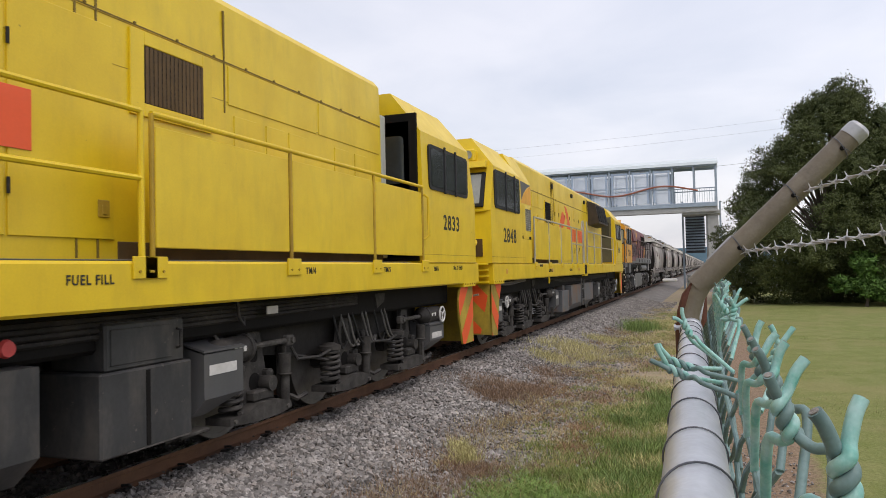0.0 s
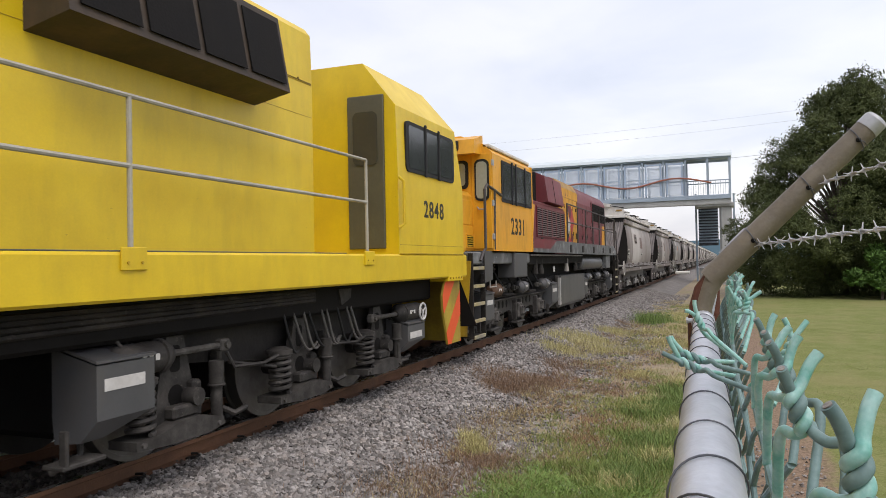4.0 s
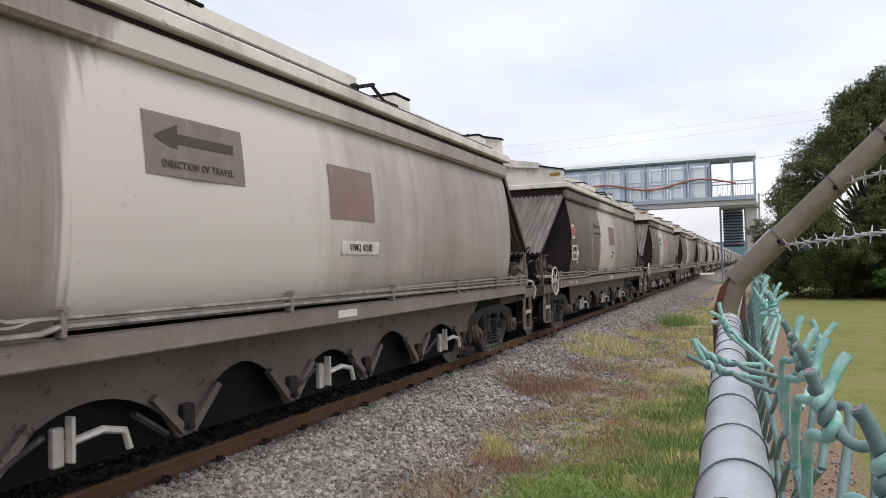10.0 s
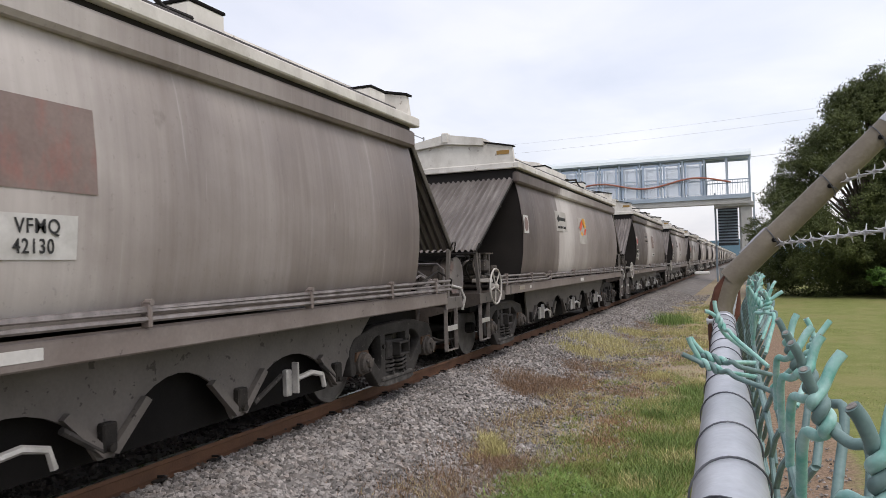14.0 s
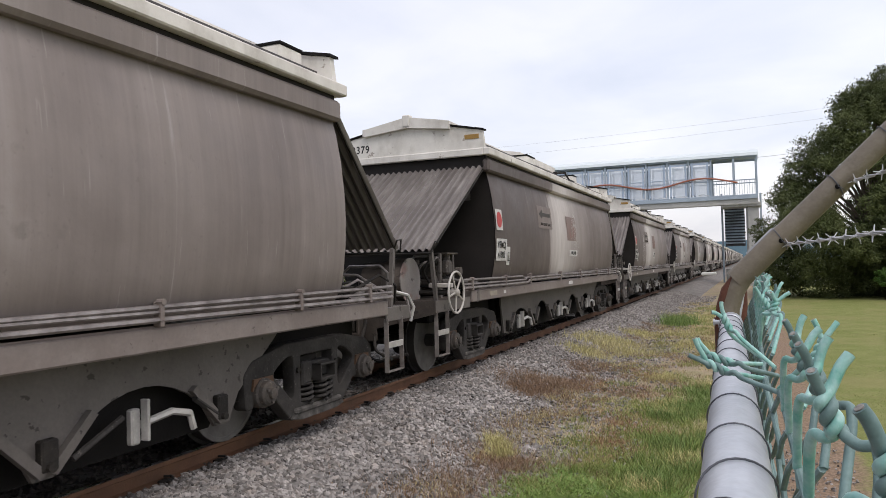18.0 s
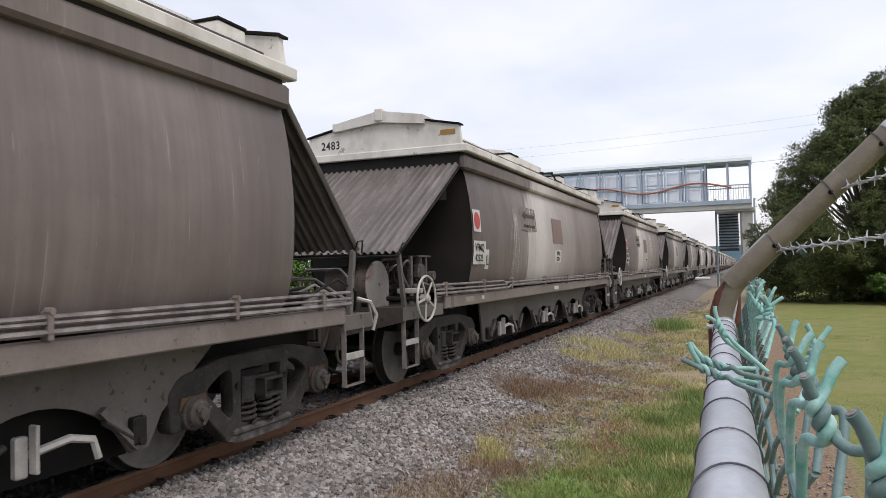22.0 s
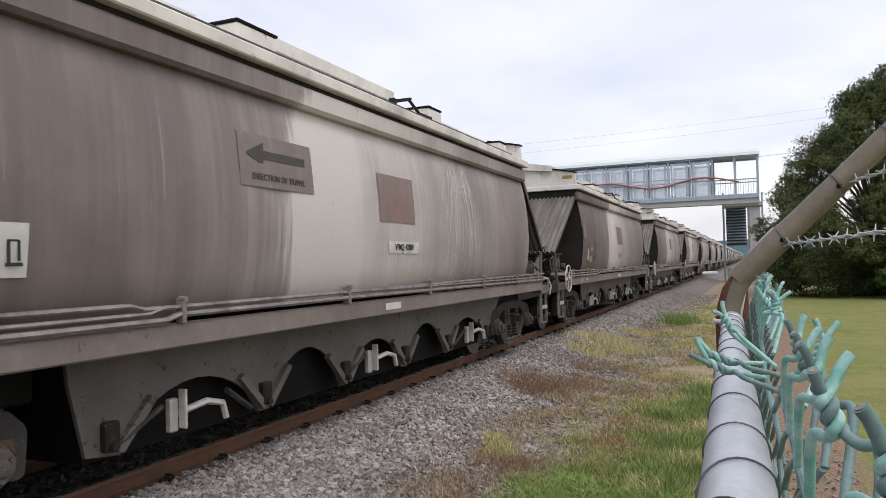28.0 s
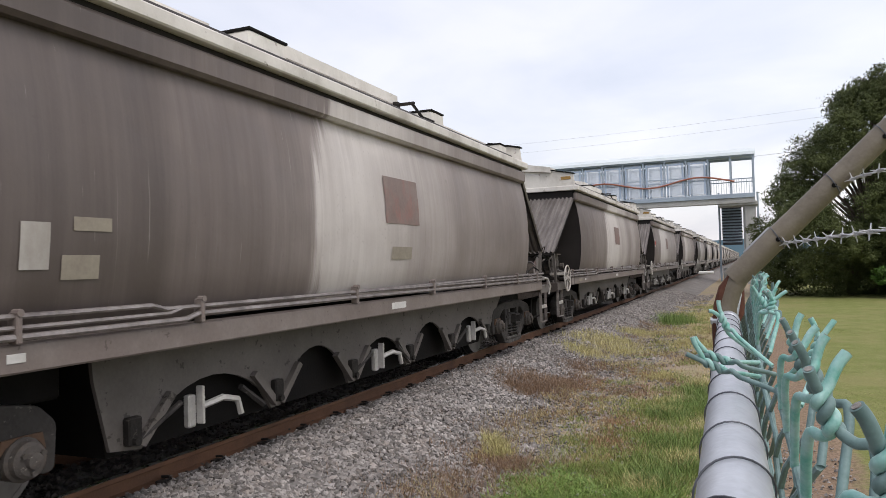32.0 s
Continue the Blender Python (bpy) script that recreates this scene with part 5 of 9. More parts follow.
    part("reservoir_strap", S().turned([(0.60, rt * 0.98), (0.60, rt * 1.0), (0.64, rt * 1.0), (0.64, rt * 0.98)], 0, 28, (0, yt, zt)), dark_metal, res)
    if not far:
        v = S().box(0.62, 0.9, -1.02, -0.72, 1.3, 1.5, 0.03).box(0.66, 0.84, -0.98, -0.8, 1.48, 1.62, 0.03).cyl((0.7, -0.66, 1.42), (0.7, -0.5, 1.42), 0.09, 10).cyl((0.86, -0.8, 1.3), (0.86, -0.8, 1.05), 0.03, 8)
        v.box(0.50, 1.02, -1.10, -0.62, 1.22, 1.30, 0.02).box(0.92, 1.04, -0.98, -0.80, 1.36, 1.56, 0.03).cyl((0.98, -0.89, 1.56), (0.98, -0.89, 1.66), 0.05, 10)
        v.box(0.56, 1.06, -1.06, -0.66, 1.64, 1.665, 0.006).cyl((0.60, -1.08, 1.30), (0.60, -1.08, 1.58), 0.045, 10).cyl((1.04, -0.70, 1.40), (1.12, -0.70, 1.40), 0.06, 10)
        part("brake_valve", v, bearing_dust, top)
        for k in range(4):
            part("valve_pipe", S().tube(smooth_path([(0.55 + 0.13 * k, -1.12, 1.25), (0.56 + 0.13 * k, -1.26 - 0.03 * k, 1.30 + 0.06 * k), (0.70 + 0.10 * k, -1.30, 1.48 + 0.04 * k), (0.80 + 0.06 * k, -1.15, 1.55)], 3), 0.016, 6), (bogie_grey, pipe_grey)[k % 2], top)
        for y in (-1.09, -0.63):
            part("valve_bracket", S().box(0.94, 0.98, y - 0.03, y + 0.03, 1.04, 1.66, 0.006), skirt_brown, top)
        part("chain_guard", S().box(1.05, 1.36, -1.70, -1.60, 1.20, 1.26, 0.01), white_dirty, top)
        for pts in ([(0.5, -1.2, 1.5), (0.6, -1.15, 1.62), (0.75, -1.0, 1.62), (0.75, -0.95, 1.5)], [(0.85, -0.85, 1.35), (1.05, -0.9, 1.3), (1.1, -0.6, 1.25), (1.1, 0.0, 1.22)],
                    [(0.6, -0.9, 1.35), (0.45, -0.9, 1.25), (0.45, -0.6, 1.12)]):
            part("hose", S().tube(pts, 0.02, 6), cable_grey, top)
        g = S().box(-0.9, 0.95, 11.45, 11.51, 1.04, 1.12, 0.01).cyl((0.2, 11.13, 1.2), (1.0, 11.13, 1.2), 0.09, 10).cyl((-0.8, 11.33, 1.18), (0.1, 11.33, 1.18), 0.07, 10)
        part("brake_cylinder", g, dark_metal, top)
        for pts in ([(1.25, 10.73, 1.22), (1.1, 11.23, 1.24), (0.9, 11.63, 1.2), (0.4, 11.73, 1.16)], [(0.2, 11.03, 1.3), (0.3, 11.53, 1.42), (0.7, 11.73, 1.4), (1.15, 11.78, 1.12)],
                    [(-0.6, 11.13, 1.3), (-0.5, 11.43, 1.5), (-0.2, 11.58, 1.5), (-0.1, 11.63, 1.1)], [(1.0, 11.03, 1.16), (1.05, 11.63, 1.17), (1.28, 11.83, 1.16), (1.30, 11.88, 0.9)]):
            part("pipe_bend", S().tube(pts, 0.018, 6), pipe_grey, top)
        for k in range(5):
            x0 = 0.1 + 0.24 * k
            part("pipe_bend", S().tube([(x0, 11.05, 1.14 + 0.03 * k), (x0 + 0.05, 11.3 + 0.05 * k, 1.2 + 0.05 * k), (x0 + 0.2, 11.6, 1.22 + 0.06 * (k % 3)), (x0 + 0.1, 11.75, 1.08)], 0.016, 6), pipe_grey if k % 2 else dark_metal, top)
        part("relay_valve", S().box(0.1, 0.34, 11.1, 11.3, 1.06, 1.26, 0.03), bogie_grey, top)
        part("relay_valve", S().box(-0.5, -0.2, 11.1, 11.35, 1.06, 1.3, 0.03), bogie_grey, top)
        part("filter_bowl", S().cyl((0.45, 11.2, 1.06), (0.45, 11.2, 1.3), 0.07, 10), bogie_grey, top)
        part("guard_rail", S().tube([(0.5, 11.72, 1.05), (0.5, 11.74, 1.42), (0.6, 11.74, 1.5), (1.0, 11.74, 1.5), (1.1, 11.72, 1.42), (1.1, 11.7, 1.05)], 0.018, 6), pipe_grey, top)
        part("hand_rail", S().tube([(1.3, 11.88, 0.86), (1.33, 11.91, 1.02), (1.30, 11.83, 1.16), (1.2, 11.73, 1.2)], 0.02, 6), bare_steel, top)
        for s in (-1, 1):
            part("towing_lug", S().box(s * 1.28, s * 1.34, -0.66, -0.55, 0.96, 1.14, 0.02), skirt_brown, top)
        part("data_plate", S().box(1.332, 1.34, -0.1, 0.22, 1.02, 1.09, 0.003), cream_patch, top)
        part("data_plate", S().box(1.332, 1.34, 0.55, 0.66, 1.03, 1.08, 0.003), plate_white, top)
        part("sill_mark", S().box(1.332, 1.338, 5.0, 5.35, 1.02, 1.09, 0.003), plate_white, top)
    if far:
        for yc in (0.0, 10.33):
            f = S().box(-1.05, 1.05, yc - 1.0, yc + 1.0, 0.3, 0.68, 0.05)
            for q in (-0.86, 0.86):
                f.turned([(-0.6, 0.3), (-0.6, 0.44), (0.6, 0.44), (0.6, 0.3)], 0, 14, (0, yc + q, 0.44))
            part("bogie", f, dark_metal, top)
    else:
        for yc in (0.0, 10.35):
            wagon_bogie(top, yc)
    return top




def hopper_marks(top, number, roof_no, dot, arrow, logo):
    """Stencilled numbers and patches; faded ones as plain patches."""
    x = 1.352
    def bulge(z):
        return np.interp(z, [q[1] for q in reversed(BODY)], [q[0] for q in reversed(BODY)]) + 0.019
    def patch(y0, y1, z0, z1, mat, nm="patch", lift=0.0):
        g = []
        for k in range(5):
            z = z0 + (z1 - z0) * k / 4
            g.append([(bulge(z) + lift, y0, z), (bulge(z) + lift, y1, z)])
        q = S().sheet(g)
        me = q.mesh(nm)
        return part(nm, me, mat, top)
    if roof_no:
        writing("roof_number", roof_no, 0.17, front_m(-0.86, 0.028, 3.385), ink, top, 0.85)
    part("maker_plate", S().box(0.95, 1.18, 0.022, 0.032, 3.40, 3.47, 0.001), amber_dull, top)
    if dot:
        patch(0.18, 0.49, 2.01, 2.33, plate_white if dot < 3 else faded_patch, "dot_patch")
        d = S()
        n = 20
        d.add([(bulge(2.17 + 0.125 * math.sin(a)) + 0.003, 0.335 + 0.125 * math.cos(a), 2.17 + 0.125 * math.sin(a)) for a in [k * math.tau / n for k in range(n)]], [tuple(range(n))])
        part("dot", d, dot_red if dot == 1 else faded_patch, top, "red painted disc" if dot == 1 else "")
    if dot == 3:
        for y0, y1, z0, z1 in ((0.62, 0.80, 1.52, 1.78), (0.95, 1.22, 1.74, 1.82), (0.88, 1.14, 1.46, 1.60), (5.0, 5.5, 1.56, 1.7)):
            patch(y0, y1, z0, z1, white_dirty if y0 < 0.7 else cream_patch, "paint_patch")
    if number:
        patch(0.17, 0.69, 1.54, 1.88, plate_white, "number_patch")
        m = side_m(bulge(1.78) + 0.006, 0.42, 1.78)
        writing("code", "VFMQ", 0.15, m, ink, top, 0.9, 0.012)
        writing("number", number, 0.145, side_m(bulge(1.63) + 0.006, 0.42, 1.63), ink, top, 0.85, 0.012)
        patch(0.69, 0.86, 1.47, 1.76, plate_white, "stencil_patch")
        sx = bulge(1.61) + 0.005
        part("stencil_mark", S().box(sx, sx + 0.002, 0.725, 0.825, 1.53, 1.55, 0.0005).box(sx, sx + 0.002, 0.735, 0.755, 1.55, 1.66, 0.0005).box(sx, sx + 0.002, 0.735, 0.80, 1.66, 1.68, 0.0005).box(sx, sx + 0.002, 0.795, 0.812, 1.56, 1.67, 0.0005), ink, top)
        if number in ("42130", "42225"):
            patch(5.03, 5.56, 1.57, 1.82, plate_white, "small_number_patch")
            writing("small_code", "VFMQ", 0.115, side_m(bulge(1.75) + 0.006, 5.3, 1.75), ink, top, 0.85, 0.012)
            writing("small_number", number, 0.115, side_m(bulge(1.64) + 0.006, 5.28, 1.64), ink, top, 0.8, 0.012)
        else:
            patch(5.05, 5.80, 1.62, 1.75, plate_white, "small_number_patch")
            writing("small_number", "VFMQ " + number, 0.095, side_m(bulge(1.685) + 0.006, 5.42, 1.685), ink, top, 0.8, 0.012)
    if arrow:
        patch(2.62, 3.62, 2.13, 2.55, (arrow_ground if arrow == 1 else white_dirty), "arrow_patch")
        a = S()
        for (y0, z0), (y1, z1), w in (((2.84, 2.39), (3.5, 2.39), 0.035),):
            a.add([(bulge(2.38) + 0.005, y0, z0 - w), (bulge(2.38) + 0.005, y1, z1 - w), (bulge(2.38) + 0.005, y1, z1 + w), (bulge(2.38) + 0.005, y0, z0 + w)], [(0, 1, 2, 3)])
        a.add([(bulge(2.38) + 0.006, 2.70, 2.39), (bulge(2.38) + 0.006, 2.92, 2.29), (bulge(2.38) + 0.006, 2.92, 2.49)], [(0, 1, 2)])
        part("arrow", a, ink if arrow == 2 else ink_faint, top)
        writing("arrow_text", "DIRECTION OF TRAVEL", 0.07, side_m(bulge(2.21) + 0.004, 3.12, 2.21), ink if arrow == 2 else ink_faint, top, 0.85)
    if logo == 1:
        patch(4.85, 5.7, 1.95, 2.46, faded_patch, "faded_square")
    if logo == 2:
        patch(4.86, 5.72, 1.90, 2.52, white_dirty, "logo_patch")
        cx = bulge(2.25) + 0.006
        for k, (pts, mt) in enumerate((([(4.98, 2.28), (5.16, 2.44), (5.28, 2.36), (5.1, 2.2)], orange), ([(5.18, 2.46), (5.42, 2.46), (5.58, 2.30), (5.42, 2.28)], amber),
                                       ([(5.58, 2.28), (5.44, 2.06), (5.34, 2.1), (5.44, 2.26)], orange), ([(5.08, 2.18), (5.30, 2.04), (5.38, 2.08), (5.2, 2.22)], amber))):
            s_ = S().add([(cx + 0.001 * k, 5.29 + (a - 5.28) * 1.3, 2.24 + (b - 2.25) * 1.25) for a, b in pts], [(0, 1, 2, 3)])
            part("logo_shape", s_, mt, top)


cream_patch = surface("dull_cream_patch", (0.30, 0.27, 0.21), (0.24, 0.21, 0.17), 8, 0.65, 0, 0.05, 40)
lime_white = surface("dried_white_run", (0.64, 0.63, 0.61), (0.50, 0.49, 0.47), 12, 0.7, 0, 0.05, 60)
shield_paint = surface("scuffed_shield_paint", (0.21, 0.185, 0.17), (0.35, 0.32, 0.295), 2.2, 0.6, 0, 0.1, 40, (0.22, 0.05, 0.04), 0.85, (1.3, 1.3, 1.3), chips=(7, 0.62, 0.8, (0.06, 0.045, 0.04)))
arrow_ground = surface("faded_arrow_ground", (0.150, 0.120, 0.108), (0.195, 0.160, 0.146), 4, 0.6, 0, 0.05, 40, (0.25, 0.23, 0.215), 0.6, (1, 4, 0.6))
faded_patch = surface("faded_brown_square", (0.165, 0.112, 0.098), (0.215, 0.165, 0.148), 4, 0.6, 0, 0.05, 40, (0.27, 0.11, 0.09), 0.85, (1, 3, 1.5))
PITCH, FIRST = 14.667, 52.19
hoppers = []
near_kind = hopper("dusty brown-grey bulk hopper wagon with corrugated end canopies")
far_kind = hopper("dusty grey hopper wagon far along the train", far=True)
NEAR, ALL = 9, 34
for i in range(ALL):
    m = pose(TRACK, FIRST + PITCH * i, RAIL)
    src = near_kind if i < NEAR else far_kind
    if i in (0, NEAR):
        src.matrix_basis = m
        hoppers.append(src)
    else:
        hoppers.append(copy_thing(src, m))
MARKS = {0: ("42182", "2469", 0, 1, 1), 1: ("42130", "2497", 1, 1, 1), 2: ("", "2321", 2, 2, 2), 3: ("41982", "2379", 1, 1, 1), 4: ("42225", "2483", 1, 1, 1),
         5: ("42009", "", 1, 1, 1), 6: ("", "2338", 3, 0, 1), 7: ("", "", 0, 0, 1), 8: ("", "", 1, 0, 1)}
SHADES = {0: (-0.9, 0.27), 1: (0.55, 0.02), 2: (-0.1, 0.0), 3: (0.55, -0.07), 4: (0.15, 0.03), 5: (0.3, 0.12), 6: (0.5, 0.03)}
rs_h = random.Random(17)
for i, h in enumerate(hoppers):
    # wagons without an entry are lifted: distance haze put into their tone
    shift, lift = SHADES.get(i, (rs_h.uniform(-1.2, 1.0), rs_h.uniform(-0.06, 0.16)))
    for c in h.children:
        if c.name.split(".")[0] == "body":
            c.color = ((shift + 2) / 4, lift + 0.42, 0, 1)
for i, q in MARKS.items():
    hopper_marks(hoppers[i], *q)


def lime_runs(top, y0, y1, n, seed, z_top=2.86, z_low=1.25):
    """Thin dried white runs that fan out down the side sheet."""
    rr = random.Random(seed)
    sh = S()
    for k in range(n):
        a = rr.gauss(0, 0.45)
        ya = (y0 + y1) / 2 + a * (y1 - y0) * 0.28
        yb = (y0 + y1) / 2 + a * (y1 - y0) * 0.62 + rr.uniform(-0.08, 0.04)
        za, zb = z_top - rr.uniform(0, 0.25), z_low + rr.uniform(0, 0.9) ** 2
        w = rr.uniform(0.002, 0.009)
        ph = rr.uniform(0, 6)
        g = []
        for q in range(13):
            u = q / 12
            z = za + (zb - za) * u
            x = np.interp(z, [b[1] for b in reversed(BODY)], [b[0] for b in reversed(BODY)]) + 0.0205
            y = ya + (yb - ya) * u + 0.018 * math.sin(u * 7 + ph)
            ww = w * (1 - 0.75 * u) * (0.6 + 0.4 * math.sin(u * 17 + ph))
            g.append([(x, y - ww, z), (x, y + ww, z)])
        sh.sheet(g)
    part("lime_run", sh.mesh("lime_run", 0, False), lime_white, top, "dried white runs down the side", "stuff")


lime_runs(hoppers[5], 6.5, 8.0, 90, 3)
lime_runs(hoppers[4], 1.9, 2.6, 22, 4, 2.5)
lime_runs(hoppers[4], 2.9, 3.6, 14, 5, 2.75, 1.6)
lime_runs(hoppers[3], 5.2, 5.9, 18, 6, 2.6, 1.5)
lime_runs(hoppers[1], 2.2, 2.6, 8, 7, 2.5, 1.3)

# ---- locomotives: same local axes, y from the train's own zero ----
def brake_cylinder(fr, s, x, y0, y1, rod, z, mat, wheel=None, r=0.115):
    """Cylinder along the bogie with a flange, a pushrod with a clevis, and perhaps a white hand wheel."""
    d = 1 if y1 > y0 else -1
    prof = [(y0, r * 0.55), (y0 + d * 0.06, r * 0.92), (y0 + d * 0.12, r), (y1 - d * 0.16, r), (y1 - d * 0.155, r * 1.12), (y1 - d * 0.12, r * 1.12), (y1 - d * 0.115, r), (y1 - d * 0.04, r * 0.7), (y1, r * 0.4)]
    c = part("brake_cylinder", S().turned(prof, 1, 20, (s * x, 0, z)), mat, fr)
    rd = S().cyl((s * x, y1, z), (s * x, rod, z), 0.026, 8).box(s * (x - 0.035), s * (x + 0.035), rod - 0.07, rod + 0.05, z - 0.05, z + 0.05, 0.012)
    part("pushrod", rd.cyl((s * (x - 0.06), rod, z), (s * (x + 0.06), rod, z), 0.03, 8), dust_steel, c)
    for k in range(3):
        part("stencil_bar", S().box(s * (x + r - 0.01), s * (x + r + 0.002), min(y0, y1) + 0.2 + 0.06 * k, min(y0, y1) + 0.24 + 0.06 * k, z - 0.01 + 0.025 * (k % 2), z + 0.035, 0.001), plate_white, c)
    if wheel:
        w = S().ring((s * (x + 0.14), wheel, z), 0, 0.105, 0.014, 24, 8).cyl((s * (x + 0.05), wheel, z), (s * (x + 0.15), wheel, z), 0.022, 8)
        for k in range(3):
            a = 0.5 + k * math.tau / 3
            w.tube([(s * (x + 0.14), wheel, z), (s * (x + 0.14), wheel + 0.1 * math.cos(a), z + 0.1 * math.sin(a))], 0.012, 6)
        part("hand_wheel", w, plate_white, c, "white hand wheel")


def yellow_bogie(top, axles, cyls, seed):
    """Three-axle bogie: outside coil springs on dusty axle plates, guide plates with blackened cut-outs, dampers,
    drooping cables.
    """
    rr = random.Random(seed)
    a0, a2 = axles[0], axles[2]
    for s in (-1, 1):
        fr = part("bogie_side_frame", S().prism([(a0 - 0.7, 0.98), (a2 + 0.7, 0.98), (a2 + 0.6, 0.66), (a2 + 0.2, 0.6), (a2 - 0.3, 0.72), (axles[1] + 0.3, 0.6), (axles[1] - 0.3, 0.6), (a0 + 0.3, 0.72), (a0 - 0.2, 0.6), (a0 - 0.6, 0.66)], 0, s * 0.80, s * 0.90), gear_black, top)
        for a in axles:
            pl = S().prism([(a - 0.56, 0.24), (a - 0.56, 0.30), (a - 0.3, 0.31), (a - 0.12, 0.36), (a + 0.12, 0.36), (a + 0.36, 0.30), (a + 0.38, 0.24), (a + 0.2, 0.21), (a - 0.2, 0.21)], 0, s * 0.92, s * 1.17)
            q = part("axle_plate", pl, dust_dark, fr, "dusty axle plate")
            part("coil_spring", helix((s * 1.07, a - 0.42, 0.32), 0.088, 0.021, 0.36, 6.5, 14, 6), gear_grey, fr)
            part("spring_cap", S().turned([(0.66, 0.07), (0.67, 0.12), (0.71, 0.12), (0.74, 0.05)], 2, 18, (s * 1.07, a - 0.42, 0)), gear_grey, fr)
            g = part("guide_plate", S().prism([(a - 0.24, 0.32), (a - 0.20, 0.62), (a - 0.11, 0.97), (a + 0.07, 0.97), (a + 0.16, 0.62), (a + 0.20, 0.32)], 0, s * 0.98, s * 1.03), gear_grey, fr)
            # slot and hole are black pieces on the plate, dark as shaded cut-outs
            part("slot", S().prism(rounded(a - 0.08, a + 0.03, 0.70, 0.90, 0.03), 0, s * 1.0305, s * 1.032), black, g)
            part("hole", S().turned([(s * 1.0305, 0.07), (s * 1.033, 0.085), (s * 1.036, 0.07)], 0, 18, (0, a - 0.02, 0.52)), black, g)
            part("axle_box", S().box(s * 1.02, s * 1.13, a - 0.15, a + 0.12, 0.36, 0.46, 0.02).cyl((s * 1.02, a + 0.1, 0.5), (s * 1.15, a + 0.1, 0.5), 0.07, 12).box(s * 1.0, s * 1.1, a + 0.1, a + 0.2, 0.34, 0.62, 0.02), gear_grey, fr)
            dm = S().cyl((s * 1.12, a + 0.34, 0.30), (s * 1.12, a + 0.34, 0.56), 0.045, 12).cyl((s * 1.12, a + 0.34, 0.54), (s * 1.12, a + 0.34, 0.74), 0.06, 12).ring((s * 1.12, a + 0.34, 0.55), 2, 0.06, 0.012, 14, 6)
            part("damper", dm, dust_dark, fr)
            part("brake_hanger", S().box(s * 0.9, s * 1.0, a + 0.52, a + 0.58, 0.3, 0.8, 0.015).tube([(s * 0.95, a + 0.55, 0.34), (s * 1.08, a + 0.62, 0.27), (s * 1.1, a + 0.75, 0.3)], 0.025, 6), gear_grey, fr)
            part("clamp_bolt", S().cyl((s * 1.16, a - 0.5, 0.27), (s * 1.19, a - 0.5, 0.27), 0.02, 6).cyl((s * 1.16, a + 0.3, 0.26), (s * 1.19, a + 0.3, 0.26), 0.02, 6), dust_steel, q)
        for y0, y1, rod, wh in cyls:
            brake_cylinder(fr, s, 1.08, y0, y1, rod, 0.85, gear_grey, wh)
        b = axles[1]
        for k in range(9):
            y = b - 0.35 + 0.17 * k + rr.uniform(-0.05, 0.05)
            q = rr.uniform(0.1, 0.4)
            part("cable", S().tube(smooth_path([(s * 0.98, y, 1.24), (s * 1.1, y - 0.06, 1.0), (s * 1.13, y - 0.05 + q * 0.3, 0.74), (s * 1.12, y + q * 0.6, 0.66), (s * 1.05, y + q + 0.15, 0.72)], 4), 0.013, 6), cable_grey if k % 3 else rubber, fr)
        for y in (a0 + 0.75, b + 0.75):
            part("brake_pipe", S().tube([(s * 1.06, y - 0.2, 0.78), (s * 1.12, y - 0.18, 0.66), (s * 1.14, y + 0.2, 0.64), (s * 1.14, y + 0.42, 0.68)], 0.016, 6).tube([(s * 1.08, y - 0.2, 0.70), (s * 1.13, y + 0.4, 0.58)], 0.014, 6), gear_grey, fr)
        part("hang_box", S().prism([(b + 0.62, 1.22), (b + 0.9, 1.22), (b + 0.88, 1.12), (b + 0.68, 1.05)], 0, s * 1.0, s * 1.12), dust_dark, fr)
    # plain black boxes added at the motors' place to block light between wheels
    for y in axles:
        part("motor_shade_block", S().box(-0.48, 0.48, y - 0.5, y + 0.55, 0.24, 0.95, 0.06), black, top)
    return [wheelset(top, y, 0.50) for y in axles]


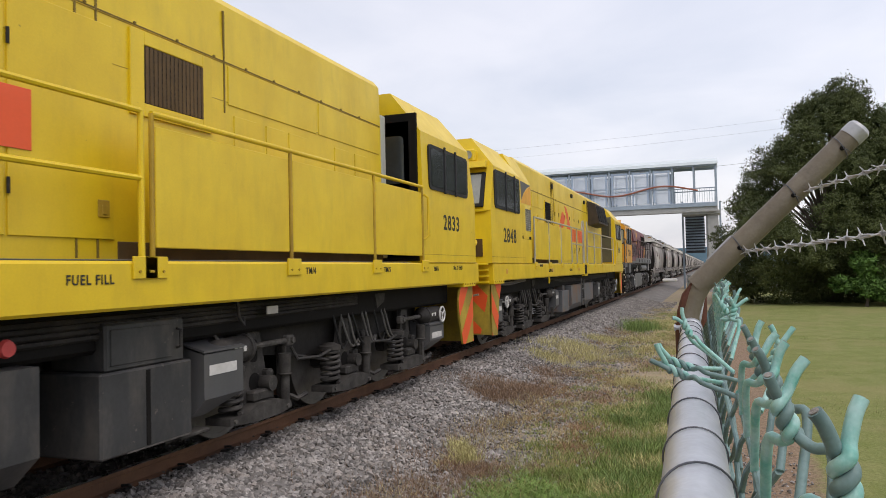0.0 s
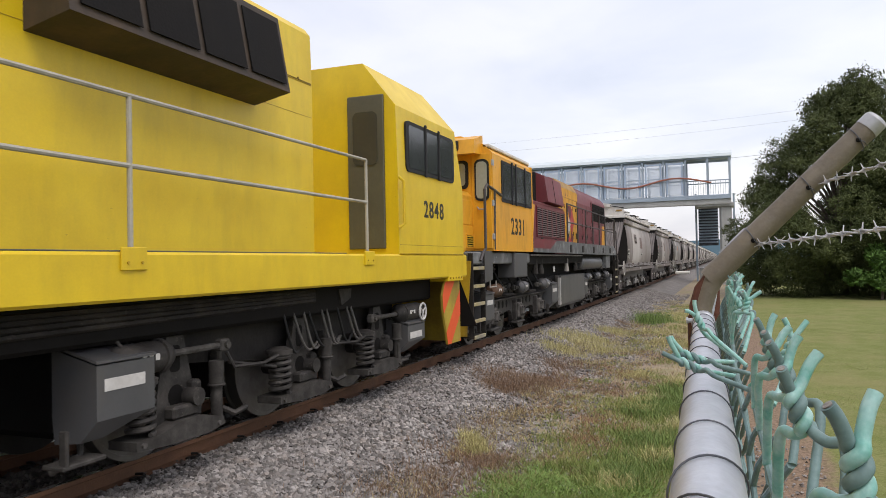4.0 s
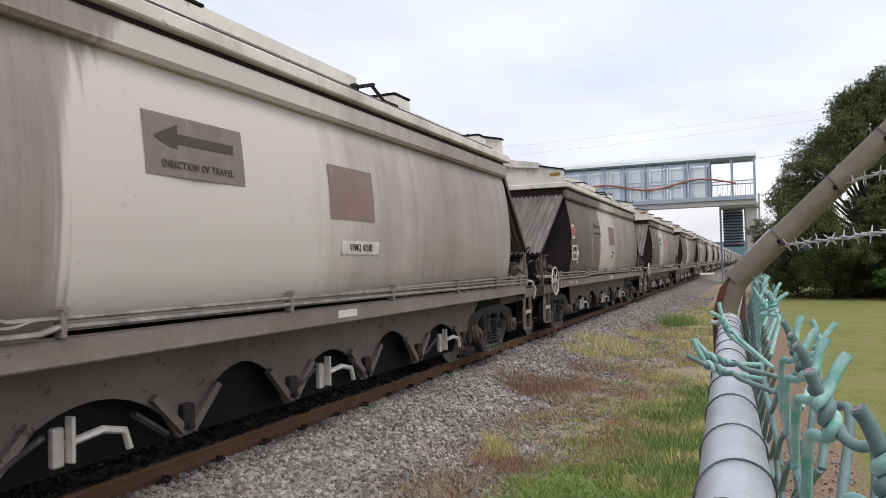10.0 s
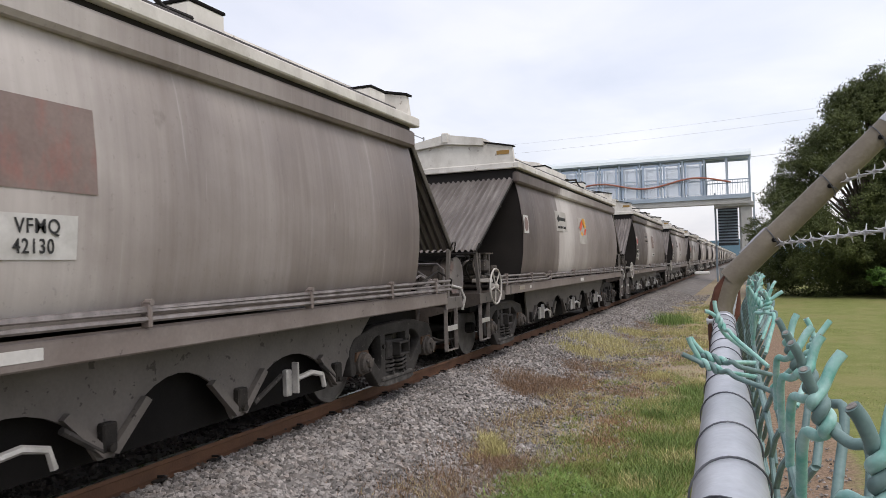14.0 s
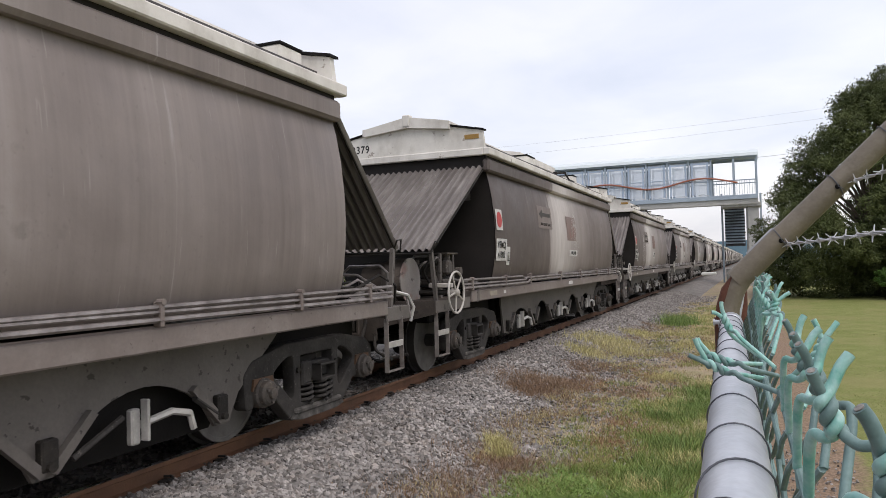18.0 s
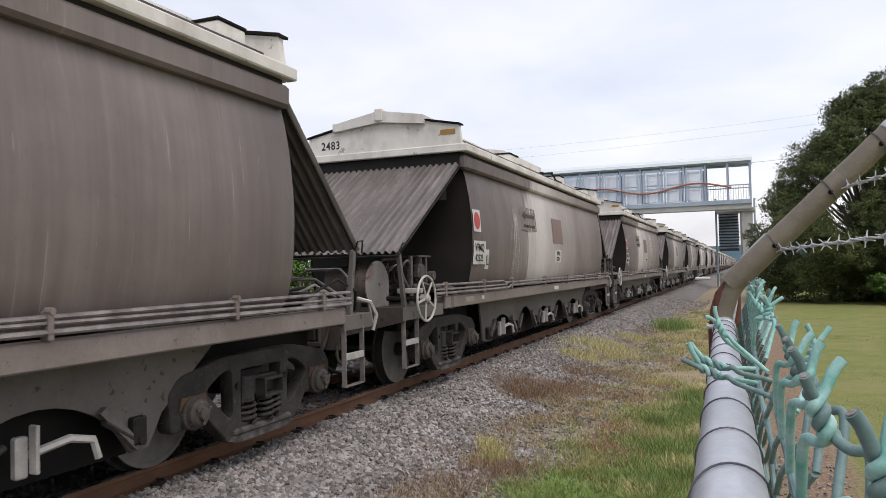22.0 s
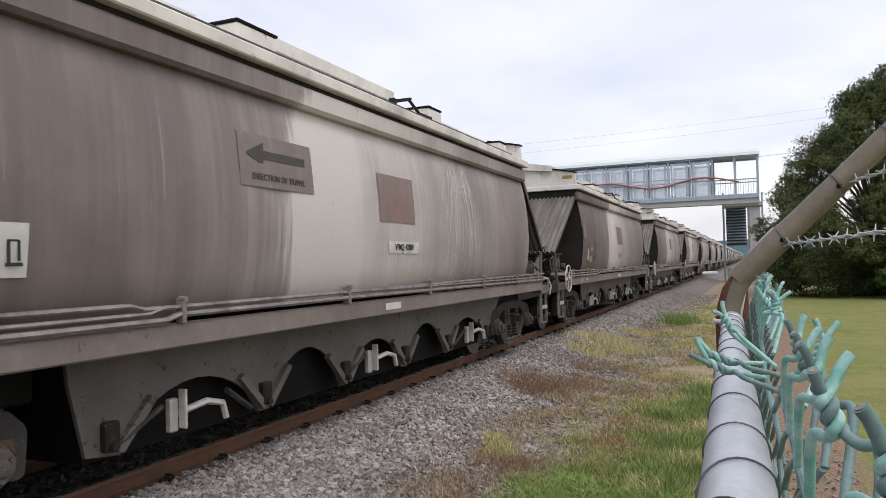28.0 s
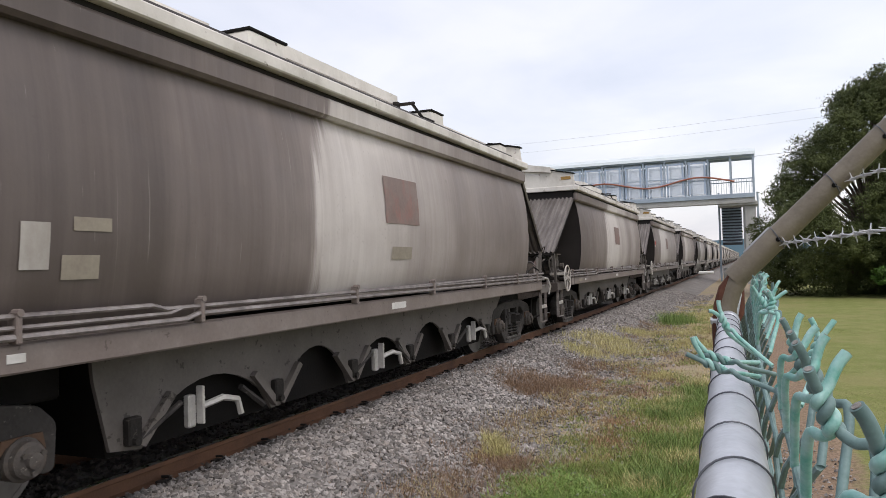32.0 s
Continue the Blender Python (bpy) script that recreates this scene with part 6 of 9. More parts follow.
def maroon_bogie(top, axles, cyls, rusty=False):
    """Three-axle cast bogie: arched side beam with black discs for round holes and a top flange, bolted axle boxes in
    guides.
    """
    a, b, c = axles
    for s in (-1, 1):
        pts = [(a - 0.85, 0.76), (c + 0.85, 0.76), (c + 0.55, 0.66), (c + 0.27, 0.40), (c + 0.24, 0.30), (c - 0.24, 0.30), (c - 0.30, 0.50)]
        pts += [(c - 0.45, 0.54), (b + 0.72, 0.50), (b + 0.45, 0.47), (b + 0.26, 0.40), (b + 0.24, 0.30), (b - 0.24, 0.30), (b - 0.30, 0.48), (b - 0.45, 0.54), (a + 0.72, 0.50), (a + 0.45, 0.47), (a + 0.26, 0.40), (a + 0.24, 0.30), (a - 0.24, 0.30), (a - 0.27, 0.40), (a - 0.55, 0.66)]
        fr = part("bogie_side_frame", S().prism(pts, 0, s * 0.92, s * 1.0), gear_grey, top)
        part("top_flange", S().box(s * 0.90, s * 1.07, a - 0.85, c + 0.85, 0.76, 0.79, 0.008), gear_grey, fr)
        # black discs on the beam give the dark of round holes
        for y in (a + 0.60, a + 0.86, a + 1.12, b + 0.58, b + 0.87, b + 1.17):
            part("hole_shade_disc", S().turned([(s * 1.0005, 0.062), (s * 1.002, 0.072), (s * 1.005, 0.062)], 0, 18, (0, y, 0.675)), black, fr)
        for y in (b - 0.35, b + 0.05):
            g = part("gusset", S().prism([(y - 0.3, 0.79), (y - 0.05, 1.03), (y + 0.12, 1.05), (y + 0.3, 0.79)], 0, s * 0.93, s * 0.97), gear_grey, fr)
            # black disc in place of a hole's shade
            part("hole_shade_disc", S().turned([(s * 0.9705, 0.05), (s * 0.972, 0.06), (s * 0.975, 0.05)], 0, 16, (0, y - 0.02, 0.86)), black, g)
        for y in axles:
            bx = S().box(s * 0.96, s * 1.12, y - 0.14, y + 0.14, 0.36, 0.66, 0.03).box(s * 1.1, s * 1.17, y - 0.1, y + 0.1, 0.42, 0.6, 0.02)
            box_ = part("axle_box", bx, dust_steel, fr, "dusty bolted axle box")
            for q in (-0.08, 0.08):
                for z in (0.44, 0.58):
                    part("cover_bolt", S().cyl((s * 1.165, y + q, z), (s * 1.19, y + q, z), 0.018, 6), dust_steel, box_)
            part("guide", S().box(s * 0.98, s * 1.08, y - 0.24, y - 0.16, 0.32, 0.72, 0.012), gear_grey, fr)
            part("guide", S().box(s * 0.98, s * 1.08, y + 0.16, y + 0.24, 0.32, 0.72, 0.012), gear_grey, fr)
            part("keeper", S().box(s * 0.96, s * 1.12, y - 0.27, y + 0.3, 0.26, 0.31, 0.015), dust_dark, fr)
        for y in (a + 0.9, b + 0.9):
            part("spring_plank", S().box(s * 0.95, s * 1.16, y - 0.34, y + 0.2, 0.85, 0.88, 0.008).prism([(y - 0.25, 0.88), (y - 0.2, 1.12), (y + 0.08, 1.12), (y + 0.13, 0.88)], 0, s * 0.92, s * 0.97), gear_black, fr)
            for k in range(4):
                part("rubber_layer", S().box(s * 0.97, s * 1.06, y - 0.2 + 0.01 * k, y + 0.08 - 0.01 * k, 0.89 + 0.055 * k, 0.93 + 0.055 * k, 0.008), rubber, fr)
        for k, (y0, y1, rod) in enumerate(cyls):
            brake_cylinder(fr, s, 1.10, y0, y1, rod, 0.965, rusty_cyl if rusty and k == 0 else tank_dark, None, 0.115)
        for k in range(5):
            y = a + 0.5 + (c - a) * k / 5
            part("hose", S().tube(smooth_path([(s * 0.95, y, 1.28), (s * 1.08, y + 0.05, 1.05), (s * 1.1, y + 0.2, 0.92), (s * 1.0, y + 0.38, 0.98)], 3), 0.02, 7), rubber, fr)
        part("brake_rod", S().tube([(s * 1.04, a + 0.2, 0.83), (s * 1.04, c - 0.2, 0.83)], 0.016, 6), gear_grey, fr)
    # added black boxes, roughly motors, that keep daylight out between the wheels
    for y in axles:
        part("motor_shade_block", S().box(-0.48, 0.48, y - 0.5, y + 0.55, 0.24, 0.95, 0.06), black, top)
    return [wheelset(top, y, 0.47) for y in axles]


def sand_box(top, y0, y1, x=1.2, z0=0.50, z1=0.90, mat=None, tip=None):
    """Box with a sloped, handled lid and a funnel that draws in below; a pale label on its face."""
    tip = y0 if tip is None else tip
    for s in (-1, 1):
        v = [(s * 0.82, y0, z1 + 0.10), (s * x, y0, z1), (s * x, y1, z1), (s * 0.82, y1, z1 + 0.10), (s * 0.82, y0, z0), (s * x, y0, z0), (s * x, y1, z0), (s * 0.82, y1, z0),
             (s * 0.86, tip - 0.02, z0 - 0.16), (s * (x - 0.12), tip - 0.02, z0 - 0.14), (s * (x - 0.12), tip + 0.16, z0 - 0.14), (s * 0.86, tip + 0.16, z0 - 0.16)]
        f = [(0, 1, 2, 3), (8, 9, 10, 11)] + [(a, (a + 1) % 4, 4 + (a + 1) % 4, 4 + a) for a in range(4)] + [(4 + a, 4 + (a + 1) % 4, 8 + (a + 1) % 4, 8 + a) for a in range(4)]
        q = part("sand_box", S().add(v, f), mat or tank_dark, top)
        m = (y0 + y1) / 2
        lid = part("lid", S().add([(s * 0.86, y0 - 0.01, z1 + 0.105), (s * (x + 0.01), y0 - 0.01, z1 + 0.012), (s * (x + 0.01), y1 + 0.01, z1 + 0.012), (s * 0.86, y1 + 0.01, z1 + 0.105)] + [(s * 0.86, y0 - 0.01, z1 + 0.125), (s * (x + 0.01), y0 - 0.01, z1 + 0.03), (s * (x + 0.01), y1 + 0.01, z1 + 0.03), (s * 0.86, y1 + 0.01, z1 + 0.125)],
                                   [(0, 1, 2, 3), (4, 5, 6, 7), (0, 1, 5, 4), (1, 2, 6, 5), (2, 3, 7, 6), (3, 0, 4, 7)]), tank_dark, q)
        part("lid_handle", S().tube([(s * 0.95, m - 0.06, z1 + 0.10), (s * 0.98, m - 0.05, z1 + 0.15), (s * 1.08, m + 0.04, z1 + 0.12), (s * 1.12, m + 0.06, z1 + 0.06)], 0.014, 6), gear_grey, lid)
        part("maker_plate", S().box(s * (x + 0.001), s * (x + 0.005), y0 + 0.12 * (y1 - y0), y1 - 0.18 * (y1 - y0), z1 - 0.17, z1 - 0.09, 0.001), plate_white, q)
        part("sand_pipe", S().tube([(s * 0.98, tip + 0.07, z0 - 0.12), (s * 1.0, tip + 0.05, z0 - 0.24), (s * 0.9, tip - 0.1, z0 - 0.32)], 0.025, 8), gear_grey, q)
        part("foot_rest", S().box(s * 0.98, s * 1.16, tip - 0.22, tip + 0.12, 0.26, 0.29, 0.008).box(s * 1.1, s * 1.16, tip - 0.2, tip - 0.17, 0.28, 0.5, 0.006), dust_dark, q)


def clip_half(poly, n, d):
    """The part of an outline where n . p is at least d."""
    out = []
    for (p, q) in zip(poly, poly[1:] + poly[:1]):
        a, b = n[0] * p[0] + n[1] * p[1] - d, n[0] * q[0] + n[1] * q[1] - d
        if a >= 0:
            out.append(p)
        if a * b < 0:
            t = a / (a - b)
            out.append((p[0] + (q[0] - p[0]) * t, p[1] + (q[1] - p[1]) * t))
    return out


def bands(poly, n, start, wide, step, count):
    """Slanting bands cut to an outline."""
    res = []
    for k in range(count):
        d = start + step * k
        q = clip_half(poly, n, d)
        q = clip_half(q, (-n[0], -n[1]), -(d + wide)) if len(q) > 2 else []
        if len(q) > 2:
            res.append(q)
    return res


def railing(top, ys, z0, z1, x, mat, bars=(1.0, 0.52), post_r=0.02, plates=None):
    """Stanchions with horizontal rails."""
    for s in (-1, 1):
        for y in ys:
            p = part("stanchion", S().tube([(s * x, y, z0), (s * x, y, z1)], post_r, 8), mat, top)
            if plates is not None:
                part("foot_plate", S().box(s * (x + 0.019), s * (x + 0.038), y - 0.11, y + 0.11, z0 - 0.12, z0 + 0.03, 0.005), plates, p)
                for q in (-0.06, 0.06):
                    part("plate_bolt", S().cyl((s * (x + 0.03), y + q, z0 - 0.07), (s * (x + 0.047), y + q, z0 - 0.07), 0.010, 6), yellow_dirty_shaded, p)
        for q in bars:
            part("rail_bar", S().tube([(s * x, ys[0], z0 + (z1 - z0) * q), (s * x, ys[-1], z0 + (z1 - z0) * q)], post_r * 0.95, 8), mat, top)


def rounded(y0, y1, z0, z1, r=0.07, n=4):
    out = []
    for cy, cz, a0 in ((y1 - r, z1 - r, 0), (y0 + r, z1 - r, 90), (y0 + r, z0 + r, 180), (y1 - r, z0 + r, 270)):
        out += [(cy + r * math.cos(radians(a0 + 90 * k / n)), cz + r * math.sin(radians(a0 + 90 * k / n))) for k in range(n + 1)]
    return out


def side_window(top, y0, y1, z0, z1, x, splits=(), mirror=True, r=0.08):
    """Rubber frame, glass panes and bars on both cab sides."""
    for s in ((1, -1) if mirror else (1,)):
        w = part("side_window", S().prism(rounded(y0, y1, z0, z1, r), 0, s * (x - 0.02), s * (x + 0.014)), rubber, top)
        ys = [y0 + 0.05, *splits, y1 - 0.05]
        for a, b in zip(ys, ys[1:]):
            part("pane", S().prism(rounded(a + 0.02, b - 0.02, z0 + 0.05, z1 - 0.05, r * 0.5), 0, s * (x + 0.015), s * (x + 0.019)), glass, w)
        for q in splits:
            part("bar", S().box(s * (x + 0.012), s * (x + 0.035), q - 0.025, q + 0.025, z0 - 0.02, z1 + 0.03, 0.006), rubber, w)


def cab_shell(y0, y1, z0, zs, zt, half, roof_half, rake0=0.0, rake1=0.0, waist=0.53):
    """Full-width cab: upright sides, chamfered roof, raked upper ends."""
    sec = [(-half, z0), (-half, zs), (-roof_half, zt), (roof_half, zt), (half, zs), (half, z0)]
    sh = S()
    zm = z0 + (zs - z0) * waist
    n = len(sec)
    def ring(y, rake):
        return [(x, y + rake * max(0, z - zm), z) for x, z in sec]
    # split the sides at the waist so that the ends can rake
    sec = [(-half, z0), (-half, zm), (-half * 0.985, zs), (-roof_half, zt), (roof_half, zt), (half * 0.985, zs), (half, zm), (half, z0)]
    n = len(sec)
    sh.add(ring(y0, rake0) + ring(y1, -rake1), [tuple(range(n))[::-1], tuple(range(n, 2 * n))] + [(i, (i + 1) % n, n + (i + 1) % n, n + i) for i in range(n)])
    return sh


def louvres(top, name, x, y0, y1, z0, z1, n, mat_frame, mat_slat, columns=1, mirror=True, tilt=0.03):
    for s in ((1, -1) if mirror else (1,)):
        g = part(name, S().box(s * (x - 0.02), s * (x + 0.006), y0, y1, z0, z1, 0.004), black, top)
        fr = S().box(s * x, s * (x + 0.02), y0 - 0.03, y0, z0 - 0.03, z1 + 0.03, 0.004).box(s * x, s * (x + 0.02), y1, y1 + 0.03, z0 - 0.03, z1 + 0.03, 0.004)
        fr.box(s * x, s * (x + 0.02), y0, y1, z1, z1 + 0.03, 0.004).box(s * x, s * (x + 0.02), y0, y1, z0 - 0.03, z0, 0.004)
        for k in range(1, columns):
            y = y0 + (y1 - y0) * k / columns
            fr.box(s * x, s * (x + 0.022), y - 0.025, y + 0.025, z0, z1, 0.004)
        part("frame", fr, mat_frame, g)
        for k in range(n):
            z = z0 + (z1 - z0) * (k + 0.5) / n
            h = (z1 - z0) / n * 0.27
            part("slat", S().prism([(x + 0.004, z + h), (x + 0.012, z + h), (x + 0.022 + tilt * 0.3, z - h), (x + 0.012, z - h)] if s > 0 else
                                   [(-x - 0.004, z + h), (-x - 0.012, z + h), (-x - 0.022 - tilt * 0.3, z - h), (-x - 0.012, z - h)], 1, y0 + 0.01, y1 - 0.01), mat_slat, g)


def door_lines(top, x, ys, z0, z1, mat, latch=True):
    """Hood doors: each a thin panel proud of the hood, with hinges and a latch."""
    for s in (1, -1):
        for a, b in zip(ys, ys[1:]):
            d = part("hood_door", S().box(s * (x - 0.01), s * (x + 0.014), a + 0.012, b - 0.012, z0, z1, 0.005), mat, top)
            if latch:
                zc = z0 + (z1 - z0) * 0.14
                part("latch", S().box(s * (x + 0.014), s * (x + 0.024), b - 0.16, b - 0.06, zc - 0.06, zc + 0.06, 0.006).box(s * (x + 0.02), s * (x + 0.03), b - 0.13, b - 0.09, zc - 0.04, zc + 0.02, 0.004), yellow_dirty_shaded if mat is yellow else dark_metal, d)
                for q in (0.2, 0.8):
                    zh = z0 + (z1 - z0) * q
                    part("hinge", S().cyl((s * (x + 0.016), a + 0.012, zh - 0.05), (s * (x + 0.016), a + 0.012, zh + 0.05), 0.011, 6), dark_metal, d)


def hazard(top, yf, d, half, side):
    """Chevron-striped plough: a front plate and side wings of the outline side (back from the face, height)."""
    plate = [(-half, 1.24), (-half * 0.985, 0.34), (half * 0.985, 0.34), (half, 1.24)]
    p = part("pilot", S().prism(plate, 1, yf, yf + d * 0.04), yellow_shade, top)
    n = (0.71, 0.71)
    for s in (-1, 1):
        out = [(yf + d * a, z) for a, z in side]
        wing = part("pilot_wing", S().prism(out, 0, s * (half - 0.03), s * half), yellow_shade, top)
        rel = bands([tuple(q) for q in side], n, 0.02, 0.25, 0.50, 4)
        for q in rel:
            part("chevron", S().prism([(yf + d * a, z) for a, z in q], 0, s * (half + 0.001), s * (half + 0.004)), orange, wing)
    for s in (-1, 1):
        out = [(0.0, 1.22), (half * 0.98, 1.22), (half * 0.84, 0.36), (0.0, 0.36)]
        for q in bands(out, (0.71, 0.71), 0.35, 0.25, 0.50, 4):
            part("chevron", S().prism([(s * a, z) for a, z in q], 1, yf - d * 0.001, yf - d * 0.004), orange, p)
        part("lamp_grille", S().turned([(yf - d * 0.005, 0.10), (yf - d * 0.008, 0.11), (yf - d * 0.012, 0.09)], 1, 6, (s * 0.72, 0, 0.84)), black, p)
    c = S().box(-0.12, 0.12, yf - d * 0.25, yf, 0.66, 0.86, 0.03).box(-0.17, 0.12, yf - d * 0.42, yf - d * 0.2, 0.60, 0.92, 0.05)
    part("coupler", c, dark_metal, top)
    for x in (-0.55, 0.35, 0.5, 0.62):
        part("air_hose", S().tube([(x, yf, 0.98), (x, yf - d * 0.12, 0.9), (x + 0.03, yf - d * 0.16, 0.6), (x + 0.10, yf - d * 0.22, 0.42)], 0.022, 8).cyl((x + 0.09, yf - d * 0.21, 0.46), (x + 0.13, yf - d * 0.23, 0.38), 0.034, 8), rubber, top)
    part("cut_lever", S().tube([(-1.1, yf - d * 0.08, 1.02), (0.95, yf - d * 0.08, 1.02), (1.1, yf - d * 0.12, 1.05)], 0.018, 6), step_edge, top)


def yellow_loco(label, y0, flip):
    """Yellow double-ended hood locomotive, 20.5 m; built along +y from its No. 1 end, and turned round by flip."""
    top = thing("diesel_locomotive", label, "locomotive", group="locomotives")
    # sill and deck
    part("sill", S().box(-1.36, 1.36, 0.05, 20.4, 1.27, 1.59, 0.02), yellow, top)
    # plain black block that carries the deep shade below the sill
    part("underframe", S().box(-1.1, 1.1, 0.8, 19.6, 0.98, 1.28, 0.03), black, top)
    # No. 1 cab: 0 to 2.45, then a wide shoulder to 3.5
    part("cab", cab_shell(0.0, 2.25, 1.59, 3.34, 3.9, 1.345, 0.86, 0.36, 0.0), yellow, top)
    part("shoulder", S().prism([(-1.30, 1.59), (-1.30, 3.30), (-0.96, 3.86), (0.96, 3.86), (1.30, 3.30), (1.30, 1.59)], 1, 2.255, 3.27), yellow, top)
    # black band laid over the shoulder for the shade inside a gap
    part("shoulder_gap", S().box(-1.302, 1.302, 2.30, 3.22, 2.10, 2.165, 0.002), black, top)
    part("gap_strip", S().box(-1.306, 1.306, 2.52, 3.02, 2.105, 2.185, 0.004), yellow, top)
    side_window(top, 0.24, 2.06, 2.58, 3.27, 1.345, (0.98, 1.62))
    for s in (1, -1):
        a = part("arrow_mark", S().prism([(2.28, 3.29), (2.28, 2.84), (2.36, 2.86), (2.58, 3.04), (2.88, 3.18), (3.24, 3.27)], 0, s * 1.301, s * 1.304), tank_dark, top)
        part("arrow_mark", S().prism([(2.38, 2.84), (3.24, 2.84), (3.24, 3.26), (2.90, 3.17), (2.60, 3.03)], 0, s * 1.301, s * 1.3045), amber, top)
    for s in (1, -1):
        g = part("side_grille", S().box(s * 1.28, s * 1.306, 2.66, 3.20, 2.28, 2.74, 0.004), black, top)
        bars = S()
        for k in range(13):
            bars.box(s * 1.306, s * 1.312, 2.66 + 0.0445 * k, 2.668 + 0.0445 * k, 2.28, 2.74, 0.001)
        for k in range(10):
            bars.box(s * 1.306, s * 1.314, 2.66, 3.20, 2.29 + 0.0445 * k, 2.298 + 0.0445 * k, 0.001)
        part("mesh_bars", bars, rail_paint, g, kind="stuff")
        part("frame", S().box(s * 1.30, s * 1.32, 2.30, 2.66, 2.20, 2.80, 0.005).box(s * 1.30, s * 1.32, 3.20, 3.245, 2.20, 2.80, 0.005), yellow, g)
    for s in (1, -1):
        part("lower_door", S().box(s * 1.30, s * 1.315, 2.32, 2.66, 1.66, 2.04, 0.006), yellow, top)
    # windscreen, lamps and plates on the No. 1 face
    ws = part("windscreen", S().box(-1.2, 1.2, -0.03, 0.02, -0.34, 0.34, 0.03), rubber, top)
    ws.matrix_basis = Matrix.Translation((0, 0.135, 2.90)) @ Matrix.Rotation(-0.345, 4, "X")
    for a, b in ((-1.13, -0.04), (0.04, 1.13)):
        part("pane", S().box(a, b, -0.037, -0.028, -0.28, 0.29, 0.004), glass_pale, ws)
        part("wiper", S().tube([((a + b) / 2 + 0.2, -0.045, 0.27), ((a + b) / 2, -0.05, 0.1), ((a + b) / 2 - 0.3, -0.047, 0.0)], 0.009, 6), rubber, ws)
    part("brow", S().prism([(0.10, 3.30), (0.16, 3.42), (0.36, 3.44), (0.30, 3.30)], 0, -1.22, 1.22), yellow, top)
    hood = part("headlight_box", S().box(-1.0, 1.0, 0.21, 0.7, 3.42, 3.66, 0.03).box(-0.5, 0.5, 0.14, 0.5, 3.45, 3.69, 0.02), yellow, top)
    for x in (-0.88, -0.68, 0.68, 0.88):
        part("headlight", S().turned([(0.20, 0.045), (0.19, 0.075), (0.235, 0.085), (0.28, 0.085)], 1, 18, (x, 0, 3.55)), glass_pale, hood)
    for x in (-0.25, 0.25):
        part("number_box", S().prism(rounded(x - 0.20, x + 0.20, 3.47, 3.67, 0.09), 1, 0.125, 0.145), ink, hood)
        writing("box_number", "2833" if flip else "2848", 0.14, front_m(x, 0.118, 3.57), plate_white, hood, 0.9)
    part("window_ledge", S().prism([(-0.03, 2.50), (-0.03, 2.53), (0.1, 2.56), (0.1, 2.5)], 0, -1.26, 1.26), yellow, top)
    for s in (1, -1):
        part("window_pillar", S().prism([(-0.02, 2.52), (0.26, 3.34), (0.36, 3.34), (0.1, 2.52)], 0, s * 1.215, s * 1.335), yellow, top)
    # flat brown plate; its colour gives the shade of a hollow
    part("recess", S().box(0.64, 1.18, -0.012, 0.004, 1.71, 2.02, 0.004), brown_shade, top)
    for x in (0.76, 1.02):
        j = part("jumper_socket", S().cyl((x - 0.02, -0.14, 1.80), (x, 0.02, 1.93), 0.055, 14), rubber, top)
        part("socket_cap", S().cyl((x - 0.01, -0.06, 1.945), (x + 0.0, -0.085, 1.97), 0.085, 16).box(x - 0.03, x + 0.03, -0.06, 0.0, 1.95, 2.0, 0.008), yellow, j)
    part("jumper_cable", S().tube(smooth_path([(0.74, -0.14, 1.79), (0.71, -0.17, 1.62), (0.72, -0.18, 1.38), (0.80, -0.18, 1.22), (0.90, -0.18, 1.22), (0.98, -0.18, 1.38), (1.0, -0.17, 1.62), (1.0, -0.14, 1.79)], 5), 0.030, 10), rubber, top)
    for k in range(4):
        part("nose_step", S().prism([(-0.06, 1.245 + 0.105 * k), (-0.06, 1.26 + 0.105 * k), (0.06, 1.29 + 0.105 * k), (0.06, 1.245 + 0.105 * k)], 0, -1.27, 1.27), yellow, top)
    # hood
    H = 0.96
    hood_end = 17.55 if flip else 16.75
    part("hood", S().prism([(-H, 1.59), (-H, 3.34), (-0.945, 3.86), (-0.88, 3.94), (0.88, 3.94), (0.945, 3.86), (H, 3.34), (H, 1.59)], 1, 3.275, hood_end), yellow, top)
    part("roof_seam", S().box(-H - 0.006, H + 0.006, 3.5, hood_end - 0.02, 3.335, 3.347, 0.003), yellow_dirty_shaded, top)
    for s in (1, -1):
        if not flip:
            for a, b in ((3.63, 4.04), (4.07, 4.72), (4.77, 5.44), (5.47, 6.06)):
                part("pressed_panel", S().box(s * (H - 0.01), s * (H + 0.010), a + 0.02, b - 0.02, 2.97, 3.32, 0.006), yellow, top)
            for a, b, z0, z1 in ((3.80, 4.12, 2.30, 2.86), (5.0, 5.3, 2.30, 2.80), (5.42, 5.60, 2.60, 2.80)):
                part("access_door", S().box(s * (H - 0.01), s * (H + 0.012), a, b, z0, z1, 0.005), yellow, top)
        else:
            for a, b in ((14.36, 15.9), (15.94, 17.5)):
                part("pressed_panel", S().box(s * (H - 0.01), s * (H + 0.010), a + 0.01, b - 0.01, 2.98, 3.325, 0.005), yellow, top)
            for a in (14.45, 14.95, 15.35, 16.3, 16.8):
                part("access_door", S().box(s * (H - 0.01), s * (H + 0.010), a, a + 0.34, 2.2, 2.90, 0.005), yellow, top)
        for y in ((7.10, 7.24, 7.42, 13.2) if not flip else (12.72, 12.90, 14.32)):
            part("panel_joint", S().box(s * (H - 0.01), s * (H + 0.0075), y - 0.009, y + 0.009, 1.62 if y != 14.32 else 2.9, 3.80, 0.002), joint_dirt, top)
        bolts = S()
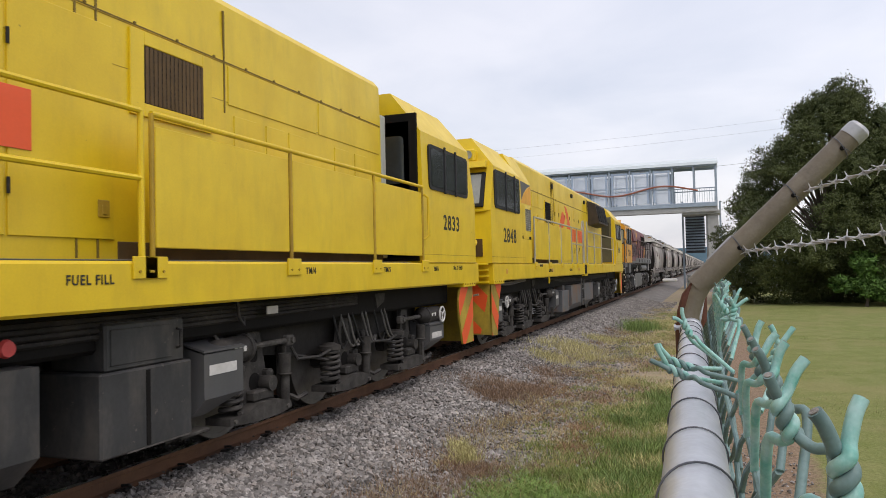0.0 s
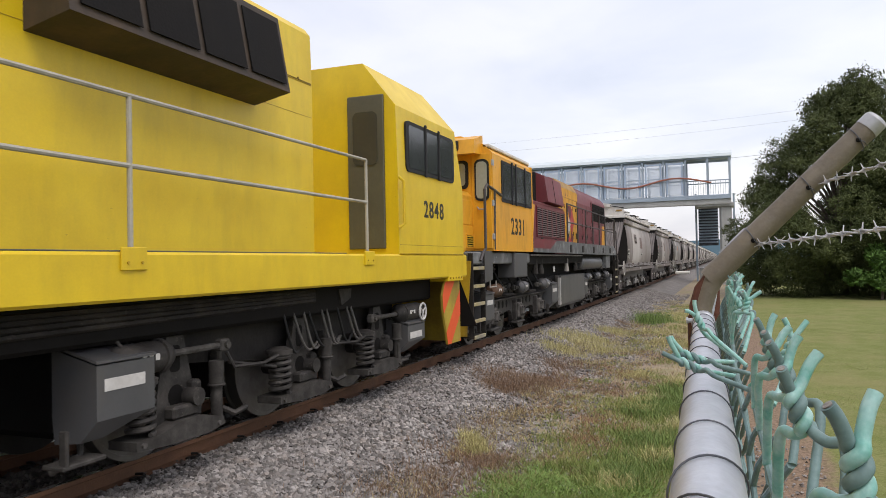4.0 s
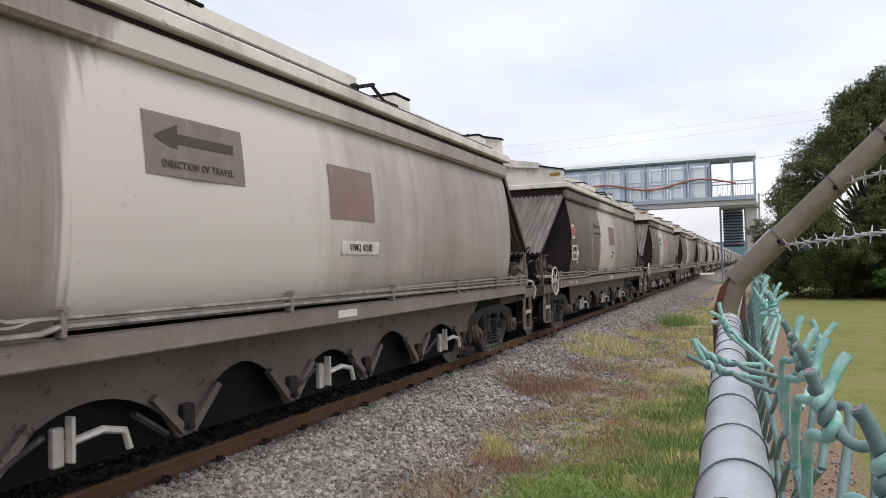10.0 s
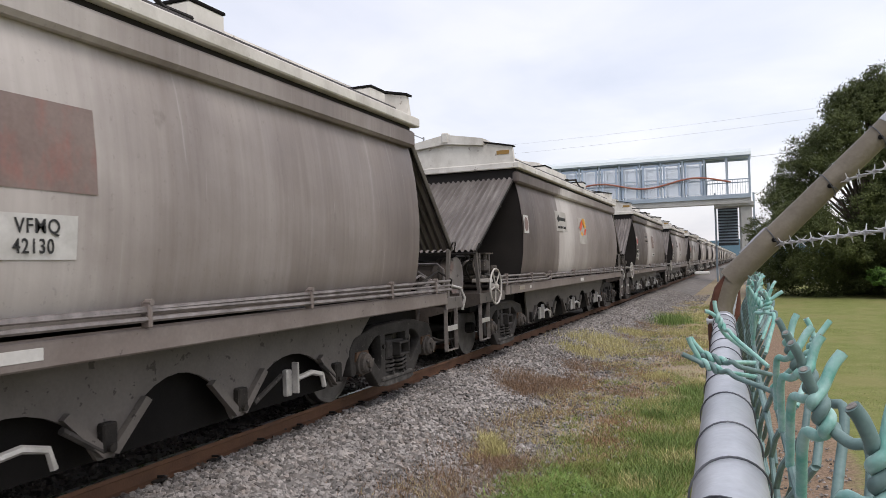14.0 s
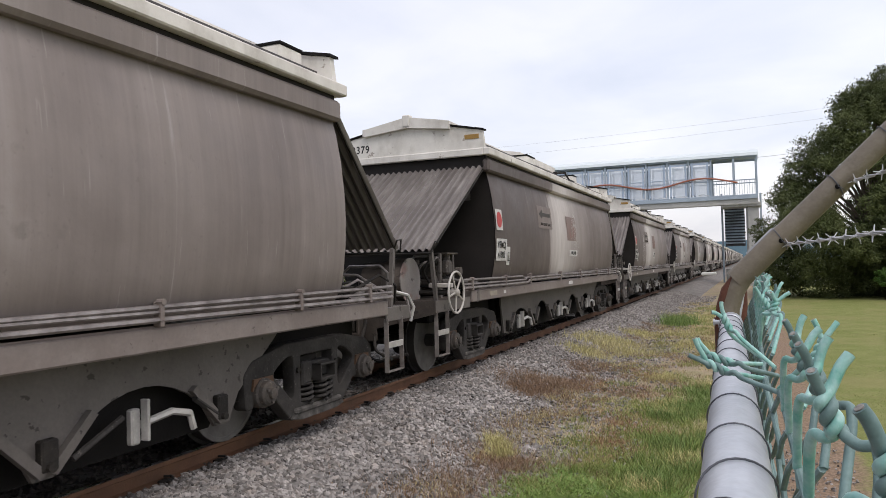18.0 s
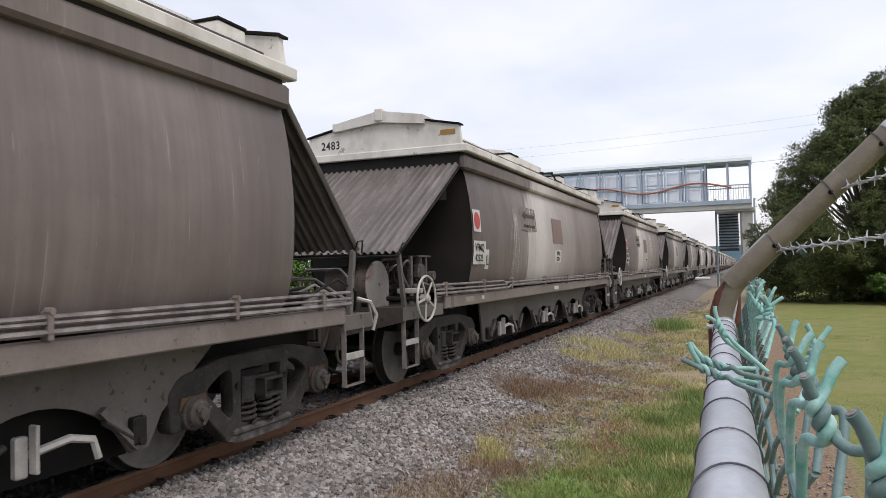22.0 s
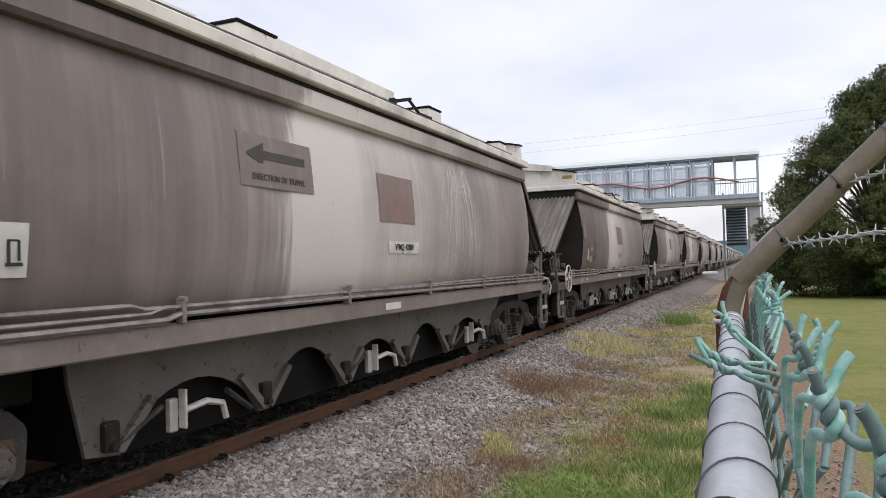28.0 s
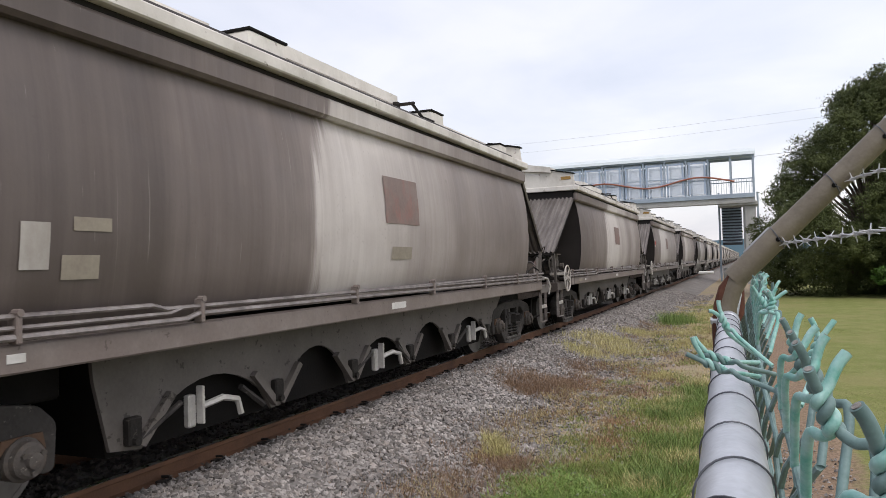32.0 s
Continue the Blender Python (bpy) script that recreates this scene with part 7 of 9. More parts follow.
        for k in range(30):
            y = 3.6 + 0.46 * k
            if y < hood_end - 0.1:
                bolts.cyl((s * (H - 0.005), y, 3.362), (s * (H + 0.012), y, 3.360), 0.013, 6)
        part("seam_bolts", bolts, joint_dirt, top, kind="stuff")
        part("long_joint", S().box(s * (H - 0.01), s * (H + 0.008), 3.5, hood_end - 0.03, 3.345, 3.357, 0.002), joint_dirt, top)
    door_lines(top, H, [7.5, 8.05, 8.85, 9.7, 10.5, 11.35, 12.2, 13.05], 1.75, 3.26, yellow)
    louvres(top, "hood_window", H, 6.25, 6.98, 2.66, 3.20, 12, yellow, black)
    for s in (1, -1):
        for y in (7.2, 10.2, 12.6):
            part("lifting_lug", S().box(s * 0.9, s * 1.0, y - 0.09, y + 0.09, 3.62, 3.74, 0.012), dark_metal, top)
        # orange arrow emblem and a line of plain bars
        cy, cz, x = 8.85, 2.68, s * (H + 0.0165)
        em = [[(-0.87, -0.13), (-0.30, 0.42), (0.22, 0.30), (-0.30, -0.16)], [(-0.87, -0.19), (-0.32, -0.18), (-0.02, -0.42), (-0.30, -0.55)], [(0.06, 0.62), (0.42, 0.55), (0.72, 0.32), (0.50, 0.16)],
              [(0.46, 0.12), (0.74, 0.28), (0.96, 0.04), (0.52, -0.40)], [(0.10, -0.38), (0.44, -0.03), (0.58, -0.42), (0.30, -0.68)]]
        for q in em:
            part("emblem_shape", S().prism([(cy + a, cz + b) for a, b in q], 0, x, x + s * 0.004), orange, top)
        y = 9.85
        for w in (0.42, 0.36, 0.36, 0.1, 0.36, 0.42, 0.38):
            part("name_bar", S().box(x, x + s * 0.004, y, y + w - 0.06, 2.28, 2.66, 0.002), orange, top)
            y += w + 0.03
    # radiator vent boxes and the No. 2 cab
    for s in (() if flip else (1, -1)):
        v = part("vent_box", S().prism([(s * 0.9, 3.82), (s * 1.22, 3.70), (s * 1.34, 3.02), (s * 0.95, 2.94)], 1, 13.4, 15.75), vent_brown, top)
        for k in range(4):
            part("vent_panel", S().prism([(s * 1.235, 3.64), (s * 1.245, 3.64), (s * 1.35, 3.08), (s * 1.338, 3.08)], 1, 13.48 + 0.57 * k, 13.98 + 0.57 * k), black, v)
    part("cab", cab_shell(18.02, 20.3, 1.59, 3.36, 3.9, 1.345, 0.9, 0.0, 0.30), yellow, top)
    for s in (1, -1):
        d = part("cab_door", S().box(s * 0.70, s * 1.18, 17.985, 18.025, 1.66, 3.50, 0.01), olive_door if not flip else black, top)
        if flip:
            # flat black plate for the unlit inside behind the open door
            part("doorway", S().box(s * 0.5, s * 1.28, 17.985, 18.03, 1.62, 3.6, 0.004), black, top)
            part("open_door_leaf", S().box(s * 0.90, s * 0.955, 17.57, 17.72, 1.66, 3.52, 0.012), pale_door, top, "pale inner face of the open cab door")
        part("door_window", S().prism([(x_, z_) for x_, z_ in [(s * a, b) for a, b in rounded(0.78, 1.10, 2.66, 3.30, 0.07)]], 1, 17.972, 17.988), glass, d)
    side_window(top, 18.25, 19.92, 2.60, 3.22, 1.345, (18.85, 19.32))
    for s in (1, -1):
        part("cab_pillar_rail", S().tube([(s * 1.37, 17.98, 2.5), (s * 1.42, 18.02, 2.45), (s * 1.42, 18.02, 1.95), (s * 1.37, 17.98, 1.9)], 0.02, 8), yellow, top)
    # walkway panels and railings
    bays = [13.0, 14.76, 16.52, 18.0] if flip else [3.36, 4.87, 6.38, 7.86]
    for s in (1, -1):
        for a, b in zip(bays, bays[1:]):
            part("walkway_panel", S().box(s * 1.325, s * 1.345, a + 0.035, b - 0.035, 1.68, 2.52, 0.008), yellow, top)
        # brown strip on the hood foot: shade behind the panels, put into colour
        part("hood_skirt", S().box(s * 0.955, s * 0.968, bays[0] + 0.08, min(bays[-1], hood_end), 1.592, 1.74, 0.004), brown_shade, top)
        # walkway top is coloured dark for the deep shade behind the panels
        part("walkway", S().box(s * 0.97, s * 1.34, 3.47, hood_end, 1.591, 1.60, 0.003), tank_dark, top)
    bar = yellow if flip else rail_paint
    # with flip, the posts' darker ochre is shade between panels, put into colour
    railing(top, bays if flip else bays[:-1], 1.59, 2.60, 1.34, bar if not flip else yellow_dirty_shaded, (), 0.018, yellow)
    for s in (1, -1):
        part("rail_bar", S().tube([(s * 1.34, bays[0], 2.60), (s * 1.34, bays[-1], 2.60)], 0.021, 10), bar, top)
    if flip:
        railing(top, [3.5, 5.2, 7.9, 9.80], 1.59, 2.60, 1.34, bar, (1.0, 0.55), 0.022, yellow)
        railing(top, [10.55, 12.9], 1.59, 2.60, 1.34, bar, (1.0, 0.55), 0.022, yellow)
        for s in (1, -1):
            g = part("hood_grille", S().box(s * 0.95, s * 0.974, 13.34, 14.01, 2.78, 3.22, 0.003), black, top)
            part("frame", S().box(s * 0.955, s * 0.982, 13.20, 13.34, 2.68, 3.32, 0.004).box(s * 0.955, s * 0.982, 14.01, 14.13, 2.68, 3.32, 0.004).box(s * 0.955, s * 0.982, 13.34, 14.01, 3.22, 3.32, 0.004).box(s * 0.955, s * 0.982, 13.34, 14.01, 2.68, 2.78, 0.004), yellow, g)
            for k in range(15):
                y = 13.36 + 0.0455 * k
                part("slat", S().prism([(s * 0.974, y), (s * 0.984, y + 0.010), (s * 0.976, y + 0.036)], 2, 2.785, 3.215), brown_shade, g)
    else:
        railing(top, [7.92, 8.75, 9.80], 1.59, 2.60, 1.34, bar, (1.0, 0.55), 0.018, yellow)
        railing(top, [10.55, 12.15, 13.85, 17.2], 1.59, 2.60, 1.34, bar, (1.0, 0.55), 0.018, yellow)
    for s in (1, -1):
        for y, q in ((9.80, -1), (10.55, 1)):
            part("grab_iron", S().tube(smooth_path([(s * 1.34, y + q * 0.22, 2.6), (s * 1.34, y + q * 0.12, 2.66), (s * 1.34, y + q * 0.08, 2.82), (s * 1.35, y, 2.86), (s * 1.36, y - q * 0.06, 2.75), (s * 1.36, y - q * 0.06, 1.6)], 4), 0.021, 8), rail_paint, top)
        fs = S().box(s * 1.28, s * 1.37, 9.86, 10.42, 1.22, 1.26, 0.006).box(s * 1.34, s * 1.37, 9.86, 9.9, 1.22, 1.6, 0.006).box(s * 1.34, s * 1.37, 10.38, 10.42, 1.22, 1.6, 0.006)
        part("foot_step", fs, yellow, top)
        # black plate on the sill, for the shade in the step's hollow
        part("step_shade_plate", S().box(s * 1.35, s * 1.3615, 9.91, 10.37, 1.29, 1.56, 0.001), black, top)
    # tanks
    for s in ((1, -1) if flip else ()):
        part("tank_strap", S().box(s * 1.2, s * 1.206, 13.08, 13.12, 0.32, 0.84, 0.002), black, top)
        part("lid_handle", S().tube([(s * 1.18, 13.42, 0.96), (s * 1.215, 13.42, 0.97), (s * 1.215, 13.42, 1.09), (s * 1.18, 13.42, 1.10)], 0.012, 6), gear_grey, top)
        part("lid_panel", S().box(s * 1.175, s * 1.188, 12.78, 13.36, 0.90, 1.14, 0.006), tank_sooty, top)
        part("worn_edge", S().box(s * 1.195, s * 1.203, 12.9, 13.56, 0.300, 0.312, 0.002), dust_steel, top)
        part("fuel_cutoff_knob", S().turned([(s * 1.18, 0.03), (s * 1.21, 0.055), (s * 1.235, 0.045)], 0, 14, (0, 12.0, 1.10)), dot_red, top, "red emergency knob")
        part("sill_tag", S().box(s * 1.20, s * 1.215, 14.55, 14.72, 1.13, 1.20, 0.003), white_dirty, top)
        part("hanging_hook", S().tube([(s * 1.15, 14.2, 1.27), (s * 1.17, 14.2, 1.12), (s * 1.19, 14.24, 1.06), (s * 1.17, 14.26, 1.12)], 0.013, 6), gear_grey, top)
        part("tank_end", S().box(s * 0.6, s * 1.2, 12.68, 13.56, 0.30, 0.86, 0.015).box(s * 0.7, s * 1.18, 12.74, 13.5, 0.86, 1.18, 0.015), tank_sooty, top)
    for s in (1, -1):
        t = part("fuel_tank", S().prism([(s * 0.2, 0.28), (s * 1.05, 0.28), (s * 1.25, 0.46), (s * 1.25, 0.98), (s * 0.2, 1.0)], 1, 8.17, 12.18), tank_sooty if flip else tank_grey, top)
        # black plate on the tank side, for the shade behind the ladder
        part("tank_shade_plate", S().box(s * 1.245, s * 1.2515, 9.92, 10.30, 0.47, 0.96, 0.001), black, t)
        part("tank_ladder", S().box(s * 1.25, s * 1.28, 9.8, 9.85, 0.35, 1.15, 0.006).box(s * 1.25, s * 1.28, 10.25, 10.3, 0.35, 1.15, 0.006).box(s * 1.255, s * 1.275, 9.85, 10.25, 0.5, 0.54, 0.005).box(s * 1.255, s * 1.275, 9.85, 10.25, 0.82, 0.86, 0.005), tank_dark, t)
        part("battery_box", S().box(s * 0.7, s * 1.22, 6.99, 7.95, 0.30, 0.87, 0.012).box(s * 0.7, s * 1.1, 7.66, 7.98, 0.87, 1.0, 0.01), tank_grey, top)
        if not flip:
            part("air_filter", S().cyl((s * 1.05, 12.45, 0.5), (s * 1.05, 12.45, 1.05), 0.10, 12).cyl((s * 1.05, 12.75, 0.5), (s * 1.05, 12.75, 1.1), 0.09, 12), bogie_grey, top)
        for k in range(4):
            part("under_pipe", S().tube([(s * 1.05, 3.2 + k * 0.4, 1.24 - 0.03 * k), (s * 1.12, 8.0 + k, 1.20 - 0.04 * k), (s * 1.1, 16.5, 1.22 - 0.03 * k)], 0.022, 6), dark_metal, top)
    sand_box(top, 0.84, 1.10, 1.2, 0.52, 0.88)
    sand_box(top, 18.55, 19.10, 1.2, 0.50, 0.70)
    sand_box(top, 13.70, 14.2, 1.2, 0.52, 0.87)
    sand_box(top, 6.20, 6.60, 1.2, 0.52, 0.87)
    yellow_bogie(top, (1.68, 3.32, 5.08), [(1.40, 2.07, 2.61, 1.38), (6.29, 5.65, 4.94, None)], 5)
    yellow_bogie(top, (14.62, 16.34, 18.05), [(19.21, 18.45, 17.81, 19.0), (13.9, 14.5, 15.1, None)], 6)
    hazard(top, 0.06, 1, 1.30, [(0, 1.22), (0.66, 1.22), (0.5, 0.95), (0.33, 0.31), (0, 0.33)])
    hazard(top, 20.22, -1, 1.30, [(0, 1.22), (0.59, 1.22), (0.70, 1.03), (0.69, 0.86), (0.52, 0.34), (0, 0.34)])
    for y0, y1 in ((0.05, 0.71), (19.61, 20.2)):
        k = part("nose_skirt", S().box(-1.362, 1.362, y0, y1, 1.22, 1.30, 0.006), yellow, top)
        for s in (1, -1):
            for q in range(5):
                part("bolt", S().cyl((s * 1.36, y0 + 0.07 + (y1 - y0 - 0.14) * q / 4, 1.265), (s * 1.374, y0 + 0.07 + (y1 - y0 - 0.14) * q / 4, 1.265), 0.013, 6), yellow_dirty_shaded, k)
    for s in (1, -1):
        for y0, y1 in ((0.02, 3.44), (18.04, 20.28)):
            part("cab_seam", S().box(s * 1.30, s * (1.3465 if y0 > 5 else 1.349), y0, y1 if y0 > 5 else 2.45, 1.700, 1.708, 0.001), yellow_dirty_shaded, top)
            part("sill_seam", S().box(s * 1.30, s * 1.364, y0, y1, 1.592, 1.602, 0.001), yellow_dirty_shaded, top)
        for y, z, w in ((0.93, 1.44, 0.14), (5.1, 1.44, 0.26), (8.9, 1.43, 0.26)):
            part("worn_sticker", S().box(s * 1.361, s * 1.364, y - w / 2, y + w / 2, z - 0.045, z + 0.045, 0.001), sticker, top)
        part("bracket_tab", S().box(s * 1.30, s * 1.33, 4.88, 4.94, 1.12, 1.3, 0.004), yellow, top)
        for z in (1.20, 1.235):
            part("sill_cable", S().tube(smooth_path([(s * 1.2, 0.9, z), (s * 1.2, 1.6, z - 0.02), (s * 1.2, 2.2, z), (s * 1.18, 2.8, z + 0.02), (s * 1.1, 3.4, z + 0.02)], 3), 0.018, 6), cable_grey, top)
        for zz in (3.0,):
            part("hood_seam", S().box(s * 0.955, s * 0.9625, 3.6, hood_end - 0.02, zz, zz + 0.006, 0.001), yellow_dirty_shaded, top)
    return top


loco_a = yellow_loco("yellow diesel locomotive, its second cab open at the door", 0, True)
loco_b = yellow_loco("yellow diesel locomotive with orange arrow emblem and railings", 0, False)
LOCO_A0, LOCO_B0 = -9.02, 12.22
for lo, num, tx in ((loco_a, "2833", "No. 2 END"), (loco_b, "2848", "")):
    if lo is loco_b:
        writing("cab_number", num, 0.37, side_m(1.348, 1.27, 2.10), ink, lo, 1.13)
    writing("cab_number", num, 0.30, side_m(1.348, 19.15, 2.16), ink, lo, 1.05)
for y, z, tx in ((18.42, 1.555, "TM/6"), (19.35, 1.565, "No. 2 END"), (12.45, 1.52, "FUEL FILL"), (15.06, 1.555, "TM/4"), (16.80, 1.555, "TM/5")):
    writing("sill_text", tx, 0.085, side_m(1.363, y, z - 0.05), ink, loco_a, 0.9)
for y, z, tx in ((4.9, 1.54, "BP ISOL"), (5.9, 1.42, "SAND ISOL"), (8.6, 1.42, "FUEL FILL")):
    writing("sill_text", tx, 0.085, side_m(1.363, y - 1.0, z), ink, loco_b, 0.9)


def maroon_loco():
    """Older maroon and amber locomotive with a low nose; 16.3 m."""
    top = thing("diesel_locomotive", "weathered maroon and amber diesel locomotive with peeling paint", "locomotive", group="locomotives")
    o = 33.0
    # frame
    part("frame", S().box(-1.28, 1.28, 0.0, 3.66, 1.44, 1.64, 0.02), sill_grey, top)
    part("frame", S().box(-1.22, 1.22, 3.66, 15.9, 1.40, 1.64, 0.02), black, top)
    part("frame_end", S().box(-1.28, 1.28, 15.9, 16.2, 1.44, 1.64, 0.02), sill_grey, top)
    for s in (1, -1):
        sill = part("side_sill", S().prism([(3.65, 1.93), (15.25, 1.93), (15.75, 1.78), (15.75, 1.62), (3.65, 1.66)], 0, s * 1.2, s * 1.365), sill_grey, top)
        for y in (7.5, 9.2, 11.0, 12.8, 14.3):
            part("jack_pad", S().prism(rounded(y - 0.12, y + 0.12, 1.68, 1.86, 0.05), 0, s * 1.366, s * 1.378), dark_metal, sill)
        part("sill_paint", S().prism([(3.66, 1.938), (5.85, 1.938), (5.2, 1.74), (3.66, 1.74)], 0, s * 1.366, s * 1.37), maroon, top, "maroon paint carried down over the sill")
        for k in range(9):
            part("fan_slat", S().box(s * 1.03, s * 1.05, 4.32 + 0.115 * k, 4.335 + 0.115 * k, 2.80, 3.44, 0.003), dark_metal, top)
        part("housing_joint", S().prism([(s * 0.905, 3.525), (s * 1.225, 3.385), (s * 1.306, 2.80), (s * 1.30, 2.79), (s * 1.215, 3.37), (s * 0.90, 3.515)], 1, 6.14, 6.165), black, top)
        part("hood_lamp", S().box(s * 0.99, s * 1.10, 6.62, 6.78, 3.06, 3.26, 0.02), black, top)
        part("lifting_bracket", S().box(s * 1.262, s * 1.285, 4.72, 4.88, 1.86, 1.98, 0.008), dust_steel, top)
        part("lifting_bracket", S().box(s * 1.262, s * 1.285, 6.1, 6.26, 1.86, 1.98, 0.008), dust_steel, top)
    # nose
    nose = part("nose", S().prism([(-0.98, 1.64), (-0.98, 2.58), (-0.9, 2.66), (0.9, 2.66), (0.98, 2.58), (0.98, 1.64)], 1, 0.40, 1.3), amber, top)
    for s in (1, -1):
        for a, b, z0, z1 in ((0.46, 0.84, 2.1, 2.5), (0.86, 1.24, 2.1, 2.5), (0.46, 1.24, 1.68, 2.08)):
            part("nose_door", S().box(s * 0.975, s * 0.992, a, b, z0, z1, 0.005), amber, nose)
        louvres(nose, "nose_louvre", 0.99, 0.62, 0.95, 1.74, 1.92, 5, amber, yellow_dirty_shaded, 1, False) if s > 0 else None
    part("fan_grille", S().ring((0.55, 0.39, 2.15), 1, 0.2, 0.012, 20, 6).ring((0.55, 0.39, 2.15), 1, 0.13, 0.01, 20, 6).ring((0.55, 0.39, 2.15), 1, 0.06, 0.01, 16, 6).cyl((0.55, 0.385, 2.15), (0.55, 0.40, 2.15), 0.2, 20), black, nose)
    # cab
    cab = part("cab", S().prism([(-1.345, 1.66), (-1.345, 3.30), (-1.22, 3.44), (-0.8, 3.62), (0.8, 3.62), (1.22, 3.44), (1.345, 3.30), (1.345, 1.66)], 1, 1.0, 3.66), amber, top)
    side_window(top, 1.50, 3.60, 2.52, 3.24, 1.345, (2.14, 2.40, 3.06), True, 0.03)
    for s in (1, -1):
        d = part("cab_door", S().box(s * 0.98, s * 1.33, 0.975, 1.0, 1.7, 3.3, 0.01), amber, top)
        part("door_window", S().prism([(s * a, b) for a, b in rounded(1.04, 1.29, 2.5, 3.2, 0.09)], 1, 0.955, 0.976), rubber, d)
        part("pane", S().prism([(s * a, b) for a, b in rounded(1.07, 1.26, 2.54, 3.16, 0.07)], 1, 0.948, 0.956), glass_pale, d)
        part("door_handle", S().tube([(s * 1.08, 0.96, 2.4), (s * 1.12, 0.93, 2.36), (s * 1.2, 0.93, 2.36)], 0.014, 6), bare_steel, d)
        for z in (1.9, 2.46, 3.14):
            part("hinge", S().box(s * 1.31, s * 1.36, 0.98, 1.06, z - 0.05, z + 0.05, 0.008), galv, d)
        w = part("windscreen", S().prism([(s * a, b) for a, b in rounded(0.06, 0.92, 2.72, 3.2, 0.08)], 1, 0.975, 0.998), rubber, top)
        part("pane", S().prism([(s * a, b) for a, b in rounded(0.11, 0.87, 2.77, 3.15, 0.06)], 1, 0.965, 0.976), glass_pale, w)
        part("wiper", S().tube([(s * 0.55, 0.95, 3.22), (s * 0.5, 0.94, 3.0), (s * 0.42, 0.945, 2.8)], 0.01, 6), rubber, w)
    v = part("visor", S().prism([(0.62, 3.26), (0.66, 3.50), (1.1, 3.62), (1.1, 3.3)], 0, -1.15, 1.15), amber, top)
    for x in (-0.16, 0.10):
        part("headlight", S().turned([(0.58, 0.1), (0.62, 0.11), (0.66, 0.11)], 1, 18, (x, 0, 3.42)), glass_pale, v)
    for x in (-0.6, 0.6):
        nb = part("number_box", S().prism([(x - 0.28, 3.32), (x - 0.28, 3.48), (x + 0.28, 3.48), (x + 0.28, 3.32)], 1, 0.625, 0.64), ink, v)
        writing("box_number", "2331", 0.15, front_m(x, 0.618, 3.40), plate_white, v, 0.9)
    for s in (1, -1):
        part("roof_edge", S().box(s * 1.18, s * 1.30, 1.0, 3.7, 3.40, 3.46, 0.012), cream_roof, top)
    part("gutter", S().box(-1.36, 1.36, 3.62, 3.68, 1.66, 3.36, 0.01), amber, top)
    # equipment compartment with louvres, behind a slanted amber corner
    eq = part("equipment_hood", S().prism([(-1.24, 1.93), (-1.24, 2.70), (-1.0, 2.74), (-1.0, 3.46), (-0.8, 3.58), (0.8, 3.58), (1.0, 3.46), (1.0, 2.74), (1.24, 2.70), (1.24, 1.93)], 1, 3.69, 7.42), maroon, top)
    for s in (1, -1):
        part("amber_corner", S().prism([(3.70, 1.70), (4.0, 1.70), (4.30, 2.66), (3.70, 2.66)], 0, s * 1.246, s * 1.25), amber, top)
        g = part("dynamic_brake_housing", S().prism([(s * 0.9, 3.52), (s * 1.22, 3.38), (s * 1.30, 2.80), (s * 1.0, 2.76)], 1, 5.35, 7.1), maroon, top)
        # flat black plate for the dark inside of the opening
        part("fan_opening", S().prism([(s * 0.98, 3.46), (s * 1.02, 3.46), (s * 1.02, 2.80), (s * 0.98, 2.80)], 1, 4.25, 5.34), black, top)
        part("opening_lip", S().box(s * 0.95, s * 1.14, 4.08, 4.24, 2.76, 3.48, 0.02), maroon, top)
        part("hood_step", S().box(s * 0.98, s * 1.24, 3.72, 7.3, 2.70, 2.75, 0.012), maroon, top)
    louvres(top, "side_louvre", 1.245, 4.45, 7.30, 2.02, 2.62, 13, maroon, louvre_maroon, 6)
    for s in (1, -1):
        part("lower_panel", S().box(s * 1.2, s * 1.262, 3.7, 8.0, 1.70, 1.94, 0.01), maroon, top)
    louvres(top, "tall_louvre", 1.0, 7.22, 7.62, 2.1, 3.3, 20, dark_metal, dark_metal)
    # long hood
    hood = part("long_hood", S().prism([(-0.98, 1.64), (-0.98, 3.40), (-0.90, 3.54), (0.90, 3.54), (0.98, 3.40), (0.98, 1.64)], 1, 7.425, 15.85), maroon, top)
    part("roof_ridge", S().box(-0.87, 0.87, 7.5, 15.8, 3.54, 3.60, 0.02), maroon, top)
    part("amber_roof", S().prism([(-0.987, 3.40), (-0.907, 3.545), (-0.875, 3.605), (0.875, 3.605), (0.907, 3.545), (0.987, 3.40), (0.98, 3.38), (-0.98, 3.38)], 1, 7.9, 10.5), amber_dull, top)
    for s in (1, -1):
        for y in (7.95, 10.45, 12.9):
            part("panel_joint", S().box(s * 0.978, s * 0.987, y - 0.008, y + 0.008, 1.95, 3.32, 0.002), black, top)
        for y, z in ((8.2, 2.9), (8.2, 2.2), (10.2, 2.9), (10.2, 2.2), (11.2, 2.5), (12.0, 2.5), (12.7, 2.5)):
            part("catch", S().box(s * 0.99, s * 1.012, y - 0.04, y + 0.04, z - 0.05, z + 0.05, 0.006), dark_metal, top)
    door_lines(top, 0.98, [7.85, 8.6, 9.2, 9.8, 10.4], 1.98, 3.16, amber_peeling)
    door_lines(top, 0.98, [10.45, 11.3, 12.1, 12.85], 1.98, 3.16, maroon)
    for s in (1, -1):
        part("amber_top", S().prism([(7.9, 3.17), (10.5, 3.17), (10.5, 3.40), (7.9, 3.40)], 0, s * 0.981, s * 0.996), amber_peeling, top)
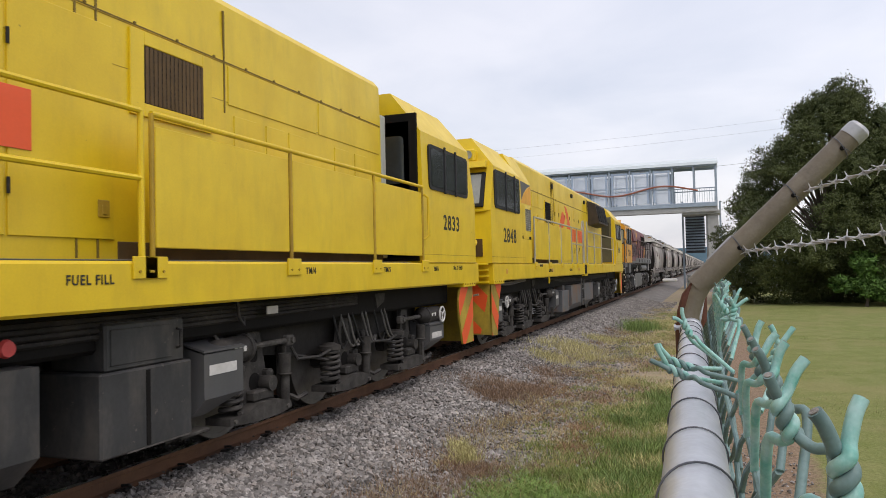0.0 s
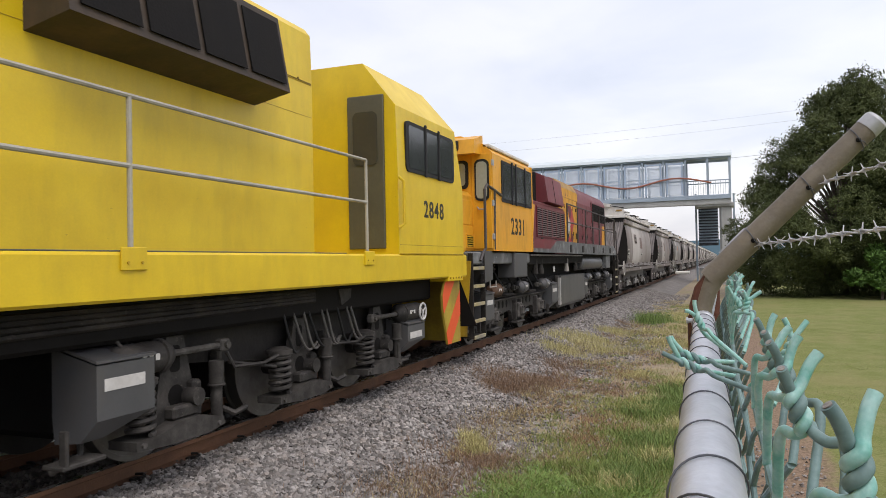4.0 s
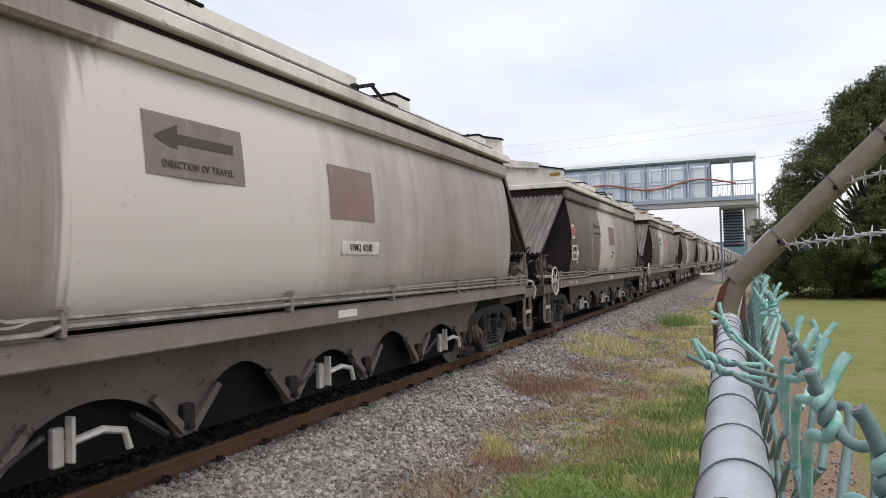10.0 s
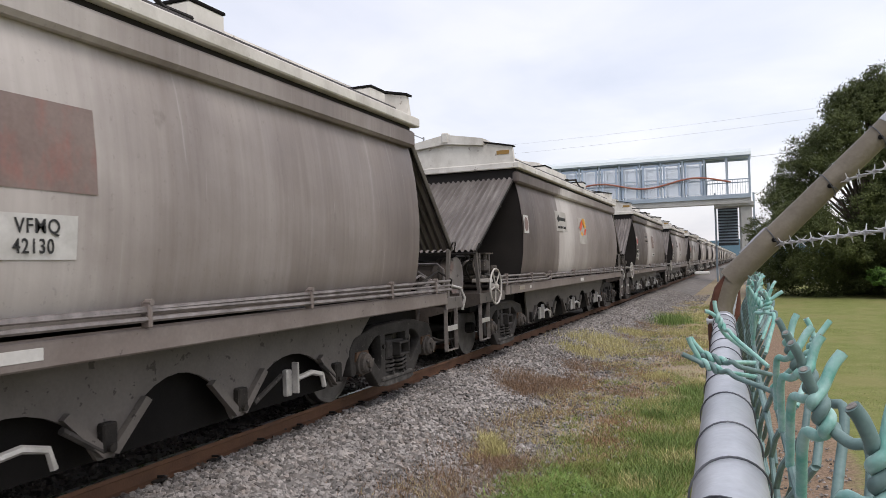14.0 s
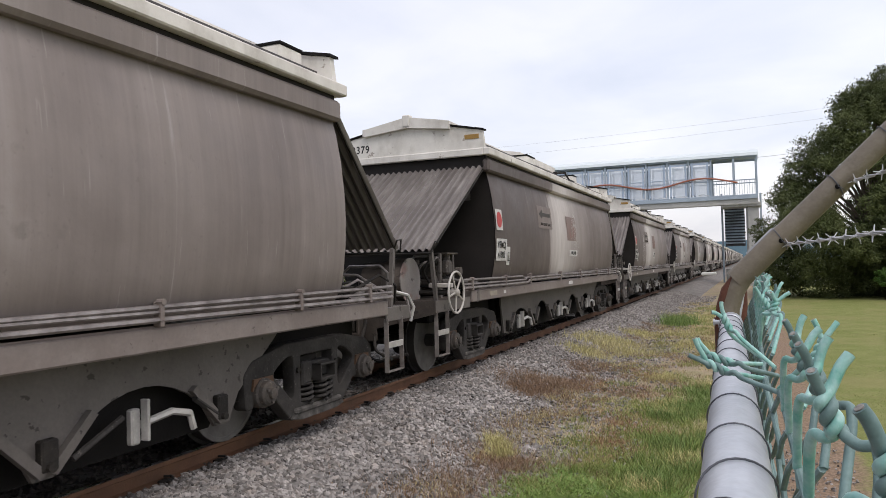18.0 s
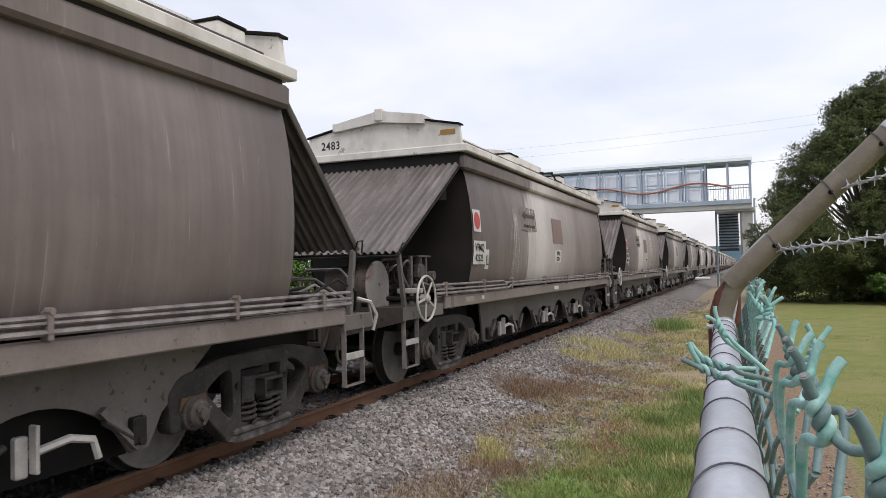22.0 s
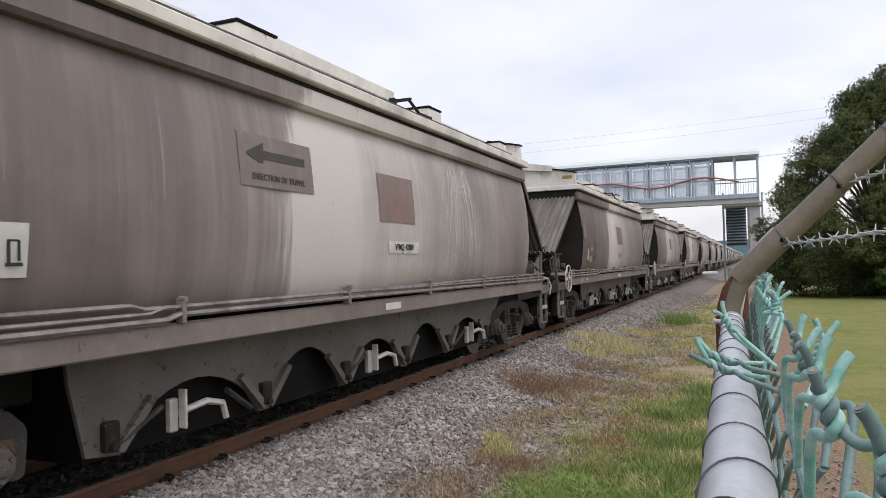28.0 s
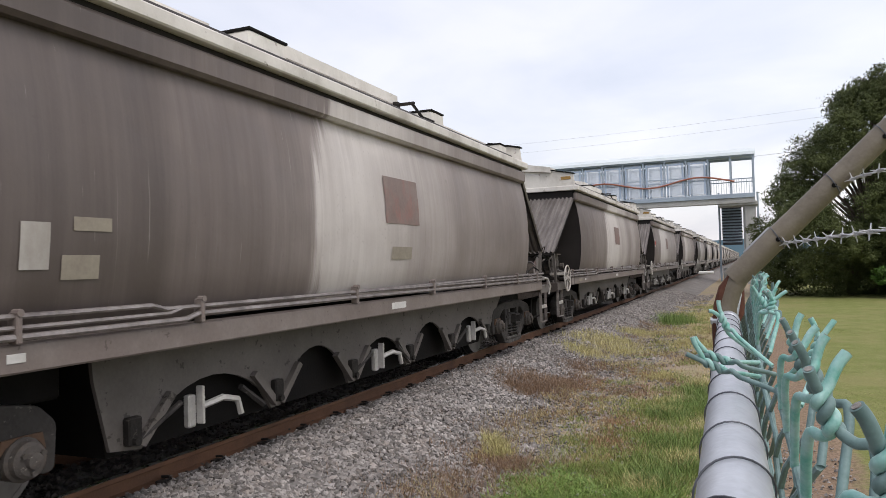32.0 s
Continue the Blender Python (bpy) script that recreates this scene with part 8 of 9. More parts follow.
        em = [([(8.65, 2.45), (8.95, 2.95), (9.20, 2.62), (8.95, 2.20)], amber), ([(9.0, 2.96), (9.45, 2.98), (9.85, 2.62), (9.35, 2.55)], maroon), ([(9.3, 2.5), (9.62, 2.92), (9.95, 2.55), (9.6, 2.2)], dot_red),
              ([(9.0, 2.3), (9.2, 2.66), (9.42, 2.5), (9.2, 2.16)], plate_white), ([(8.9, 2.18), (9.25, 2.12), (9.5, 1.98), (9.05, 1.98)], dot_red), ([(9.5, 2.3), (9.8, 2.1), (9.7, 1.98), (9.45, 2.0)], maroon)]
        for k, (q, mt) in enumerate(em):
            part("emblem_shape", S().prism(q, 0, s * (0.9965 + 0.0008 * k), s * (1.0 + 0.0008 * k)), mt, top)
        rad = part("radiator", S().box(s * 0.96, s * 1.0, 12.95, 15.75, 2.66, 3.36, 0.012), maroon, top)
        part("radiator_mesh", S().box(s * 0.995, s * 1.006, 13.05, 15.65, 2.73, 3.30, 0.004), black, rad)
        for k in range(26):
            y = 13.1 + 0.1 * k
            part("fin", S().box(s * 1.004, s * 1.014, y - 0.008, y + 0.008, 2.74, 3.29, 0.002), dark_metal, rad)
        part("amber_tail", S().prism([(15.18, 2.64), (15.84, 2.64), (15.84, 1.70), (15.5, 1.93), (15.02, 1.95)], 0, s * 0.96, s * 0.992), amber, top)
        for y in (13.3, 13.9, 14.5):
            part("pressed_rib", S().box(s * 0.978, s * 0.99, y, y + 0.45, 2.28, 2.30, 0.003), maroon, top)
            part("pressed_rib", S().box(s * 0.978, s * 0.99, y, y + 0.45, 2.5, 2.52, 0.003), maroon, top)
    part("amber_end", S().box(-0.97, 0.97, 15.85, 15.9, 1.66, 3.4, 0.02), amber, top)
    part("end_step_hood", S().box(-0.62, 0.62, 15.9, 16.18, 1.64, 2.72, 0.03), amber, top)
    # railings and steps
    railing(top, [7.3, 8.67, 9.89, 11.1, 12.3, 13.5, 15.6], 1.93, 2.88, 1.33, rail_dark, (1.0, 0.52), 0.021)
    for s in (1, -1):
        part("end_rail", S().tube(smooth_path([(s * 1.33, 15.6, 2.88), (s * 1.33, 15.76, 2.84), (s * 1.31, 15.9, 2.7), (s * 1.3, 15.95, 2.4), (s * 1.3, 15.95, 1.64)], 4), 0.022, 8), rail_dark, top)
        part("end_rail", S().tube(smooth_path([(s * 1.30, 16.36, 1.62), (s * 1.30, 16.36, 2.3), (s * 1.28, 16.34, 2.5), (s * 1.1, 16.3, 2.56), (s * 0.6, 16.3, 2.56)], 4), 0.022, 8), rail_dark, top)
        part("end_rail", S().tube([(s * 1.33, 15.6, 2.40), (s * 1.33, 15.75, 2.3), (s * 1.3, 15.95, 1.9)], 0.02, 8), rail_dark, top)
        part("cab_rail", S().tube([(s * 1.30, 0.40, 1.5), (s * 1.31, 0.5, 1.62), (s * 1.32, 0.62, 1.7), (s * 1.32, 0.62, 2.66), (s * 1.33, 0.72, 2.74), (s * 1.36, 1.45, 2.62)], 0.024, 8), rail_dark, top)
        part("cab_rail", S().tube([(s * 1.34, 1.05, 1.68), (s * 1.36, 1.05, 2.66)], 0.022, 8), rail_dark, top)
        part("nose_rail", S().tube([(s * 1.0, 0.02, 1.6), (s * 1.0, 0.0, 2.45), (s * 0.9, 0.0, 2.58), (s * 0.4, 0.0, 2.58)], 0.024, 8), rail_dark, top)
        for y0 in (-0.03, 15.80):
            st = part("step_frame", S().box(s * 1.24, s * 1.32, y0 - 0.03, y0, 0.3, 1.62, 0.006).box(s * 1.24, s * 1.32, y0 + 0.56, y0 + 0.60, 0.3, 1.62, 0.006).box(s * 0.9, s * 0.95, y0, y0 + 0.56, 0.34, 1.6, 0.006), dark_metal, top)
            for z in (0.33, 0.59, 0.86, 1.13) if y0 > 5 else (0.33, 0.58, 0.84, 1.12, 1.40):
                t = part("tread", S().box(s * 0.95, s * 1.31, y0, y0 + 0.56, z - 0.025, z, 0.006), dark_metal, st)
                part("tread_edge", S().box(s * 1.28, s * 1.325, y0 + 0.005, y0 + 0.555, z - 0.045, z + 0.008, 0.006), step_edge, st)
    # pilot
    part("pilot", S().prism([(-1.3, 1.5), (-1.2, 0.34), (1.2, 0.34), (1.3, 1.5)], 1, -0.08, -0.03), yellow_dirty_shaded, top)
    for k in range(4):
        x = -1.1 + 0.62 * k
        part("chevron", S().prism([(x, 1.4), (x + 0.28, 1.4), (x + 0.62, 0.5), (x + 0.34, 0.5)], 1, -0.086, -0.081), black, top)
    part("pilot", S().prism([(-1.3, 1.5), (-1.2, 0.34), (1.2, 0.34), (1.3, 1.5)], 1, 16.22, 16.27), dark_metal, top)
    for y, d in ((-0.08, -1), (16.27, 1)):
        part("coupler", S().box(-0.12, 0.12, y, y + d * 0.25, 0.66, 0.86, 0.03).box(-0.17, 0.12, y + d * 0.2, y + d * 0.42, 0.60, 0.92, 0.05), dark_metal, top)
        for x in (-0.6, 0.5, 0.8):
            part("air_hose", S().tube([(x, y, 1.0), (x, y + d * 0.12, 0.9), (x, y + d * 0.15, 0.55)], 0.026, 8), rubber, top)
    # below the frame
    # black filler block for the deep shade under the frame
    part("under_core", S().box(-0.85, 0.85, 0.6, 15.6, 1.0, 1.45, 0.03), black, top)
    for s in (1, -1):
        part("sand_hopper", S().prism([(0.50, 1.66), (1.05, 1.66), (1.05, 1.18), (0.62, 1.14), (0.52, 1.3)], 0, s * 1.0, s * 1.30), tank_dark, top)
        part("grey_box", S().box(s * 1.0, s * 1.33, 2.32, 3.25, 1.18, 1.64, 0.012), tank_dark, top)
        part("fuel_tank", S().prism([(s * 0.3, 0.32), (s * 1.1, 0.32), (s * 1.22, 0.42), (s * 1.22, 1.10), (s * 0.3, 1.10)], 1, 6.93, 10.15), tank_sheen, top)
        part("sight_gauge", S().box(s * 1.16, s * 1.225, 6.80, 6.90, 0.40, 1.06, 0.008), bare_steel, top)
        part("air_drier", S().turned([(0.36, 0.05), (0.4, 0.06), (1.08, 0.06), (1.12, 0.05)], 2, 14, (s * 1.12, 6.84, 0)), dust_dark, top)
        part("grey_box", S().box(s * 1.0, s * 1.33, 13.59, 14.48, 1.20, 1.62, 0.012), sill_grey, top)
        part("junction_box", S().box(s * 1.05, s * 1.22, 13.36, 13.57, 1.17, 1.33, 0.015), dust_steel, top)
        a = S().turned([(9.75, 0.10), (9.8, 0.16), (9.9, 0.185), (12.95, 0.185), (13.05, 0.16), (13.1, 0.10)], 1, 24, (s * 1.12, 0, 1.385))
        part("air_reservoir", a, tank_sheen, top)
        part("air_line", S().tube([(s * 1.2, 9.75, 1.4), (s * 1.2, 9.3, 1.42), (s * 1.2, 9.2, 1.42)], 0.02, 6), dark_metal, top)
        part("long_pipe", S().tube([(s * 1.28, 3.7, 1.60), (s * 1.28, 9.5, 1.60)], 0.02, 6), pipe_grey, top)
        part("long_pipe", S().tube([(s * 1.1, 1.3, 1.5), (s * 1.15, 2.0, 1.52), (s * 1.15, 2.3, 1.52)], 0.045, 8), bogie_grey, top)
        for y in (4.48, 5.0, 7.8, 9.0):
            part("filter_bowl", S().cyl((s * 1.18, y, 1.3), (s * 1.18, y, 1.52), 0.05, 10).cyl((s * 1.18, y, 1.2), (s * 1.18, y, 1.32), 0.065, 10), bogie_grey if y != 7.8 else white_dirty, top)
        for y in (1.25, 1.5):
            part("insulator", S().turned([(1.3, 0.03), (1.34, 0.06), (1.38, 0.03), (1.42, 0.06), (1.46, 0.03), (1.52, 0.03)], 2, 12, (s * 1.15, y, 0)), dark_metal, top)
        part("wire_guard", S().tube([(s * 1.2, 1.2, 1.3), (s * 1.2, 1.2, 1.05), (s * 1.2, 1.55, 1.05), (s * 1.2, 1.55, 1.15)], 0.012, 6), bare_steel, top)
        part("white_tag", S().box(s * 1.2, s * 1.21, 6.16, 6.30, 1.22, 1.34, 0.002), plate_white, top)
    sand_box(top, 0.95, 1.42, 1.2, 0.5, 0.92)
    sand_box(top, 5.99, 6.60, 1.2, 0.51, 0.92)
    sand_box(top, 10.3, 10.75, 1.2, 0.51, 0.92)
    sand_box(top, 15.34, 15.79, 1.2, 0.5, 0.91)
    maroon_bogie(top, (1.75, 3.5, 5.22), [(1.48, 2.02, 2.3), (3.91, 3.34, 3.05), (5.85, 5.30, 4.95)], True)
    maroon_bogie(top, (11.2, 12.96, 14.71), [(11.0, 11.55, 11.85), (12.69, 13.26, 13.55), (15.18, 14.60, 14.2)])
    writing("cab_number", "2331", 0.42, side_m(1.349, 2.57, 2.10), ink, top, 1.05)
    writing("frame_text", "TM-6", 0.09, side_m(1.37, 15.0, 1.72), plate_white, top, 0.9)
    return top


loco_c = maroon_loco()
LOCO_C0 = 33.06

# ---- footbridge across the line, 60 m off ----
BY = 60.0
br = thing("footbridge", "pale blue-grey covered footbridge over the railway", "footbridge", pose(0, BY, 0), kind="")
X0, X1, Z0, Z1 = -24.0, 0.75, 6.15, 9.75
part("deck", S().box(X0, X1, 0, 2.6, Z0, Z0 + 0.42, 0.03), concrete, br)
part("edge_beam", S().box(X0, X1, -0.10, 0.06, Z0 + 0.28, Z0 + 0.62, 0.02), bridge_steel, br)
part("edge_beam", S().box(X0, X1, 2.54, 2.70, Z0 + 0.28, Z0 + 0.62, 0.02), bridge_steel, br)
roof_rows = []
for k in range(9):
    a = math.pi * k / 8
    roof_rows.append([(x, 1.3 - 1.5 * math.cos(a), Z1 - 0.05 + 0.62 * math.sin(a)) for x in (X0, X0 / 2, X1 + 0.1)])
part("roof", S().sheet(roof_rows), bridge_roof, br)
part("top_beam", S().box(X0, X1, -0.06, 0.05, Z1 - 0.16, Z1, 0.01), bridge_steel, br)
part("top_beam", S().box(X0, X1, 2.55, 2.66, Z1 - 0.16, Z1, 0.01), bridge_steel, br)
nb = 15
for j, y in enumerate((0.0, 2.6)):
    for i in range(nb + 1):
        x = X1 - 0.06 - i * 1.62
        part("post", S().box(x - 0.07, x + 0.07, y - 0.06, y + 0.06, Z0 + 0.6, Z1 - 0.1, 0.01), bridge_steel, br)
        if i < nb and i > 1:
            part("panel", S().box(x - 1.48, x - 0.14, y - 0.02, y + 0.02, Z0 + 0.72, Z1 - 0.3, 0.01), bridge_glass, br)
            for q, w in ((0.24, 0.07), (1.38, 0.07)):
                part("panel_stile", S().box(x - q - w, x - q + w, y - 0.035, y + 0.035, Z0 + 0.72, Z1 - 0.3, 0.01), bridge_mesh, br)
            part("panel_rail", S().box(x - 1.50, x - 0.12, y - 0.033, y + 0.033, Z0 + 3.10, Z0 + 3.22, 0.01), bridge_mesh, br)
            part("transom", S().box(x - 1.55, x - 0.07, y - 0.03, y + 0.03, Z0 + 2.0, Z0 + 2.08, 0.008), bridge_steel, br)
        if i < nb:
            part("mid_rail", S().box(x - 1.55, x - 0.07, y - 0.03, y + 0.03, Z0 + 1.70, Z0 + 1.78, 0.008), bridge_steel, br)
    if j == 0:
        bal = S()
        for k in range(nb * 9):
            x = X1 - 0.2 - k * 0.18
            bal.cyl((x, y, Z0 + 0.6), (x, y, Z0 + 1.72), 0.014, 5)
        part("baluster", bal, bridge_steel, br, kind="stuff")
part("wave_ribbon", S().tube([(X1 - 1.4 - 0.4 * k, -0.14, Z0 + 1.72 - 0.30 * math.sin(-0.62 * k * 0.4 * 1.35 + 0.6) + 0.0 * k) for k in range(48)], 0.065, 6), wave_red, br)
part("fascia", S().box(X0, X1 + 0.05, -0.05, 0.0, Z0 - 0.12, Z0 + 0.02, 0.01), concrete, br)
# pier and stair tower at the near end
part("pier", S().box(-0.02, 0.78, 0.3, 1.4, 0, Z0, 0.03), concrete, br)
part("pier_face", S().box(-0.14, 0.12, 0.5, 2.4, 0, Z0, 0.02), concrete, br)
part("pier_cap", S().box(-1.9, 0.95, 0.1, 2.5, Z0 - 0.3, Z0, 0.03), concrete, br)
st = part("stair_screen", S().box(-1.75, -0.25, 3.2, 3.3, 2.9, Z0 - 0.1, 0.02), louvre_dark, br)
for k in range(13):
    z = 3.1 + 0.235 * k
    part("louvre", S().prism([(3.02, z), (3.18, z + 0.1), (3.18, z + 0.13), (3.02, z + 0.03)], 0, -1.72, -0.28), bridge_steel, st)
part("stair_post", S().box(-2.0, -1.85, 2.9, 3.1, 0, Z0 + 1, 0.02), bridge_steel, br)
part("stair_post", S().box(0.9, 1.05, 4.0, 4.2, 0, Z0 + 1, 0.02), bridge_steel, br)
part("ramp_wall", S().box(-1.8, 1.3, 4.2, 4.4, 0, 1.1, 0.02), concrete, br)
far_pier = part("pier", S().box(-20.6, -19.8, 0.3, 1.4, 0, Z0, 0.03), concrete, br)

# station steps and rails by the pier
steps = thing("station_steps", "grey concrete steps beside the footbridge pier", "steps", pose(3.4, 62, 0))
for k in range(10):
    part("step", S().box(-1.5, 1.5, 0.3 * k, 0.3 * k + 0.34, 0.0, 0.16 * (k + 1), 0.01), concrete, steps)
for x in (-1.5, 1.5):
    part("hand_rail", S().tube([(x, 0, 0), (x, 0, 1.0), (x, 3.0, 2.6), (x, 3.0, 1.6)], 0.03, 8), bridge_steel, steps)
    part("hand_rail", S().tube([(x, 0, 0.5), (x, 3.0, 2.1)], 0.02, 8), bridge_steel, steps)
slab = thing("concrete_kerb", "low grey concrete kerb at the end of the lawn", "kerb", pose(2.6, 55, 0), S().box(-2.6, 3.2, 0, 0.4, -0.05, 0.22, 0.02), concrete)
cab_ = thing("equipment_cabinet", "pale grey steel trackside cabinet", "cabinet", pose(1.9, 57.5, 0), S().box(-0.5, 0.5, -0.3, 0.3, 0, 1.0, 0.02), bridge_steel)
part("door", S().box(-0.44, 0.44, -0.32, -0.3, 0.08, 0.94, 0.006), bridge_mesh, cab_)

# overhead lines, a far hill, and posts across the tracks
line = thing("power_line", "thin dark overhead power lines strung between tall poles", "power line")
for x, z in ((-62, 11), (40, 19)):
    part("pole", S().tube([(x, 76, 0), (x, 76, z + 0.6)], [0.2, 0.12], 8), bark, line)
    part("cross_arm", S().box(x - 0.08, x + 0.08, 71, 85, z - 0.1, z + 0.06, 0.02), bark, line)
for z0, z1, y0 in ((10.9, 13.4, 72), (14.8, 17.6, 80), (16.6, 19.2, 84)):
    part("cable", S().tube([(-62 + 6.8 * k, y0, z0 + (z1 - z0) * k / 15 - 1.5 * (1 - ((k - 7.5) / 7.5) ** 2)) for k in range(16)], 0.012 if z0 < 11 else 0.006, 5), rail_dark, line)
hill = []
for k in range(41):
    x = -900 + 45 * k
    hh = 24 + 66 * math.exp(-((x + 245) / 95) ** 2) + 30 * math.exp(-((x - 250) / 300) ** 2) + 12 * noise.noise((x * 0.01, 2, 0))
    hill.append([(x, 1500, -5), (x, 1540, hh * 0.6), (x, 1620, hh)])
thing("hill", "hazy blue-green wooded hill far off", "hill", None, S().sheet(hill), hill_blue, kind="structure")
for x, y, h in ((-16.0, 36.6, 9.0),):
    lp = thing("street_lamp", "grey street lamp across the tracks", "street lamp", pose(x, y, 0))
    part("pole", S().tube([(0, 0, 0), (0, 0, h)], [0.09, 0.05], 8), galv, lp)
    part("arm", S().tube([(0, 0, h - 0.1), (-0.5, -0.6, h + 0.15), (-1.0, -1.2, h + 0.2)], 0.03, 6), galv, lp)
    part("lantern", S().box(-1.35, -0.9, -1.35, -1.1, h + 0.14, h + 0.26, 0.04), tank_grey, lp)
def palm(x, y, h, seed):
    rr = random.Random(seed)
    t = thing("palm_tree", "tall palm with drooping green fronds across the tracks", "palm tree", pose(x, y, 0), group="palms")
    part("trunk", S().tube([(0, 0, 0), (0.1, 0, h * 0.5), (0, 0.1, h)], [0.2, 0.15, 0.12], 10), bark, t)
    for k in range(16):
        a = k * 2.4 + rr.uniform(-0.2, 0.2)
        up, ln_ = rr.uniform(-0.2, 0.9), rr.uniform(1.7, 2.3)
        d = Vector((math.cos(a), math.sin(a), 0))
        side = Vector((-math.sin(a), math.cos(a), 0))
        sh, sp = S(), []
        for i in range(9):
            u = i / 8
            sp.append(Vector((0, 0.1, h)) + d * ln_ * u + Vector((0, 0, up * u * 1.6 - 2.3 * u * u * 0.8)))
        sh.tube(sp, 0.018, 5)
        for i in range(1, 9):
            for s_ in (-1, 1):
                for q in (0.0, 0.5):
                    p = sp[i - 1].lerp(sp[i], q)
                    tip = p + side * s_ * 0.42 * math.sin(math.pi * min(1, 0.25 + 0.7 * (i + q) / 9)) + d * 0.18 + Vector((0, 0, -0.16))
                    w = d * 0.035
                    sh.add([p - w, p + w, tip], [(0, 1, 2)])
        part("frond", sh.mesh("frond", 0, False), leaf_mid, t)


palm(-24.0, 32.5, 8.6, 3)
palm(-26.0, 38.0, 10.0, 4)
fen = thing("paling_fence", "brown timber paling fence behind the tracks", "fence", pose(-13.2, 0, 0))
part("rail", S().box(-0.03, 0.03, -6, 30, 0.35, 0.43, 0.01).box(-0.03, 0.03, -6, 30, 0.95, 1.03, 0.01), bark, fen)
pal = S()
for k in range(180):
    pal.box(0.03, 0.05, -6 + 0.2 * k, -6 + 0.2 * k + 0.13, 0.02, 1.12 + random.uniform(-0.03, 0.03), 0.006)
part("paling", pal, bark, fen, kind="stuff")

# ---- chain-wire fence right under the camera ----
RR = 0.0212


def rail_at(y):
    """The top rail's axis: nearly level, closing in a little towards the camera."""
    return Vector((0.0003 - 0.0252 * y, y, 1.7947 - 0.0055 * y))


fence = thing("chain_wire_fence", "chain-wire fence with galvanised top rail and sea-green coated wire", "fence")
rail = part("top_rail", S().cyl(rail_at(-2.0), rail_at(1.775), RR, 32), fence_pipe, fence)
part("top_rail", S().cyl(rail_at(1.83), rail_at(1.83) + Vector((0.0, 3.0, -0.02)), RR, 20), fence_pipe, fence)
rs_f = random.Random(8)
for y in (0.22, 0.30, 0.375, 0.455, 0.555, 0.68, 0.80, 0.92, 1.04, 1.16, 1.30, 1.42, 1.55, 1.68):
    t, u = rs_f.uniform(-0.014, 0.014), rs_f.uniform(-0.006, 0.006)
    c = rail_at(y)
    pts = [(c.x + (RR + 0.0011) * math.cos(a), y + t * math.cos(a) + u * math.sin(2 * a), c.z + (RR + 0.0011) * math.sin(a)) for a in [k * math.tau / 28 for k in range(28)]]
    part("tie_wire", S().tube(pts, 0.0007, 6, True), tie_wire, fence)
PX = -0.050
for y in (1.80, 4.8, -2.0):
    p = part("post", S().tube([(PX, y, 0), (PX, y, 1.795)], 0.030, 18), rust_post, fence)
    bend = [(PX, y, 1.785), (PX + 0.002, y, 1.815), (PX + 0.014, y, 1.855), (PX + 0.034, y, 1.890), (PX + 0.06, y, 1.918)]
    part("post_head", S().tube(bend, 0.0240, 20), fence_arm, p)
    part("rust_flake", S().tube([(a - 0.0165, b - 0.011, c + 0.004) for a, b, c in bend[:4]], [0.0100, 0.0105, 0.0105, 0.004], 10), rust_post, p, "flaking red-brown rust")
part("rail_socket", S().turned([(1.705, RR + 0.001), (1.707, RR + 0.0035), (1.76, RR + 0.0035), (1.765, RR + 0.001)], 1, 24, tuple(rail_at(1.73) - Vector((0, 1.73, 0)))), fence_pipe, fence)
part("socket_bolt", S().cyl(rail_at(1.73) + Vector((-0.034, 0, 0.004)), rail_at(1.73) + Vector((-0.02, 0, 0.004)), 0.005, 8).cyl(rail_at(1.73) + Vector((-0.036, 0, 0.004)), rail_at(1.73) + Vector((-0.032, 0, 0.004)), 0.008, 6), fence_pipe, fence)
part("white_cap", S().box(PX - 0.052, PX - 0.020, 1.74, 1.765, 1.893, 1.900, 0.002), plate_white, fence)
arm_a, arm_b = Vector((-0.030, 1.80, 1.878)), Vector((0.316, 1.80, 2.2185))
